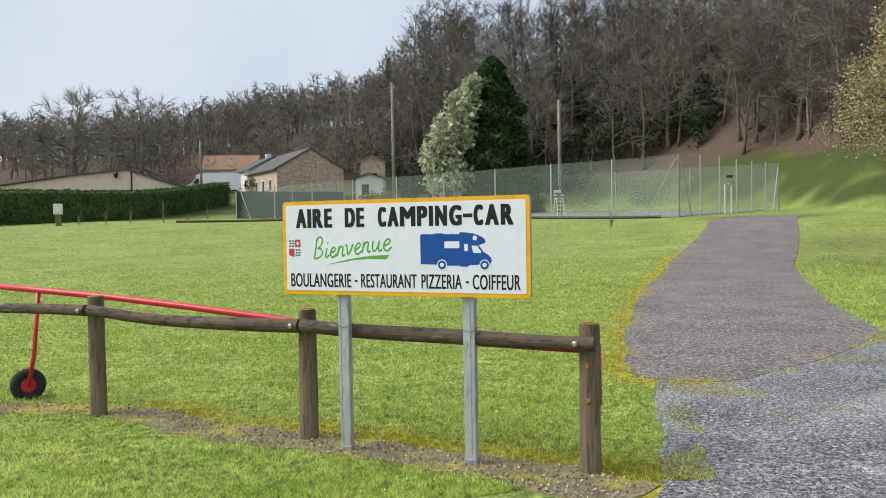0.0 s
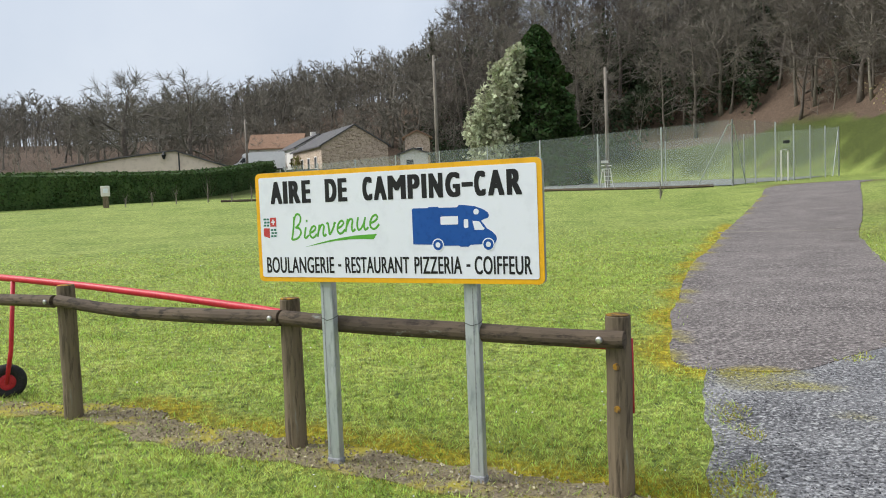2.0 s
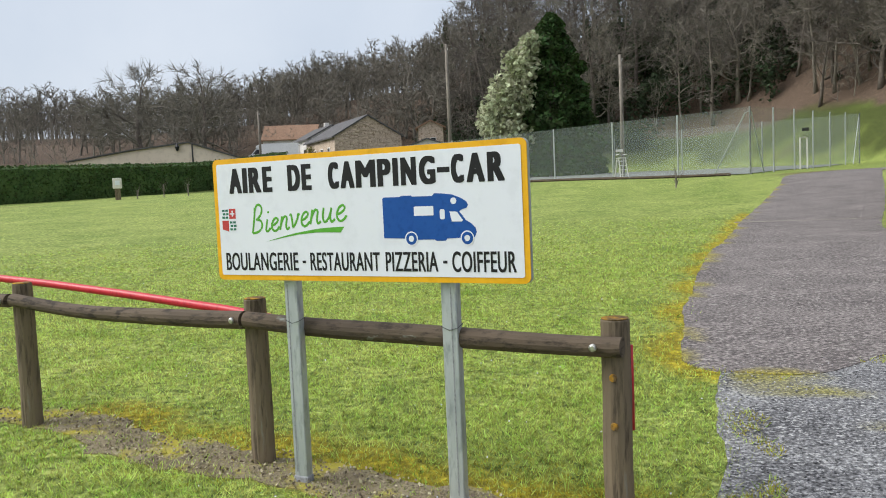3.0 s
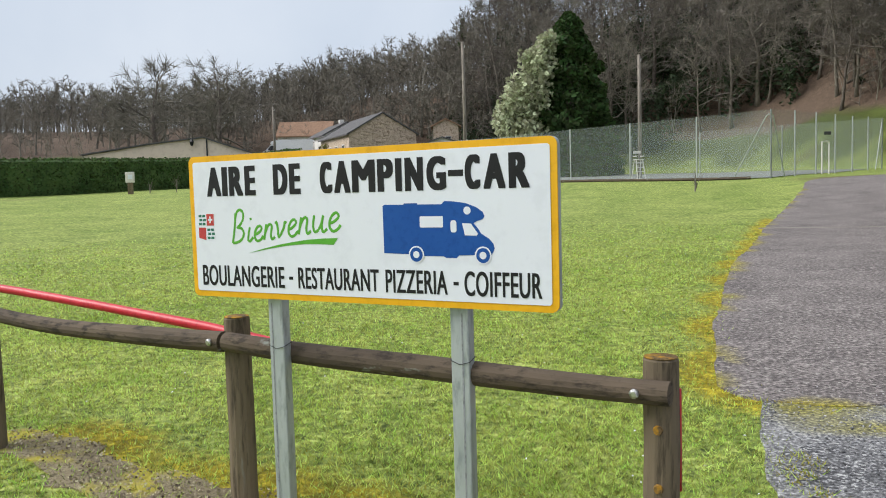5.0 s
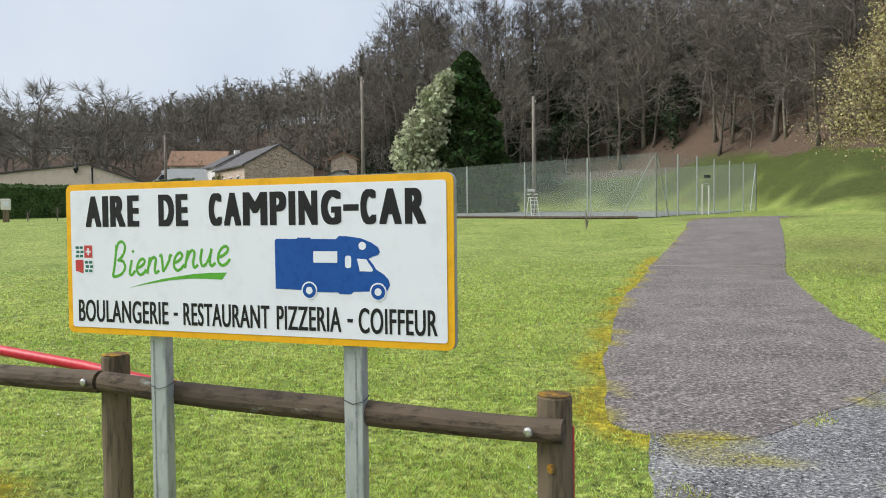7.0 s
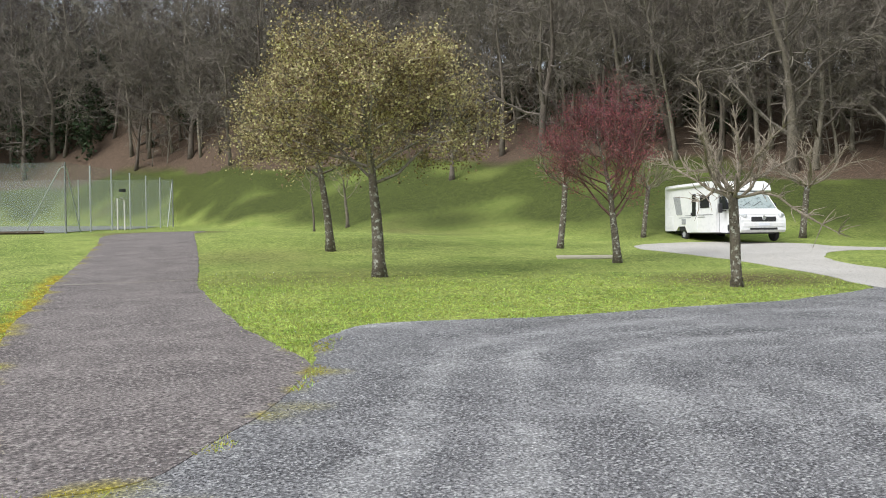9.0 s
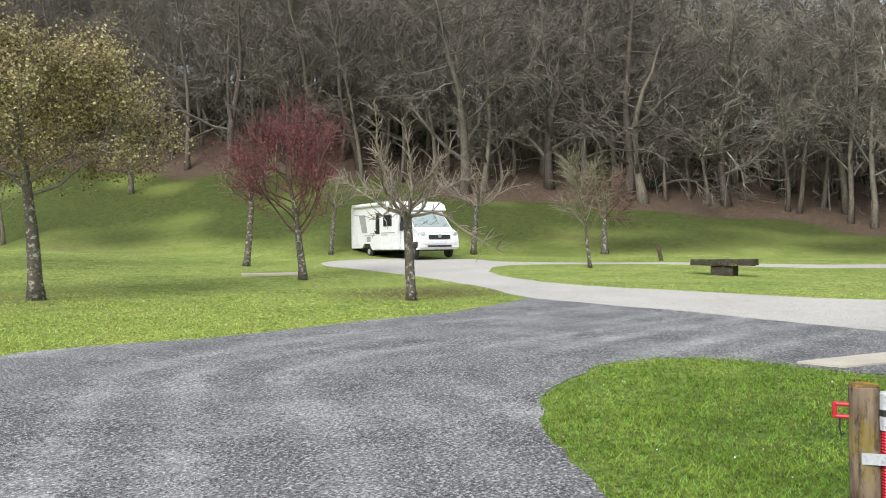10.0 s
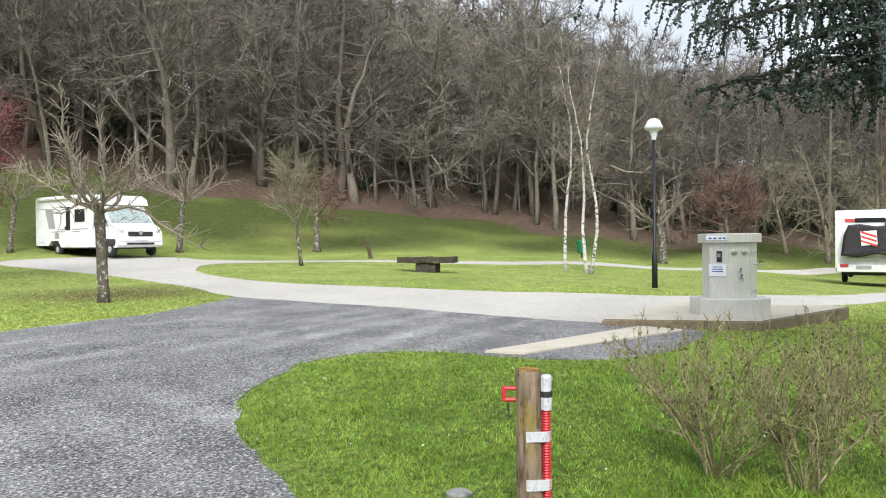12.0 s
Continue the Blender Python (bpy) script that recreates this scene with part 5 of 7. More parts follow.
# conifers
def cone_tree(seed, height, radius, count, size, mat, x, y, name, label, skirt=0.0, power=0.8):
    rg = random.Random(seed)
    t = thing(name, on_ground(x, y, 0, -0.2), label, "tree")
    part("trunk", Build().tube([(0, 0, 0), (0.05, 0, height * 0.5), (0, 0.03, height * 0.92)], [radius * 0.09, radius * 0.06, 0.03], 8), M_BARK, t)
    b = Build()
    for _ in range(count):
        f = rg.random() ** 1.25
        a = rg.uniform(0, 6.283)
        lump = 0.78 + 0.34 * noise.noise((math.cos(a) * 1.8, math.sin(a) * 1.8, f * height * 0.5 + seed)) + 0.10 * math.sin(f * 40 + 3 * a)
        r = radius * (1 - f) ** power * lump * (0.55 + 0.47 * rg.random() ** 0.4)
        b.leaf((r * math.cos(a), r * math.sin(a), skirt + (height - skirt) * f), size * rg.uniform(0.6, 1.4), rg)
    part("foliage", b, mat, t)
    return t


cone_tree(3, 16.8, 6.4, 15000, 0.5, M_CYPRESS, 3.2, 85.0, "cypress", "tall dark green conical evergreen at the wood's edge", 0.3, 0.55)
ft = thing("flowering_tree", on_ground(-1.6, 82.0, 0, 0.2), "cream-flowering rounded tree against a dark evergreen", "tree")
part("trunk", Build().tube([(0, 0, -0.2), (0.1, 0, 3), (0.3, 0, 7)], [0.25, 0.2, 0.06], 8), M_BARK, ft)
bb = Build()
rf = random.Random(8)
for c, rd, cnt in (((0, 0, 3.0), (2.6, 2.6, 2.6), 1500), ((0.4, 0, 6.0), (2.5, 2.4, 2.4), 1500), ((1.5, 0.2, 8.6), (1.9, 1.9, 2.0), 900), ((2.2, 0.2, 10.3), (1.1, 1.1, 1.2), 350), ((-1.3, 0, 4.6), (1.5, 1.5, 1.6), 600)):
    leaf_blob(bb, rf, c, rd, cnt, 0.42, 0.45)
part("blossom", bb, M_WHITEFLOWER, ft)
ft.scale = (1.2, 1.2, 1.27)
for i, (a, r, h) in enumerate(((-19.6, 215, 12), (-18.8, 220, 14), (-17.6, 212, 11), (-16.4, 214, 12), (-14.9, 205, 10.5), (-5.8, 160, 11))):
    cone_tree(50 + i, h, h * 0.16, 900, 0.9, M_CYPRESS, *around(a, r), "fir", "dark pointed fir standing above the bare ridge wood")
for i, (a, r, s) in enumerate(((-3.5, 88, 1.5), (-6.2, 90, 1.9), (-7.6, 93, 1.4))):
    x, y = around(a, r)
    bb = Build()
    leaf_blob(bb, rng, (0, 0, s * 0.8), (s * 1.3, s * 1.3, s), 700, 0.3, 0.3)
    o = part("bush", bb, M_SHRUBLEAF)
    o.matrix_world = on_ground(x, y)
    tagged(o, "yellow-green bush beside the tennis court", "bush")

# big spreading oaks over the barn
for i, (a, r, h, s) in enumerate(((-27.2, 118, 15, 1.0), (-23.0, 132, 17.5, 1.0))):
    bt = bare_tree(300 + i, h * 0.9, 0.5, 0.16, 22, 8.6, 66, 0.05, 8, 14, 1.7, 0.5, crook=0.24, twig_r=0.035, blade=True)
    tree("bare_oak", *around(a, r), bt, M_BARK, M_FARWOOD, "large spreading bare oak behind the long beige barn", sink=0.2)

for i, (a, r, h) in enumerate(((108.0, 50, 6.5), (110.8, 47, 5.5), (113.5, 51, 7.0), (105.5, 53, 6.0))):
    bt = bare_tree(340 + i, h, 0.14, 0.12, 18, 3.4, 62, 0.03, 6, 6, 0.9, 0.5, crook=0.25, twig_r=0.014)
    tree("willow_scrub", *around(a, r), bt, M_PALEBARK, M_GREYTWIG, "tangled pale yellowish scrub tree at the wood's edge")

# cedar whose boughs hang into the view
CED = around(124, 12.5)
cedar = thing("weeping_cedar", on_ground(*CED), "old blue-grey cedar with long drooping boughs", "tree")
rc = random.Random(61)
part("trunk", Build().tube([(0, 0, -0.1), (0.05, 0, 2.5), (0, 0.1, 6.0), (0.1, 0, 9.5)], [0.42, 0.34, 0.25, 0.10], 12), M_CEDARWOOD, cedar, smooth=True)
wood, needles = Build(), Build()


def bough(start, end, sag, r0):
    start, end = Vector(start), Vector(end)
    pts = []
    for i in range(13):
        t = i / 12
        p = start.lerp(end, t)
        p.z += sag * math.sin(t * math.pi * 0.9) + rc.gauss(0, 0.03)
        p.x += rc.gauss(0, 0.05)
        p.y += rc.gauss(0, 0.05)
        pts.append(p)
    wood.tube(pts, [r0 * (1 - 0.85 * i / 12) for i in range(13)], 6, cap=False)
    return pts


def needle_line(p, q, step, size):
    """Needle tufts along a twig."""
    n = max(2, int((q - p).length / 0.045))
    for i in range(n + 1):
        c = p.lerp(q, i / n)
        for _ in range(5):
            needles.leaf(c + Vector((rc.gauss(0, 0.016), rc.gauss(0, 0.016), rc.gauss(0.006, 0.014))), 0.042 * rc.uniform(0.6, 1.3), rc)


def local(a, r, z):
    x, y = around(a, r)
    return (x - CED[0], y - CED[1], z - ground_z(*CED))


for a, r, z, droop in ((91.5, 10.8, 4.85, 0.5), (94.0, 10.4, 4.65, 0.5), (96.5, 10.2, 4.6, 0.7), (98.5, 10.0, 4.15, 0.8), (100.5, 9.8, 3.85, 0.8), (101.5, 9.0, 4.1, 0.9), (104, 8.8, 3.8, 0.9), (107.5, 8.8, 3.9, 1.0), (109.5, 8.6, 3.3, 1.0), (102.5, 9.6, 4.3, 0.9), (100.0, 9.6, 3.05, 0.4), (102.0, 9.2, 2.85, 0.35), (104.5, 10.0, 3.6, 0.8), (106.5, 9.6, 3.3, 0.9), (108.5, 9.4, 3.0, 0.9), (110.0, 9.9, 4.0, 1.1), (111.0, 9.2, 3.2, 1.0), (113, 9.5, 4.3, 1.0), (116, 9.3, 3.9, 1.0), (120, 8.8, 4.2, 1.0), (130, 8.5, 4.0, 1.0), (140, 9.5, 4.2, 1.0), (112, 15.5, 4.8, 1.0), (122, 17, 4.4, 1.0)):
    pts = bough((0, 0, z * 0.62 + 1.8), local(a, r, z), 0.25, 0.09)
    for i in range(3, 13):
        needle_line(pts[i - 1], pts[i], 0.07, 0.055)
        for _ in range(6):
            u = rc.random()
            s = pts[i - 1].lerp(pts[i], u)
            side_d = Vector((rc.gauss(0, 1), rc.gauss(0, 1), 0)).normalized()
            ln = rc.uniform(0.25, 0.75)
            m = s + side_d * ln * 0.55 + Vector((0, 0, -0.06))
            e = m + side_d * ln * 0.30 + Vector((0, 0, -droop * rc.uniform(0.25, 0.75)))
            wood.tube([s, m, e], [0.013, 0.009, 0.004], 3, cap=False)
            needle_line(s, m, 0.07, 0.06)
            needle_line(m, e, 0.06, 0.06)
tagged(part("bough_work", wood, M_CEDARWOOD, cedar), kind="stuff")
tagged(part("needle_foliage", needles, M_CEDAR, cedar, "blue-green needle tufts on hanging twigs"), kind="stuff")

# twiggy shrubs on the near lawn
for i, (x, y, h, w, n) in enumerate(((6.35, 1.42, 0.92, 0.95, 20), (6.1, 0.98, 0.80, 0.9, 14), (6.9, 0.72, 0.92, 0.7, 10), (8.1, 0.05, 0.9, 0.6, 9), (6.3, 0.30, 0.75, 0.9, 10))):
    rs = random.Random(500 + i)
    sh = thing("shrub", on_ground(x, y), "sparse twiggy shrub with dry seed heads on the lawn", "shrub", "shrubs")
    st, lf = Build(), Build()
    for _ in range(n):
        a = rs.uniform(0, 6.283)
        base = Vector((math.cos(a), math.sin(a), 0)) * rs.uniform(0, 0.10)
        ln = h * rs.uniform(0.6, 1.05)
        stem = wander(rs, base, (math.cos(a) * w * rs.random(), math.sin(a) * w * rs.random(), 0.75), ln, 6, 0.13, 0.05)
        st.tube(stem, [0.0085, 0.007, 0.006, 0.005, 0.004, 0.003, 0.002], 4, cap=False)
        for j in range(2, 7):
            for _ in range(3):
                d = frame_dir(rs, stem[j] - stem[j - 1], radians(rs.uniform(20, 50)), rs.uniform(0, 6.28))
                tw = wander(rs, stem[j], d, rs.uniform(0.08, 0.22), 3, 0.15, 0.1)
                st.tube(tw, [0.004, 0.003, 0.0025, 0.0015], 3, cap=False)
                for _ in range(4):
                    e = tw[-1] + Vector((rs.gauss(0, 0.026), rs.gauss(0, 0.026), abs(rs.gauss(0.050, 0.02))))
                    st.spike(tw[-1].lerp(tw[-2], rs.random() * 0.6), e, 0.0030)
                for q in tw[1:]:
                    for _ in range(2):
                        if rs.random() < 0.38:
                            lf.leaf(q + Vector((rs.gauss(0, 0.015), rs.gauss(0, 0.015), rs.gauss(0, 0.015))), rs.uniform(0.018, 0.036), rs)
    tagged(part("twig_work", st, M_SHRUBTWIG, sh), kind="stuff")
    tagged(part("leafage", lf, M_SHRUBLEAF, sh, "small sparse yellow-green leaves"), kind="stuff")

# ---- tennis court and the village side ----
def fence_line(p, q, posts, h, parent, net_mat, name="netting", post_r=0.048, h_end=None):
    p, q = Vector(p), Vector(q)
    tops = []
    for i in range(posts + 1):
        s = p.lerp(q, i / posts)
        g = ground_z(s.x, s.y)
        hh = h + ((h_end or h) - h) * i / posts
        part("fence_post", Build().tube([(s.x, s.y, g - 0.1), (s.x, s.y, g + hh)], [post_r, post_r], 8), M_FENCEPOST, parent)
        tops.append((s.x, s.y, g, hh))
    b = Build()
    for x, y, g, hh in tops:
        b.v += [(x, y, g + 0.05), (x, y, g + hh - 0.02)]
    for i in range(posts):
        b.f.append((2 * i, 2 * i + 2, 2 * i + 3, 2 * i + 1))
    part(name, b, net_mat, parent)
    return tops


COURT_A, COURT_B = (13.6, 50.4), (27.0, 69.0)
COURT_C = (-20.2, 71.3)
court = thing("tennis_court_fence", pose(0, 0, 0), "tall chain-link fence on steel posts around a tennis court", "fence")
H = 4.0
fence_line(COURT_A, COURT_C, 9, H, court, M_NET, h_end=2.75)
fence_line(COURT_A, COURT_B, 6, H, court, M_NET)
fence_line(COURT_B, (-2, 100), 5, H, court, M_NET)
fence_line((-11.6, 77.0), (-20.4, 71.0), 2, 2.5, court, M_WINDBREAK, "windbreak")
for (sx, sy), (ex, ey) in ((COURT_A, (11.9, 52.2)), (COURT_A, (14.9, 52.3)), (COURT_B, (25.9, 67.4)), (COURT_C, (-18.9, 70.2))):
    g = ground_z(sx, sy)
    mx, my = sx + (ex - sx) * 0.12, sy + (ey - sy) * 0.12
    part("brace", Build().tube([(sx, sy, g + (2.6 if sx < 0 else H - 0.25)), (mx, my, g + (2.5 if sx < 0 else H - 0.35)), (ex, ey, ground_z(ex, ey))], [0.035] * 3, 8), M_FENCEPOST, court)
gx, gy = COURT_A[0] + 0.42 * (COURT_B[0] - COURT_A[0]), COURT_A[1] + 0.42 * (COURT_B[1] - COURT_A[1])
gz = ground_z(gx, gy)
gate = part("gate", Build().tube([(gx - 0.5, gy - 0.7, gz), (gx - 0.5, gy - 0.7, gz + 2.1), (gx, gy, gz + 2.15), (gx + 0.35, gy + 0.5, gz + 2.1), (gx + 0.35, gy + 0.5, gz)], [0.05] * 5, 8), M_WHITEWALL, court, "white tubular gate frame")
part("gate_sign", Build().box((gx + 0.1, gy + 0.1, gz + 2.7), (0.45, 0.05, 0.22), 0.01), M_DARKTRIM, court, "small dark notice")


def sheet(name, pts, mat, lift, label, category):
    b = Build()
    cx, cy = sum(p[0] for p in pts) / len(pts), sum(p[1] for p in pts) / len(pts)
    n = 12
    ring = []
    for i in range(len(pts)):
        p, q = Vector(pts[i]), Vector(pts[(i + 1) % len(pts)])
        ring += [p.lerp(q, k / 8) for k in range(8)]
    b.v = [(cx + (p.x - cx) * s / n, cy + (p.y - cy) * s / n, 0) for s in range(1, n + 1) for p in ring] + [(cx, cy, 0)]
    b.v = [(x, y, ground_z(x, y) + lift) for x, y, _ in b.v]
    m = len(ring)
    for s in range(n - 1):
        for k in range(m):
            b.f.append((s * m + k, s * m + (k + 1) % m, (s + 1) * m + (k + 1) % m, (s + 1) * m + k))
    for k in range(m):
        b.f.append((len(b.v) - 1, (k + 1) % m, k))
    return tagged(part(name, fix_normals(b), mat), label, category, kind="structure")


sheet("court_floor", [(-19, 72.2), (-2, 98), (26, 68.9), (13.6, 51.2)][::-1], M_SHINGLE, 0.04, "grey-green hard tennis court surface", "court")
chair = thing("umpire_chair", on_ground(*around(5.9, 55.5), 20), "white ladder-like umpire chair on the tennis court", "chair")
for sx in (-0.3, 0.3):
    part("front_leg", Build().tube([(sx, -0.45, 0), (sx * 0.8, -0.12, 1.35)], [0.035, 0.03], 6), M_WHITEWALL, chair)
    part("back_leg", Build().tube([(sx, 0.45, 0), (sx * 0.8, 0.12, 1.35)], [0.035, 0.03], 6), M_WHITEWALL, chair)
    part("armrest", Build().box((sx * 0.9, 0, 1.60), (0.05, 0.5, 0.05), 0.01), M_WHITEWALL, chair)
for k in range(4):
    part("rung", Build().box((0, -0.45 + 0.08 * k, 0.25 + 0.3 * k), (0.58, 0.05, 0.05), 0.01), M_WHITEWALL, chair)
part("seat", Build().box((0, 0, 1.37), (0.55, 0.45, 0.05), 0.015), M_WHITEWALL, chair)
part("backrest", Build().box((0, 0.22, 1.88), (0.55, 0.05, 0.18), 0.015), M_WHITEWALL, chair)
pts = [around(a, r) for a, r in ((13.2, 48.8), (8, 49.5), (3, 51.5), (-2, 53.5), (-7, 56), (-12, 58.5), (-18, 60), (-25, 60.5))]
kerb = curve_through(pts, 2.5, closed=False)
tagged(part("timber_edging", Build().tube([(p.x, p.y, ground_z(p.x, p.y) + 0.08) for p in kerb], [0.11] * len(kerb), 6), M_RAILWOOD), "low dark timber edging along the top of the lawn", "edging")
for i, (a, r, h) in enumerate(((9.4, 37.5, 1.0), (-26.5, 58, 1.3), (-22.8, 58, 2.0), (-19.8, 58.5, 1.6), (-24.9, 59, 1.2), (-17, 58, 1.3), (-28.2, 58.5, 0.9), (-21.2, 58.2, 0.8))):
    x, y = around(a, r)
    st = thing("sapling", on_ground(x, y), "thin bare sapling tied to a wooden stake", "sapling", "staked saplings")
    part("stake", Build().tube([(0, 0, -0.1), (0.02, 0, h * 0.7)], [0.03, 0.03], 6), M_POLE, st)
    tk = Build()
    rs = random.Random(900 + i)
    for _ in range(7):
        w = wander(rs, (0.05, 0, h * 0.35 * rs.random()), (rs.gauss(0, 0.25), rs.gauss(0, 0.25), 1), h * 0.85, 4, 0.1, 0.05)
        tk.tube(w, [0.014, 0.011, 0.009, 0.006, 0.003], 4, cap=False)
    part("stem", tk, M_TWIG, st)
BOXP = around(-29.4, 58.5)
box_t = thing("meter_box", on_ground(*BOXP, 25), "pale meter box on a grey post at the lawn's edge", "box")
part("post", Build().box((0, 0, 0.4), (0.36, 0.3, 0.95), 0.03), M_WOOD, box_t)
part("cabinet", Build().box((0, -0.02, 1.15), (0.58, 0.34, 0.72), 0.04), M_WHITEWALL, box_t, "pale plastic cabinet")
part("label_plate", Build().box((0.02, -0.20, 1.18), (0.3, 0.02, 0.3), 0.005), M_WHITE, box_t)

# hedge
hp = [around(a, r) for a, r in ((-46, 58), (-40, 61), (-33, 65), (-26, 74), (-21, 84), (-18, 94))]
line = curve_through(hp, 1.0, closed=False)
hb, hl = Build(), Build()
rh = random.Random(71)
for i, p in enumerate(line):
    q = line[min(i + 1, len(line) - 1)] - line[max(i - 1, 0)]
    nrm = Vector((-q.y, q.x)).normalized()
    g = ground_z(p.x, p.y)
    for off, z in ((-0.75, -0.1), (-0.85, 1.0), (-0.75, 2.35), (-0.4, 2.5), (0.4, 2.5), (0.75, 2.35), (0.8, 1.0), (0.75, -0.1)):
        w = off + 0.12 * noise.noise((p.x * 1.3, p.y * 1.3, z * 2))
        hb.v.append((p.x + nrm.x * w, p.y + nrm.y * w, g + z * (1 + 0.03 * noise.noise((p.x, p.y, 1)))))
    for _ in range(150):
        z = 2.62 * rh.random()
        w = -0.88 if rh.random() < 0.75 else rh.uniform(-0.8, 0.8)
        if w > -0.85:
            z = 2.55
        t = Vector((rh.uniform(-0.6, 0.6), rh.uniform(-0.6, 0.6)))
        d = q.normalized() * rh.uniform(-0.6, 0.6)
        for sgn in (1, -1):
            hl.leaf((p.x + nrm.x * w * sgn + d.x, p.y + nrm.y * w * sgn + d.y, g + z + rh.gauss(0, 0.05)), rh.uniform(0.12, 0.26), rh)
for i in range(len(line) - 1):
    for k in range(7):
        hb.f.append((i * 8 + k, i * 8 + k + 1, (i + 1) * 8 + k + 1, (i + 1) * 8 + k))
hb.f += [tuple(range(8)), tuple((len(line) - 1) * 8 + k for k in reversed(range(8)))]
hedge = thing("hedge", pose(0, 0, 0), "long clipped dark green boundary hedge", "hedge")
part("core", fix_normals(hb), M_HEDGE, hedge)
part("leafage", hl, M_HEDGE, hedge)

# utility poles
for a, r, h, name in ((-6.2, 66, 11.5, "wooden utility pole standing at the court"), (6.05, 61, 9.1, "wooden utility pole standing behind the court fence"), (-19.5, 96, 7.5, "wooden utility pole behind the hedge")):
    x, y = around(a, r)
    pl = thing("utility_pole", on_ground(x, y), name, "pole", "utility poles")
    part("shaft", Build().tube([(0, 0, -0.2), (0.02, 0, h * 0.5), (0, 0, h)], [0.16, 0.14, 0.11], 9), M_POLE, pl, smooth=True)
    part("insulator", Build().tube([(0.12, 0, h - 0.5), (0.16, 0, h - 0.3)], [0.03, 0.04], 6), M_WHITEWALL, pl)


def house(name, a, r, turn, w, d, eave, ridge, wall, roof, label, base=None, windows=(), gable_front=True, chimney=False):
    """A gabled house: walls with depth, roof slabs with overhang, openings set in. Its gable faces local -y."""
    x, y = around(a, r)
    h = thing(name, pose(x, y, ground_z(x, y) if base is None else base, 0, 0, turn), label, "house")
    out = [(-w / 2, -1.6), (w / 2, -1.6), (w / 2, eave), (0, ridge), (-w / 2, eave)]
    part("wall", fix_normals(Build().prism(out, -d / 2, d / 2)), wall, h)
    for s in (-1, 1):
        run, up = w / 2 + 0.35, ridge - eave
        k = up / (w / 2)
        pr = [(0, ridge + 0.16), (s * run, ridge + 0.16 - k * run), (s * run, ridge - 0.02 - k * run), (0, ridge - 0.02)]
        part("roof", fix_normals(Build().prism(pr, -d / 2 - 0.25, d / 2 + 0.25)), roof, h)
    if chimney:
        part("chimney", Build().box((w * 0.18, d * 0.2, ridge + 0.2), (0.7, 0.6, 1.5), 0.03), wall, h)
    for face, u, z, ww, hh in windows:
        c = (u, -d / 2 - 0.01, z) if face == "front" else ((-w / 2 - 0.01, u, z) if face == "left" else (w / 2 + 0.01, u, z))
        sz = (ww, 0.10, hh) if face == "front" else (0.10, ww, hh)
        win = part("window", Build().box(c, sz, 0.02), M_WHITEWALL, h)
        sz2 = (ww * 0.8, 0.14, hh * 0.84) if face == "front" else (0.14, ww * 0.8, hh * 0.84)
        part("pane", Build().box(c, sz2, 0.01), M_DARKGLASS, win)
    return h


hz = 5.4
stone = house("stone_house", -13.0, 105.4, 31, 8.8, 13, 3.4, 5.9, M_STONEWALL, M_SLATE, "old rubble-stone house with a blank gable and slate roof", hz, [("left", -4, 1.4, 1.0, 1.6), ("left", -1, 1.4, 1.0, 1.6), ("left", 2, 1.4, 1.0, 1.6), ("left", 5, 1.4, 1.0, 1.6)])
rst = random.Random(81)
brick = None
for i in range(150):
    u, z = rst.uniform(-4.2, 4.2), rst.uniform(0.1, 5.5)
    if z > 3.3 + (1 - abs(u) / 4.4) * 2.4:
        continue
    if brick is None or i % 12 == 0:
        brick = Build().box((0, 0, 0), (rst.uniform(0.35, 0.7), 0.10, rst.uniform(0.2, 0.34)), 0.05).mesh("stone", M_STONEWALL)
    o = new("stone", brick)
    o.parent = stone
    o.location = (u, -6.52, z)
house("white_house", -15.0, 116, 31, 6.5, 9, 4.2, 5.9, M_WHITEWALL, M_SLATE, "white-walled village house under a grey roof", hz, [("front", -1.4, 2.2, 0.9, 1.3), ("front", 1.2, 2.2, 0.9, 1.3), ("left", -2, 2.2, 0.9, 1.3), ("left", 1.5, 2.2, 0.9, 1.3)], chimney=True)
house("tiled_house", -17.1, 128, 100, 8.0, 8.0, 4.9, 7.2, M_WHITEWALL, M_ROOFTILE, "white house with a broad clay tile roof", 5.6, [("front", -2, 3.3, 1.0, 1.2), ("front", 2, 3.3, 1.0, 1.2), ("left", 0, 3.0, 1, 1.2), ("left", 2.5, 3.0, 1, 1.2)])
house("small_ruin", -7.3, 104, 5, 3.2, 3.5, 4.4, 5.2, M_STONEWALL, M_ROOFTILE, "small pinkish stone outbuilding with a tiled roof", hz, [("front", 0.3, 2.6, 0.8, 1.0)])
house("white_shed", -7.6, 99, 5, 3.4, 3, 2.6, 3.2, M_WHITEWALL, M_SLATE, "white-washed shed beside the stone house", hz - 0.6, [("front", -0.5, 1.2, 1.1, 1.6)])
for a, r, s in ((-15.6, 108, 1.9), (-12.6, 100, 0.9)):
    x, y = around(a, r)
    bb = Build()
    leaf_blob(bb, rng, (0, 0, s * 1.1), (s, s, s), 520, 0.35, 0.35)
    o = part("bush", bb, M_SHRUBLEAF)
    o.matrix_world = pose(x, y, hz - 0.4)
    tagged(o, "yellow-green garden bush beside a white house", "bush")

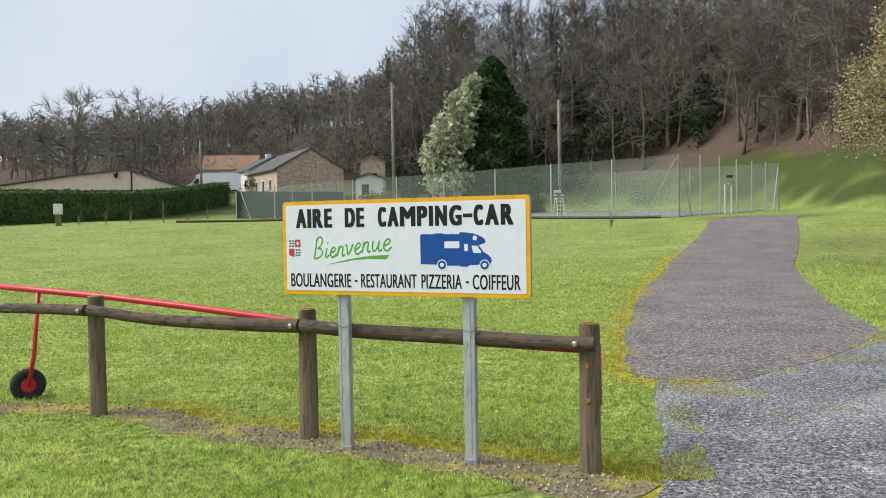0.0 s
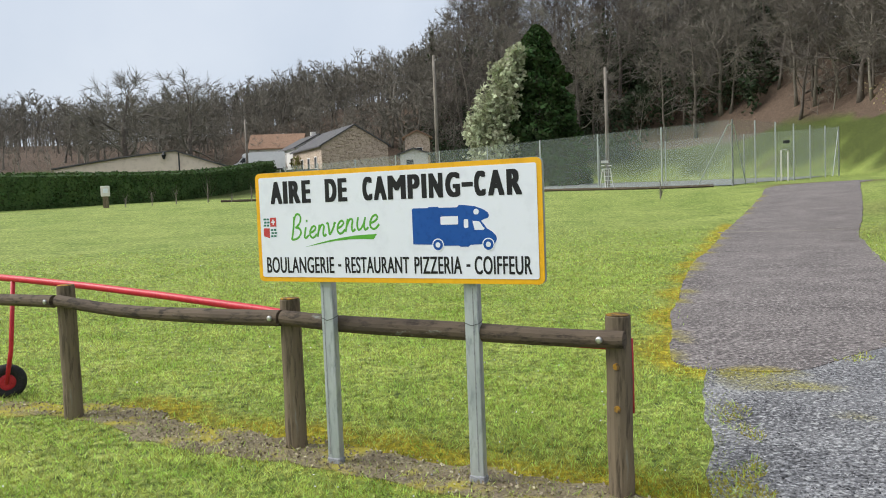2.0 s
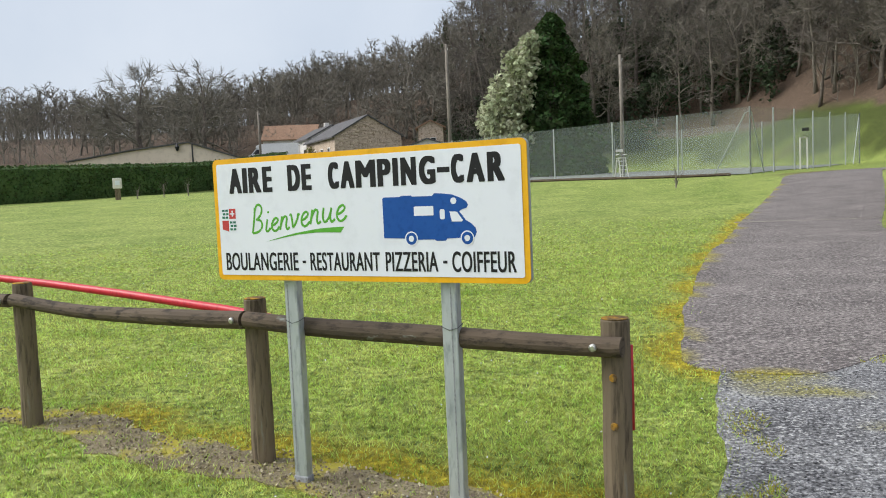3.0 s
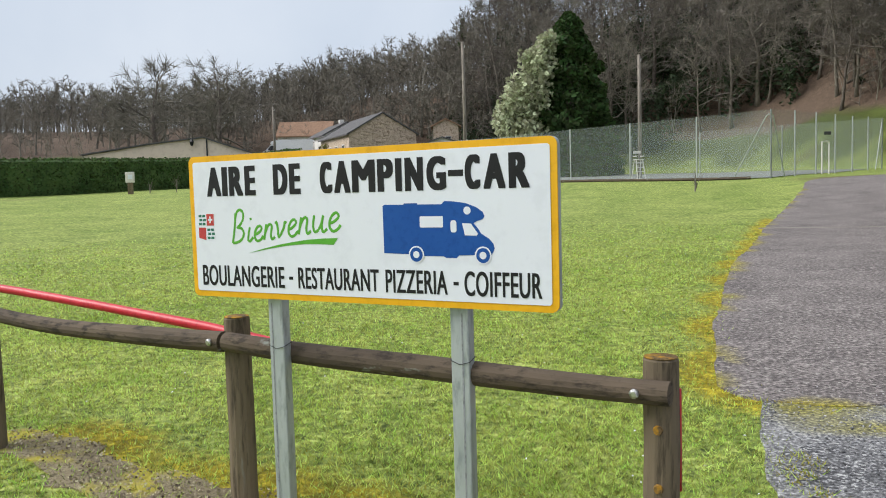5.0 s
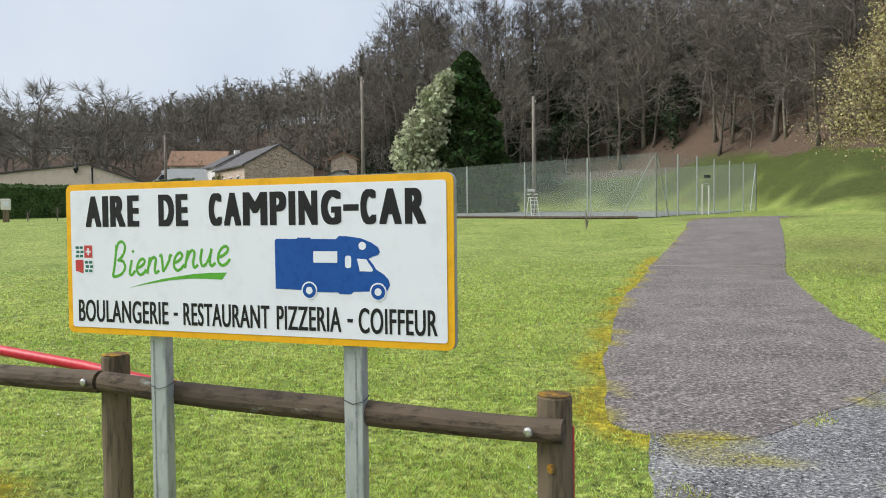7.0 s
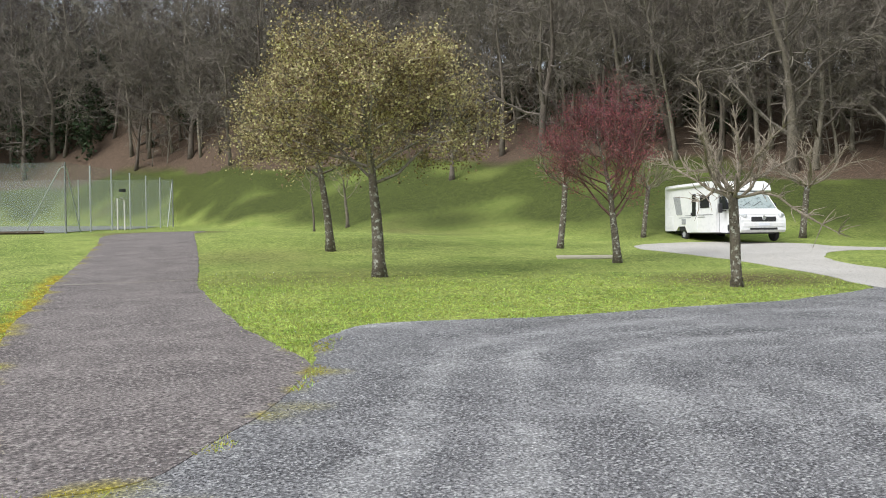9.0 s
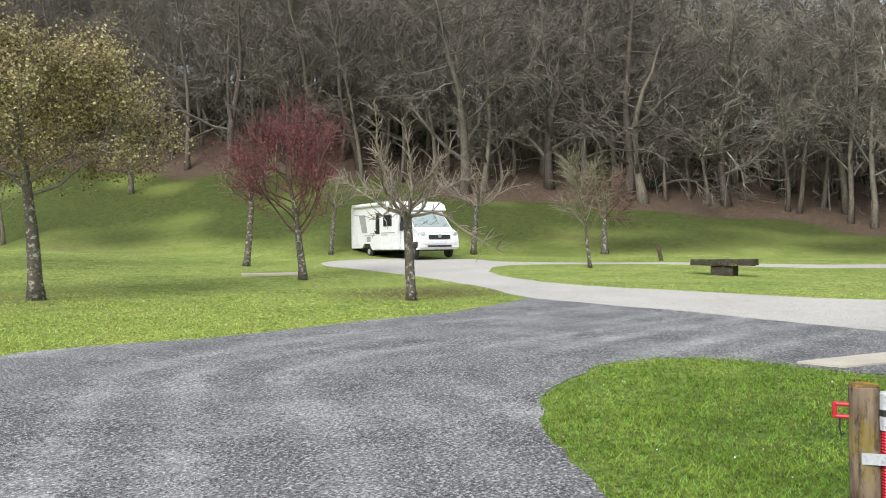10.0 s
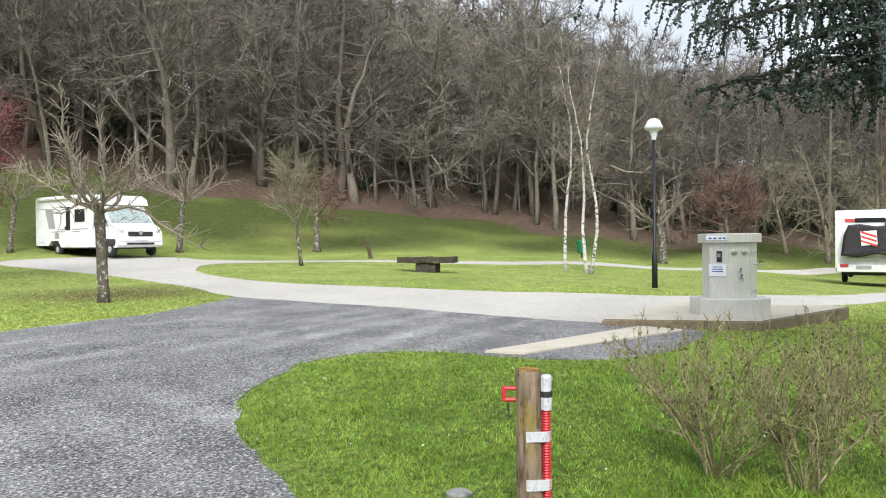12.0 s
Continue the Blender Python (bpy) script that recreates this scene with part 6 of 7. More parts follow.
# long barn
bx, by = around(-24.3, 96.0)
barn = thing("barn", pose(bx, by, ground_z(bx, by) - 1.9, 0, 0, 14), "long low barn with beige rendered walls", "barn")
barn.scale = (1.2, 1.2, 1.2)
PROFILE = [(-11, 3.5), (-5, 4.4), (0, 4.95), (2.4, 4.1), (4.8, 3.3)]
part("wall", fix_normals(Build().prism([(-11, -1), (4.8, -1)] + PROFILE[::-1], 0, 0.3)), M_RENDER, barn)
part("side_wall", Build().box((-10.85, 7, 1.2), (0.3, 13.4, 4.4)), M_RENDER, barn)
part("side_wall", Build().box((4.65, 7, 1.1), (0.3, 13.4, 4.2)), M_RENDER, barn)
part("back_wall", Build().box((-3.1, 13.85, 1.1), (15.8, 0.3, 4.2)), M_RENDER, barn)
part("roof", fix_normals(Build().prism([(x * 1.02, z + 0.13) for x, z in PROFILE] + [(x * 1.02, z + 0.01) for x, z in PROFILE[::-1]], -0.25, 14.2)), M_SLATE, barn)
part("downpipe", Build().tube([(0.35, -0.08, 0), (0.35, -0.08, 4.8)], [0.07, 0.07], 8), M_DARKTRIM, barn, "dark downpipe")
wl_ = part("wall_lamp", Build().tube([(-1.0, -0.3, 4.2), (-1.0, -0.3, 4.6), (-1.0, -0.3, 4.9)], [0.10, 0.24, 0.04], 6), M_LAMPBLACK, barn, "black wall lantern")

# ---- motorhomes ----
def motorhome(m, label, rear_view=False):
    """A low-profile coachbuilt motorhome, 7 m long; the nose points along local +x, local -y is the door side, seen by the walker."""
    v = thing("motorhome", m, label, "motorhome")
    W = 2.3
    side = [(-4.75, 0.62), (-4.75, 2.62), (-4.62, 2.78), (-0.45, 2.78), (0.55, 2.72), (0.95, 2.55), (1.08, 2.28), (0.60, 2.12), (0.42, 1.25), (0.42, 0.42), (-2.35, 0.42), (-2.6, 0.72), (-3.25, 0.72), (-3.5, 0.50), (-4.6, 0.50)]
    b = fix_normals(Build().prism(side, -W / 2, W / 2))
    part("body", b, M_COACH, v)
    cab = [(0.40, 0.42), (0.40, 2.10), (0.70, 2.20), (1.02, 2.20), (1.72, 1.42), (2.20, 1.20), (2.32, 0.95), (2.34, 0.50), (2.22, 0.40), (1.98, 0.40), (1.90, 0.68), (1.62, 0.80), (1.32, 0.68), (1.22, 0.40)]
    cb = Build()
    n = len(cab)
    for yy, s in ((-W / 2 + 0.16, 0), (-W / 2 + 0.10, 1), (W / 2 - 0.10, 1), (W / 2 - 0.16, 0)):
        for x, z in cab:
            cb.v.append((x - (0.05 if not s and x > 1.5 else 0), yy * (0.90 if z > 1.5 else 1), z))
    for k in range(3):
        for i in range(n):
            j = (i + 1) % n
            cb.f.append((k * n + i, k * n + j, (k + 1) * n + j, (k + 1) * n + i))
    cb.f += [tuple(range(n)), tuple(3 * n + i for i in reversed(range(n)))]
    part("cab", fix_normals(cb), M_COACH, v)
    # windscreen and cab glass
    part("windscreen", fix_normals(Build().add([(1.075, -0.88, 2.16), (1.075, 0.88, 2.16), (1.70, 0.98, 1.47), (1.70, -0.98, 1.47), (1.055, -0.88, 2.14), (1.055, 0.88, 2.14), (1.68, 0.98, 1.45), (1.68, -0.98, 1.45)], [(0, 1, 2, 3), (4, 5, 6, 7), (0, 1, 5, 4), (1, 2, 6, 5), (2, 3, 7, 6), (3, 0, 4, 7)])), M_SCREEN, v)
    part("cab_window", fix_normals(Build().prism([(0.62, 1.42), (0.62, 2.02), (0.98, 2.02), (1.46, 1.46)], -W / 2 + 0.04, -W / 2 + 0.115)), M_DARKGLASS, v)
    part("cab_window", fix_normals(Build().prism([(0.62, 1.42), (0.62, 2.02), (0.98, 2.02), (1.46, 1.46)], W / 2 - 0.115, W / 2 - 0.04)), M_DARKGLASS, v)
    part("skylight", Build().box((0.66, 0, 2.58), (0.06, 1.0, 0.22), 0.02, Euler((0, radians(-38), 0)).to_matrix()), M_GREYTRIM, v)
    yS = -W / 2 - 0.008
    part("cab_door_line", Build().box((0.54, -W / 2 + 0.085, 1.2), (0.02, 0.02, 1.5)), M_GREYTRIM, v)
    door = part("entry_door", Build().box((-1.62, yS, 1.38), (0.62, 0.03, 1.86), 0.01), M_COACH, v, "white habitation door standing in the side wall")
    part("door_window", Build().box((-1.62, yS - 0.02, 1.72), (0.36, 0.03, 1.05), 0.01), M_DARKGLASS, door)
    part("door_handle", Build().box((-1.86, yS - 0.03, 1.30), (0.08, 0.04, 0.14), 0.01), M_DARKTRIM, door)
    win = part("side_window", Build().box((-0.62, yS, 1.84), (0.85, 0.03, 0.56), 0.03), M_DARKTRIM, v)
    part("pane", Build().box((-0.62, yS - 0.012, 1.84), (0.76, 0.02, 0.47), 0.02), M_DARKGLASS, win)
    part("side_decal", fix_normals(Build().prism([(-3.80, 2.20), (-3.10, 2.20), (-2.85, 1.28), (-3.45, 1.28)], yS - 0.004, yS + 0.01)), M_GREYTRIM, v, "grey slanted side graphic")
    for z in (1.14, 1.24):
        part("stripe", Build().box((-1.9 if z < 1.2 else -1.2, yS - 0.002, z), (2.6, 0.006, 0.035)), M_GREYTRIM, v)
    part("vent", Build().box((-2.7, yS, 0.95), (0.42, 0.02, 0.26), 0.01), M_GREYTRIM, v)
    part("locker_flap", Build().box((-4.2, yS, 0.95), (0.7, 0.02, 0.6), 0.02), M_COACH, v)
    part("awning", Build().tube([(-4.3, yS - 0.05, 2.66), (-0.7, yS - 0.05, 2.66)], [0.07, 0.07], 8), M_COACH, v, "rolled white awning case")
    part("skirt", Build().box((-1.2, -W / 2 + 0.05, 0.46), (2.2, 0.04, 0.14), 0.01), M_GREYTRIM, v)
    # nose
    part("bonnet", fix_normals(Build().add([(1.70, -1.0, 1.44), (1.70, 1.0, 1.44), (2.22, 0.9, 1.20), (2.22, -0.9, 1.20), (1.70, -1.0, 1.40), (1.70, 1.0, 1.40), (2.22, 0.9, 1.16), (2.22, -0.9, 1.16)], [(0, 1, 2, 3), (4, 5, 6, 7), (0, 1, 5, 4), (1, 2, 6, 5), (2, 3, 7, 6), (3, 0, 4, 7)])), M_COACH, v)
    part("grille", Build().box((2.33, 0, 0.98), (0.06, 1.15, 0.20), 0.02), M_DARKTRIM, v, "black grille")
    part("badge", Build().tube([(2.36, 0, 1.03), (2.37, 0, 1.03)], [0.10, 0.09], 14), M_CHROME, v)
    part("lower_grille", Build().box((2.335, 0, 0.56), (0.05, 1.3, 0.09), 0.02), M_DARKTRIM, v)
    part("bumper", Build().box((2.31, 0, 0.74), (0.10, 1.95, 0.22), 0.04), M_COACH, v)
    part("number_plate", Build().box((2.37, 0, 0.75), (0.02, 0.52, 0.11), 0.004), M_WHITE, v)
    for s in (-1, 1):
        part("headlight", Build().box((2.18, s * 0.88, 1.13), (0.24, 0.30, 0.16), 0.04, Euler((0, 0, radians(s * 28))).to_matrix()), M_HEADLAMP, v)
        mir = part("mirror", Build().box((1.05, s * 1.30, 1.50), (0.14, 0.16, 0.42), 0.04), M_DARKTRIM, v)
        part("mirror_arm", Build().box((1.05, s * 1.14, 1.38), (0.06, 0.24, 0.06), 0.01), M_DARKTRIM, mir)
        part("wiper", Build().tube([(1.62, s * 0.25 - 0.3, 1.56), (1.44, s * 0.25 + 0.15, 1.77)], [0.012, 0.012], 5), M_DARKTRIM, v)
    # rear wall
    part("rear_window", Build().box((-4.765, 0.0, 2.40), (0.03, 1.0, 0.16), 0.01), M_DARKGLASS, v)
    part("rear_bumper", Build().box((-4.80, 0, 0.62), (0.14, 2.2, 0.28), 0.04), M_COACH, v)
    part("rear_plate", Build().box((-4.885, 0.2, 0.66), (0.02, 0.5, 0.13), 0.004), M_GREYTRIM, v)
    for s in (-1, 1):
        part("tail_light", Build().box((-4.88, s * 0.85, 0.72), (0.03, 0.28, 0.12), 0.02), M_CRESTRED, v)
    # wheels
    for x in (-2.92, 1.62):
        for s in (-1, 1):
            w = part("wheel", Build().tube([(0, -0.09, 0), (0, 0.09, 0)], [0.2, 0.2], 16), M_DARKTRIM, v)
            w.location = (x, s * (W / 2 - 0.22), 0.335)
            torus_part("tyre", 0.245, 0.092, M_RUBBER, w, 20, 8, 1.15)
            part("rim", Build().tube([(0, s * 0.10, 0), (0, s * 0.115, 0)], [0.155, 0.10], 12), M_GREYTRIM, w, "grey wheel rim")
            part("wheel_arch", Build().box((x, s * (W / 2 - 0.30), 0.62), (0.78, 0.5, 0.30), 0.08), M_DARKTRIM, v)
    part("underbody", Build().box((-1.2, 0, 0.42), (6.2, 1.7, 0.16), 0.03), M_DARKTRIM, v)
    return v


hd = math.degrees(math.atan2(-3.63, -2.11))
vx, vy = 34.87, 22.04
motorhome(pose(vx, vy, ground_z(vx, vy) + 0.02, 0, 0, hd), "white low-profile motorhome parked by the pale track")
fx, fy = around(-19.1, 113)
motorhome(pose(fx, fy, 6.3, 0, 0, 190), "white motorhome parked far off beside a village house")
h2 = Vector((math.cos(radians(-22)), math.sin(radians(-22)), 0))
rx_, ry_ = around(110.35, 33.4)
o2 = Vector((rx_, ry_, 0)) + h2 * 4.75
van2 = motorhome(pose(o2.x, o2.y, ground_z(rx_, ry_) + 0.05, 0, 0, -22), "white motorhome seen from behind with a covered bicycle rack")
cov = Build()
out = [(-0.95, 1.10), (-0.86, 1.85), (-0.70, 2.22), (-0.30, 2.26), (0.20, 2.16), (0.55, 2.20), (0.80, 1.98), (0.92, 1.35), (0.80, 1.08), (0.2, 1.15), (-0.4, 1.02)]
n = len(out)
for xx, s in ((-4.80, 0.97), (-5.05, 1.0), (-5.28, 0.88)):
    for u, z in out:
        cov.v.append((xx + 0.03 * math.sin(7 * u + 5 * z), -u * s, 1.6 + (z - 1.6) * s))
for k in range(2):
    for i in range(n):
        cov.f.append((k * n + i, k * n + (i + 1) % n, (k + 1) * n + (i + 1) % n, (k + 1) * n + i))
cov.f += [tuple(range(n)), tuple(2 * n + i for i in reversed(range(n)))]
cover = part("bike_cover", fix_normals(cov), M_COVER, van2, "black cloth cover over the bicycles")
plate = part("warning_board", Build().box((-5.31, 0.02, 1.74), (0.02, 0.52, 0.52), 0.004, Euler((radians(-4), 0, 0)).to_matrix()), M_WHITE, cover, "white board with red diagonal stripes")
for k in (-1, 0, 1):
    part("stripe", fix_normals(Build().add([(-5.322, 0.02 - 0.25, 1.74 + 0.16 * k - 0.16), (-5.322, 0.02 + 0.25, 1.74 + 0.16 * k + 0.02), (-5.322, 0.02 + 0.25, 1.74 + 0.16 * k + 0.10), (-5.322, 0.02 - 0.25, 1.74 + 0.16 * k - 0.08), (-5.318, 0.02 - 0.25, 1.74 + 0.16 * k - 0.16), (-5.318, 0.02 + 0.25, 1.74 + 0.16 * k + 0.02), (-5.318, 0.02 + 0.25, 1.74 + 0.16 * k + 0.10), (-5.318, 0.02 - 0.25, 1.74 + 0.16 * k - 0.08)], [(0, 1, 2, 3), (4, 5, 6, 7), (0, 1, 5, 4), (1, 2, 6, 5), (2, 3, 7, 6), (3, 0, 4, 7)])), M_REDWHITE, cover)
part("rack_rail", Build().tube([(-5.0, -0.8, 1.02), (-5.0, 0.8, 1.02)], [0.025, 0.025], 8), M_CHROME, van2)
part("rear_badge", Build().box((-4.77, 0.55, 2.40), (0.01, 0.55, 0.12), 0.003), M_REDWHITE, van2, "small red name plate")
torus_part("rear_emblem", 0.26, 0.02, M_DARKTRIM, van2).matrix_basis = pose(-4.77, -0.75, 2.30, 0, 0, 90)

tagged(part("ground_cap", Build().tube([(5.78, 2.93, -0.02), (5.78, 2.93, 0.03), (5.78, 2.93, 0.04)], [0.075, 0.075, 0.055], 16), M_SHINGLE), "small green plastic cap set in the lawn", "cap")

# ---- service point ----
slab_pts = [(14.6, 1.6), (14.3, -0.8), (17.1, -3.1), (18.4, -0.2)]
b = Build()
b.v = [(x, y, -0.1) for x, y in slab_pts] + [(x, y, 0.145) for x, y in slab_pts]
b.f = [(0, 1, 2, 3), (7, 6, 5, 4)] + [(i, (i + 1) % 4, 4 + (i + 1) % 4, 4 + i) for i in range(4)]
fix_normals(b)
bm = bmesh.new()
tmp = bpy.data.meshes.new("tmp")
tmp.from_pydata(b.v, [], b.f)
bm.from_mesh(tmp)
bmesh.ops.bevel(bm, geom=bm.edges[:], offset=0.02, segments=2, affect="EDGES")
sl = bpy.data.meshes.new("concrete_slab")
bm.to_mesh(sl)
bm.free()
bpy.data.meshes.remove(tmp)
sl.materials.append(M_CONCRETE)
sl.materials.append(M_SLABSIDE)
# upright faces take the colour with shade painted in, the top stays pale
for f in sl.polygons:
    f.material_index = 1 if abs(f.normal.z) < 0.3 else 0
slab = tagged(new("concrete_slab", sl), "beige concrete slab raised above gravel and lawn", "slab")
b = Build()
strip = [(11.3, 3.25), (11.15, 2.75), (14.15, 0.35), (14.5, 1.0)]
b.v = [(x, y, -0.05) for x, y in strip] + [(x, y, ground_z(x, y) + 0.035) for x, y in strip]
b.f = [(0, 1, 2, 3), (7, 6, 5, 4)] + [(i, (i + 1) % 4, 4 + (i + 1) % 4, 4 + i) for i in range(4)]
tagged(part("concrete_strip", fix_normals(b), M_CONCRETE), "flat pale concrete strip let into the gravel", "strip")
PX, PY = 15.65, -0.64
face = math.degrees(math.atan2(2.4 - PY, 1.3 - PX))
pyl = thing("service_point", pose(PX, PY, 0.145, 0, 0, face), "stainless octagonal motorhome water and waste service point", "service point")


def octo(r0, r1, z0, z1, bev=0.012):
    v, f = [], []
    for r, z in ((r0, z0), (r1, z1 - bev), (r1 - bev, z1)):
        v += [(r * math.cos(radians(45 * k)), r * math.sin(radians(45 * k)), z) for k in range(8)]
    for i in range(2):
        f += [(i * 8 + k, i * 8 + (k + 1) % 8, i * 8 + 8 + (k + 1) % 8, i * 8 + 8 + k) for k in range(8)]
    f += [tuple(reversed(range(8))), tuple(range(16, 24))]
    return Build().add(v, f)


part("plinth", octo(0.66, 0.66, 0, 0.31), M_INOX, pyl, "pale octagonal plinth")
body = part("body", octo(0.445, 0.445, 0.31, 1.32), M_INOX, pyl)
cap = part("cap", octo(0.52, 0.52, 1.325, 1.49), M_INOX, pyl, "overhanging octagonal cap")


def on_face(k, u, z, w, h, mat, name, parent, depth=0.02, R=0.445, label=""):
    """A plate on one face of the column."""
    a = radians(45 * k + 22.5)
    ap = R * math.cos(radians(22.5))
    c = Vector((math.cos(a), math.sin(a), 0)) * (ap + depth * 0.4) + Vector((-math.sin(a), math.cos(a), 0)) * u
    return part(name, Build().box((c.x, c.y, z), (depth, w, h), min(depth, w, h) * 0.2, Euler((0, 0, a)).to_matrix()), mat, parent, label)


pyl.scale = (1, 1, 0.93)
on_face(7, 0.0, 1.07, 0.09, 0.20, M_DARKTRIM, "coin_slot", body, label="dark coin slot plate")
on_face(7, 0.0, 1.09, 0.05, 0.07, M_CHROME, "slot_button", body, 0.035)
on_face(7, -0.03, 0.82, 0.30, 0.22, M_WHITE, "notice", body, label="white notice with blue lines")
for dz in (0.06, 0.02, -0.02):
    on_face(7, -0.03, 0.82 + dz, 0.22 - abs(dz), 0.014, M_BLUE, "notice_line", body, 0.024)
on_face(7, -0.02, 1.405, 0.36, 0.07, M_WHITE, "cap_label", cap, R=0.52, label="pale strip with faint blue writing")
for u in (-0.12, -0.04, 0.05, 0.12):
    on_face(7, u, 1.405, 0.05, 0.025, M_BLUE, "writing_bar", cap, 0.024, R=0.52)


def tap(k, u, z, reach):
    a = radians(45 * k + 22.5)
    nrm, tan = Vector((math.cos(a), math.sin(a), 0)), Vector((-math.sin(a), math.cos(a), 0))
    c = nrm * (0.445 * math.cos(radians(22.5))) + tan * u + Vector((0, 0, z))
    t = part("tap", Build().tube([c, c + nrm * reach, c + nrm * reach + Vector((0, 0, -0.05))], [0.016, 0.016, 0.014], 8), M_CHROME, body, "chrome tap")
    part("tap_handle", Build().tube([c + nrm * reach * 0.5 + Vector((0, 0, 0.01)), c + nrm * reach * 0.5 + Vector((0, 0, 0.05)), c + nrm * reach * 0.9 + Vector((0, 0, 0.055))], [0.01, 0.01, 0.012], 6), M_DARKTRIM, t)


tap(0, 0.0, 0.80, 0.10)
tap(0, 0.02, 0.68, 0.09)
tap(1, 0.05, 0.92, 0.16)
for u in (-0.09, 0.09):
    a = radians(22.5)
    nrm, tan = Vector((math.cos(a), math.sin(a), 0)), Vector((-math.sin(a), math.cos(a), 0))
    c = nrm * 0.411 + tan * u + Vector((0, 0, 1.15))
    part("dial", Build().tube([c, c + nrm * 0.03, c + nrm * 0.04], [0.055, 0.05, 0.02], 14), M_CHROME, body, "round chrome button")
for z, kk in ((1.13, 1), (0.42, 1)):
    for u in (-0.10, 0.0, 0.10):
        on_face(kk, u, z, 0.05, 0.07, M_HEADLAMP, "vent_slot", body)

lamp = thing("street_lamp", on_ground(24.86, -0.53, 0, -0.24), "slim black lamp post with a pale hat-shaped head", "street lamp")
part("pole", Build().tube([(0, 0, 0.0), (0, 0, 1.2), (0, 0, 1.25), (0, 0, 4.58)], [0.085, 0.080, 0.055, 0.042], 12), M_LAMPBLACK, lamp, smooth=True)
part("collar", Build().tube([(0, 0, 4.50), (0, 0, 4.62), (0, 0, 4.70)], [0.055, 0.085, 0.11], 14), M_LAMPWHITE, lamp)
part("shade", Build().tube([(0, 0, 4.74), (0, 0, 4.82), (0, 0, 4.86), (0, 0, 5.06), (0, 0, 5.10)], [0.12, 0.25, 0.265, 0.165, 0.10], 20), M_LAMPWHITE, lamp, "pale grey domed lamp shade")
part("diffuser", Build().tube([(0, 0, 4.69), (0, 0, 4.76)], [0.115, 0.13], 16), M_HEADLAMP, lamp)

bench = thing("stone_bench", on_ground(30.07, 6.9, -9), "rough dark stone slab bench on a block pedestal", "bench")
rb = random.Random(31)


def rough_block(c, s, cuts, amp, seed):
    bm = bmesh.new()
    bmesh.ops.create_cube(bm, size=1)
    bmesh.ops.subdivide_edges(bm, edges=bm.edges[:], cuts=cuts, use_grid_fill=True)
    for q in bm.verts:
        p = Vector((q.co.x * s[0], q.co.y * s[1], q.co.z * s[2])) + Vector(c)
        q.co = p + noise.noise_vector(p * 3.1 + Vector((seed, 0, 0))) * amp
    bm.verts.index_update()
    out = Build().add([q.co for q in bm.verts], [[q.index for q in f.verts] for f in bm.faces])
    bm.free()
    return out


M_DARKSTONE = material("mossy dark stone", (0.042, 0.036, 0.028), (0.085, 0.074, 0.058), scale=5, fine=22, rough=0.95, bump=0.02, c=(0.13, 0.14, 0.05), spots=0.3, spot_scale=4)
part("seat_slab", rough_block((0, 0, 0.45), (0.65, 2.15, 0.20), 5, 0.05, 1), M_DARKSTONE, bench)
part("pedestal", rough_block((0, 0.0, 0.16), (0.55, 0.75, 0.42), 4, 0.05, 2), M_DARKSTONE, bench)
st = thing("leaning_stake", on_ground(37.63, 10.74), "short dark leaning wooden stake in the grass", "stake")
part("stake_body", Build().tube([(0, 0, -0.1), (0.02, 0.10, 0.35), (0.03, 0.20, 0.72), (0.03, 0.22, 0.76)], [0.10, 0.09, 0.12, 0.06], 8), M_RAILWOOD, st)
bn = thing("litter_bin", on_ground(43.6, 0.84), "small green litter bin on a post beyond birches", "litter bin")
part("post", Build().tube([(0.25, 0, -0.1), (0.25, 0, 1.0)], [0.03, 0.03], 8), M_LAMPBLACK, bn)
part("body", Build().tube([(0, 0, 0.25), (0, 0, 0.30), (0, 0, 0.78), (0, 0, 0.86)], [0.20, 0.24, 0.28, 0.20], 12), M_BIN, bn)
part("hood", Build().tube([(0, 0, 0.80), (0, 0, 0.90), (0, 0, 0.96)], [0.29, 0.29, 0.12], 12), M_BIN, bn)
dx_, dy_ = 23.2, 21.1
tagged(part("drain_cover", Build().box((dx_, dy_, ground_z(dx_, dy_) + 0.03), (2.1, 1.0, 0.10), 0.02, Euler((0, 0, radians(-45))).to_matrix()), M_CONCRETE), "flat pale concrete cover set in the lawn", "cover")


# ---- grass, stones, chips ----
def near_edge(poly):
    d = np.full(N, 1e9)
    sel = r < 17
    d[sel] = edge_distance(poly, gx_[sel], gy_[sel])
    return d


def loose(name, verts, faces, mat, label, category):
    me = bpy.data.meshes.new(name)
    me.vertices.add(len(verts))
    me.vertices.foreach_set("co", verts.astype(np.float32).ravel())
    me.loops.add(faces.size)
    me.loops.foreach_set("vertex_index", faces.astype(np.int32).ravel())
    me.polygons.add(len(faces))
    me.polygons.foreach_set("loop_start", np.arange(0, faces.size, 3, dtype=np.int32))
    me.update(calc_edges=True)
    me.materials.append(mat)
    return tagged(new(name, me), label, category, kind="stuff")


gen = np.random.default_rng(5)
N = 800000
r = 2.2 + 22 * gen.random(N) ** 1.35
a = np.radians(gen.uniform(-62, 126, N))
gx_, gy_ = CX + r * np.sin(a), CY + r * np.cos(a)
soft = 0.10 * gen.standard_normal(N)
on_way = np.zeros(N, bool)
for poly in (gravel_poly, asphalt_poly, pale_poly):
    on_way |= inside(poly[::2], gx_ + soft, gy_ + soft * 0.7)
on_mulch = inside(mulch_poly[::2], gx_, gy_)
on_slab = inside(slab_pts, gx_, gy_) | inside(strip, gx_, gy_)
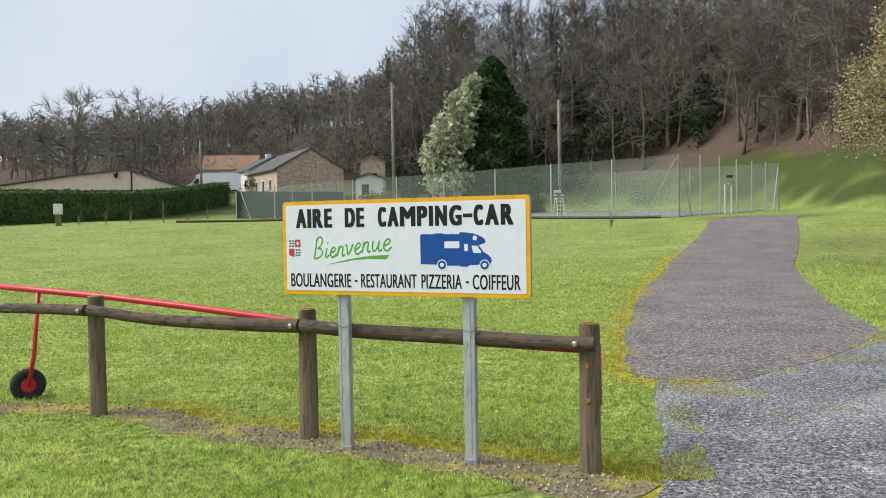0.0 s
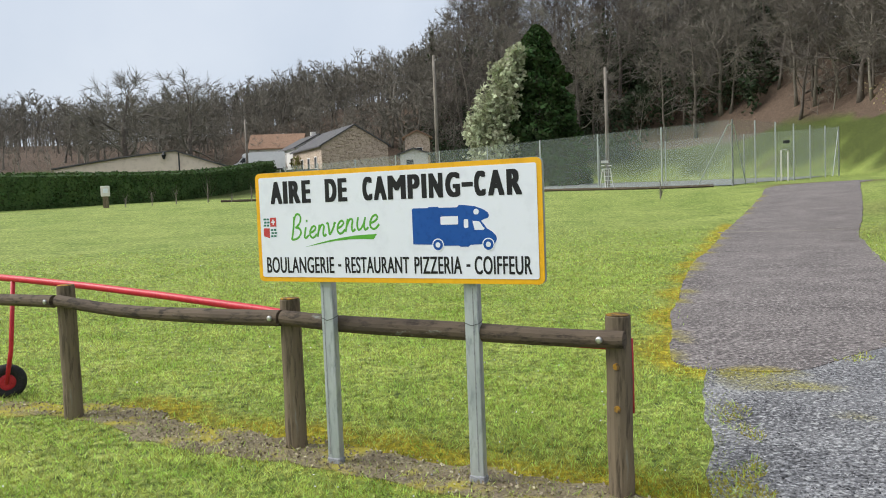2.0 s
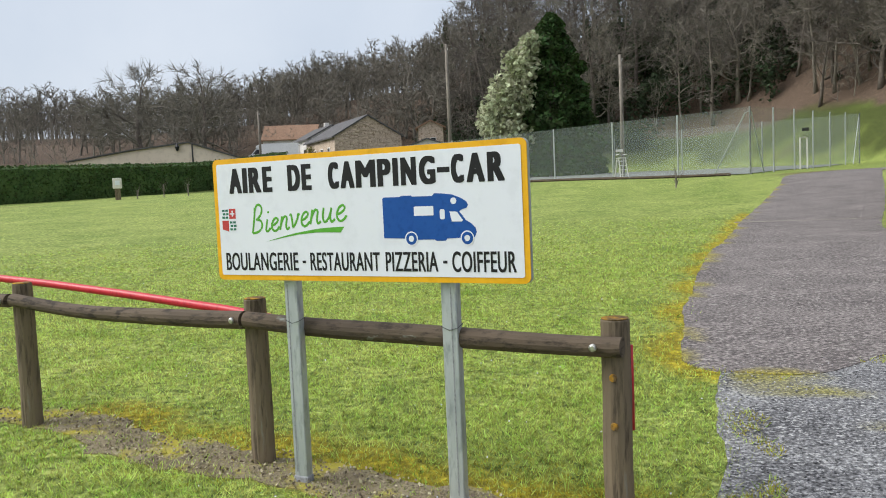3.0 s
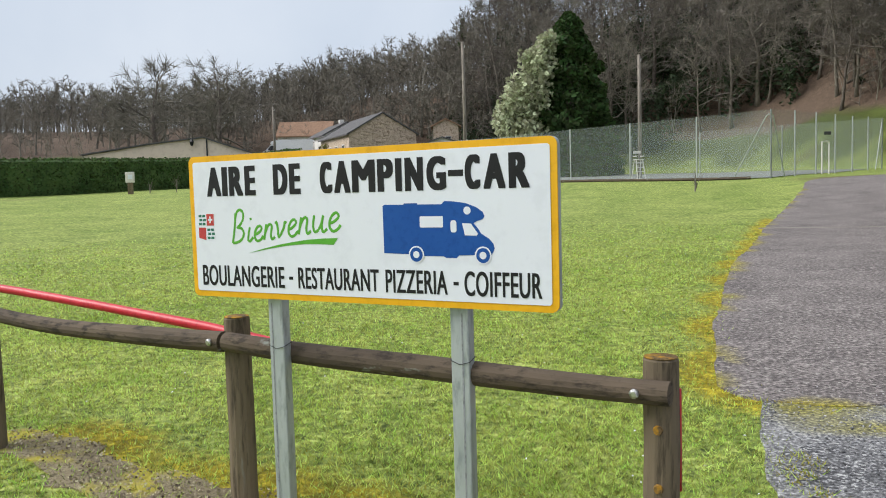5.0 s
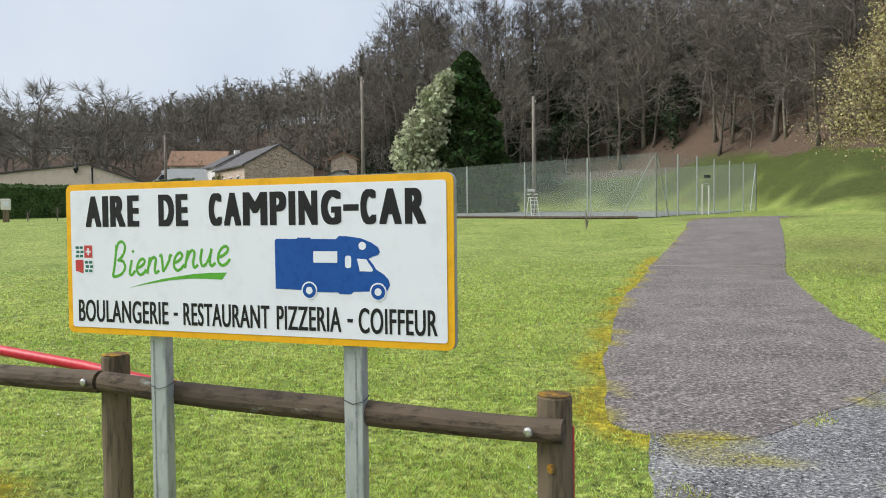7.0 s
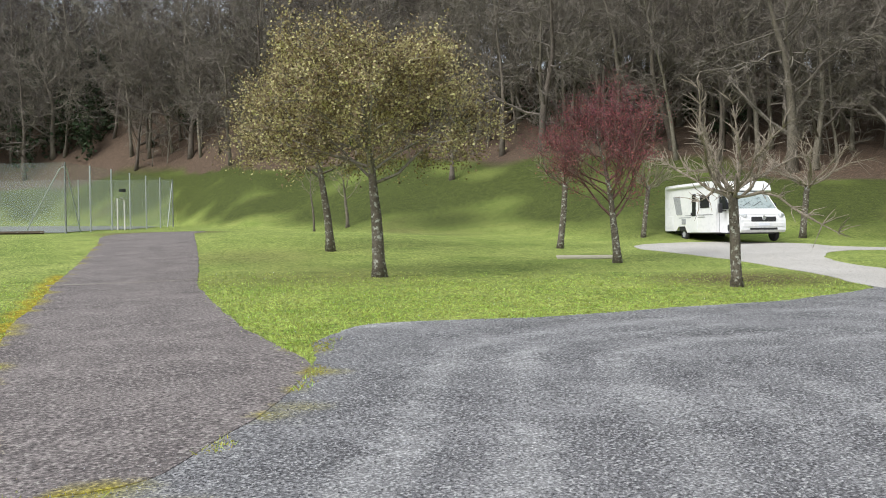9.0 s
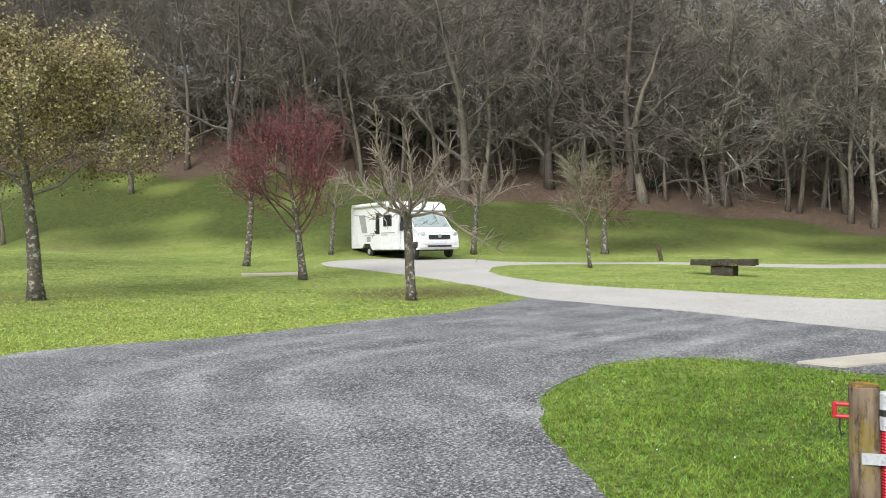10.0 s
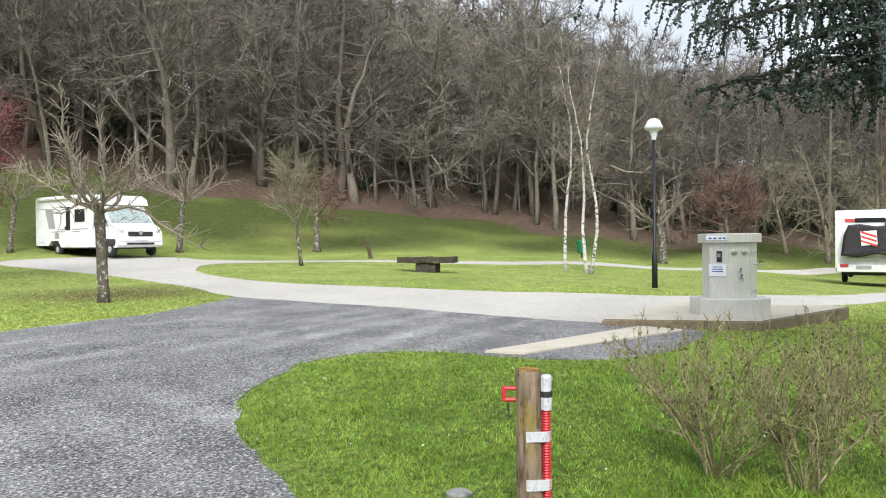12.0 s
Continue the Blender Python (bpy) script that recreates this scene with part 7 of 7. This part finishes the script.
left_edge = [p for p in asphalt_poly if p[0] < 2.3 + 0.30 * max(p[1] - 7, 0)]
tip = [p for p in gravel_poly if p[0] < 3.2 and p[1] > 4] + [p for p in gravel_poly if 4.0 < p[0] < 6.6 and p[1] > 8.5]
dm = np.minimum(near_edge(left_edge[::3]), near_edge([p for p in mulch_poly[::3] if p[1] > 5.3 - 0.55 * p[0] - 0.1]))
dt = near_edge(tip[::3])
patch = np.array([noise.noise((x * 1.1, y * 1.1, 2.0)) for x, y in zip(gx_, gy_)])
r_keep = gen.random(N) > np.clip((r - 11) / 13, 0, 1)
seam = (np.minimum(dm, dt) < 0.30) & ~inside(asphalt_poly[::2], gx_, gy_) & (patch > -0.02) & (gen.random(N) < 0.55)
keep = r_keep & ((~on_way & ~on_slab & (~on_mulch | (gen.random(N) < 0.30))) | (on_way & seam))
mossy = (gen.random(N) < np.clip(0.95 - dm / 0.8, 0, 0.85)) | (on_way & seam & (gen.random(N) < 0.7))
zz = near_ground_z(gx_, gy_) + np.where(on_way, 0.02, 0.0)


def blades(sel, name, mat, label, hmin, hmax):
    x, y, z, rr = gx_[sel], gy_[sel], zz[sel], r[sel]
    n = len(x)
    h = gen.uniform(hmin, hmax, n) * (1 + 0.5 * np.clip(patch[sel], -0.5, 0.8))
    w = 0.0022 + 0.00042 * rr
    t = gen.uniform(0, 6.28, n)
    lx, ly = gen.normal(0, 0.85, n) * h, gen.normal(0, 0.85, n) * h
    v = np.empty((n, 3, 3))
    v[:, 0] = np.stack([x - w * np.cos(t), y - w * np.sin(t), z - 0.004], 1)
    v[:, 1] = np.stack([x + w * np.cos(t), y + w * np.sin(t), z - 0.004], 1)
    v[:, 2] = np.stack([x + lx, y + ly, z + h], 1)
    return loose(name, v.reshape(-1, 3), np.arange(3 * n).reshape(-1, 3), mat, label, "grass")


isle = (np.hypot((gx_ - 8.5) / 1.35, gy_ - 0.5) < 5.3 + 1.2 * patch) & (gx_ > 4)
blades(keep & ~mossy & ~isle, "grass", M_BLADE, "short green lawn grass with clover", 0.018, 0.042)
blades(keep & ~mossy & isle, "lush_grass", M_BLADE_LUSH, "lush deep green lawn grass with clover", 0.02, 0.05)
blades(keep & mossy & (gen.random(N) < 0.8), "moss", M_BLADE_MOSS, "yellow moss along the lawn and lane edges", 0.006, 0.02)

M = 46000
r2 = 1.6 + 10.0 * gen.random(M) ** 1.2
a2 = np.radians(gen.uniform(-35, 128, M))
sx, sy = CX + r2 * np.sin(a2), CY + r2 * np.cos(a2)
ok = inside(gravel_poly, sx, sy) | (inside(mulch_poly, sx, sy) & (gen.random(M) < 0.08)) | (inside(asphalt_poly, sx, sy) & (gen.random(M) < 0.10))
sx, sy, r2 = sx[ok], sy[ok], r2[ok]
n = len(sx)
size = gen.uniform(0.004, 0.0105, n)
octv = np.array([(1, 0, 0), (0, 1, 0), (-1, 0, 0), (0, -1, 0), (0, 0, 0.7), (0, 0, -0.5)], float)
octf = np.array([(0, 1, 4), (1, 2, 4), (2, 3, 4), (3, 0, 4), (1, 0, 5), (2, 1, 5), (3, 2, 5), (0, 3, 5)])
vv = octv[None] * size[:, None, None] * gen.uniform(0.6, 1.35, (n, 6, 1))
ang = gen.uniform(0, 6.28, n)
c_, s_ = np.cos(ang)[:, None], np.sin(ang)[:, None]
vx_ = vv[:, :, 0] * c_ - vv[:, :, 1] * s_ + sx[:, None]
vy_ = vv[:, :, 0] * s_ + vv[:, :, 1] * c_ + sy[:, None]
base = near_ground_z(sx, sy)[:, None] + 0.013
vz_ = vv[:, :, 2] + base
loose("loose_gravel", np.stack([vx_, vy_, vz_], 2).reshape(-1, 3), (octf[None] + 6 * np.arange(n)[:, None, None]).reshape(-1, 3), M_STONES, "loose grey chippings lying on the drive", "gravel")
cb = Build()
rk = random.Random(15)
qx, qy = gen.uniform(-5.5, 1.25, 24000), gen.uniform(4.2, 7.4, 24000)
hit = inside(mulch_poly[::2], qx, qy)
for x, y in list(zip(qx[hit], qy[hit]))[:5200]:
    cb.leaf((x, y, ground_z(x, y) + 0.014 + rk.random() * 0.008), rk.uniform(0.010, 0.026), rk)
tagged(part("bark_chips", cb, M_CHIP), "loose brown bark chips under the fence", "mulch", kind="stuff")
db = Build()
for _ in range(1500):
    i = rk.randrange(N)
    if keep[i] and not mossy[i] and not on_way[i]:
        db.leaf((gx_[i], gy_[i], zz[i] + 0.03), 0.012 + 0.0006 * r[i], rk)
tagged(part("daisies", db, M_WHITE), "tiny white lawn daisies", "flowers", kind="stuff")
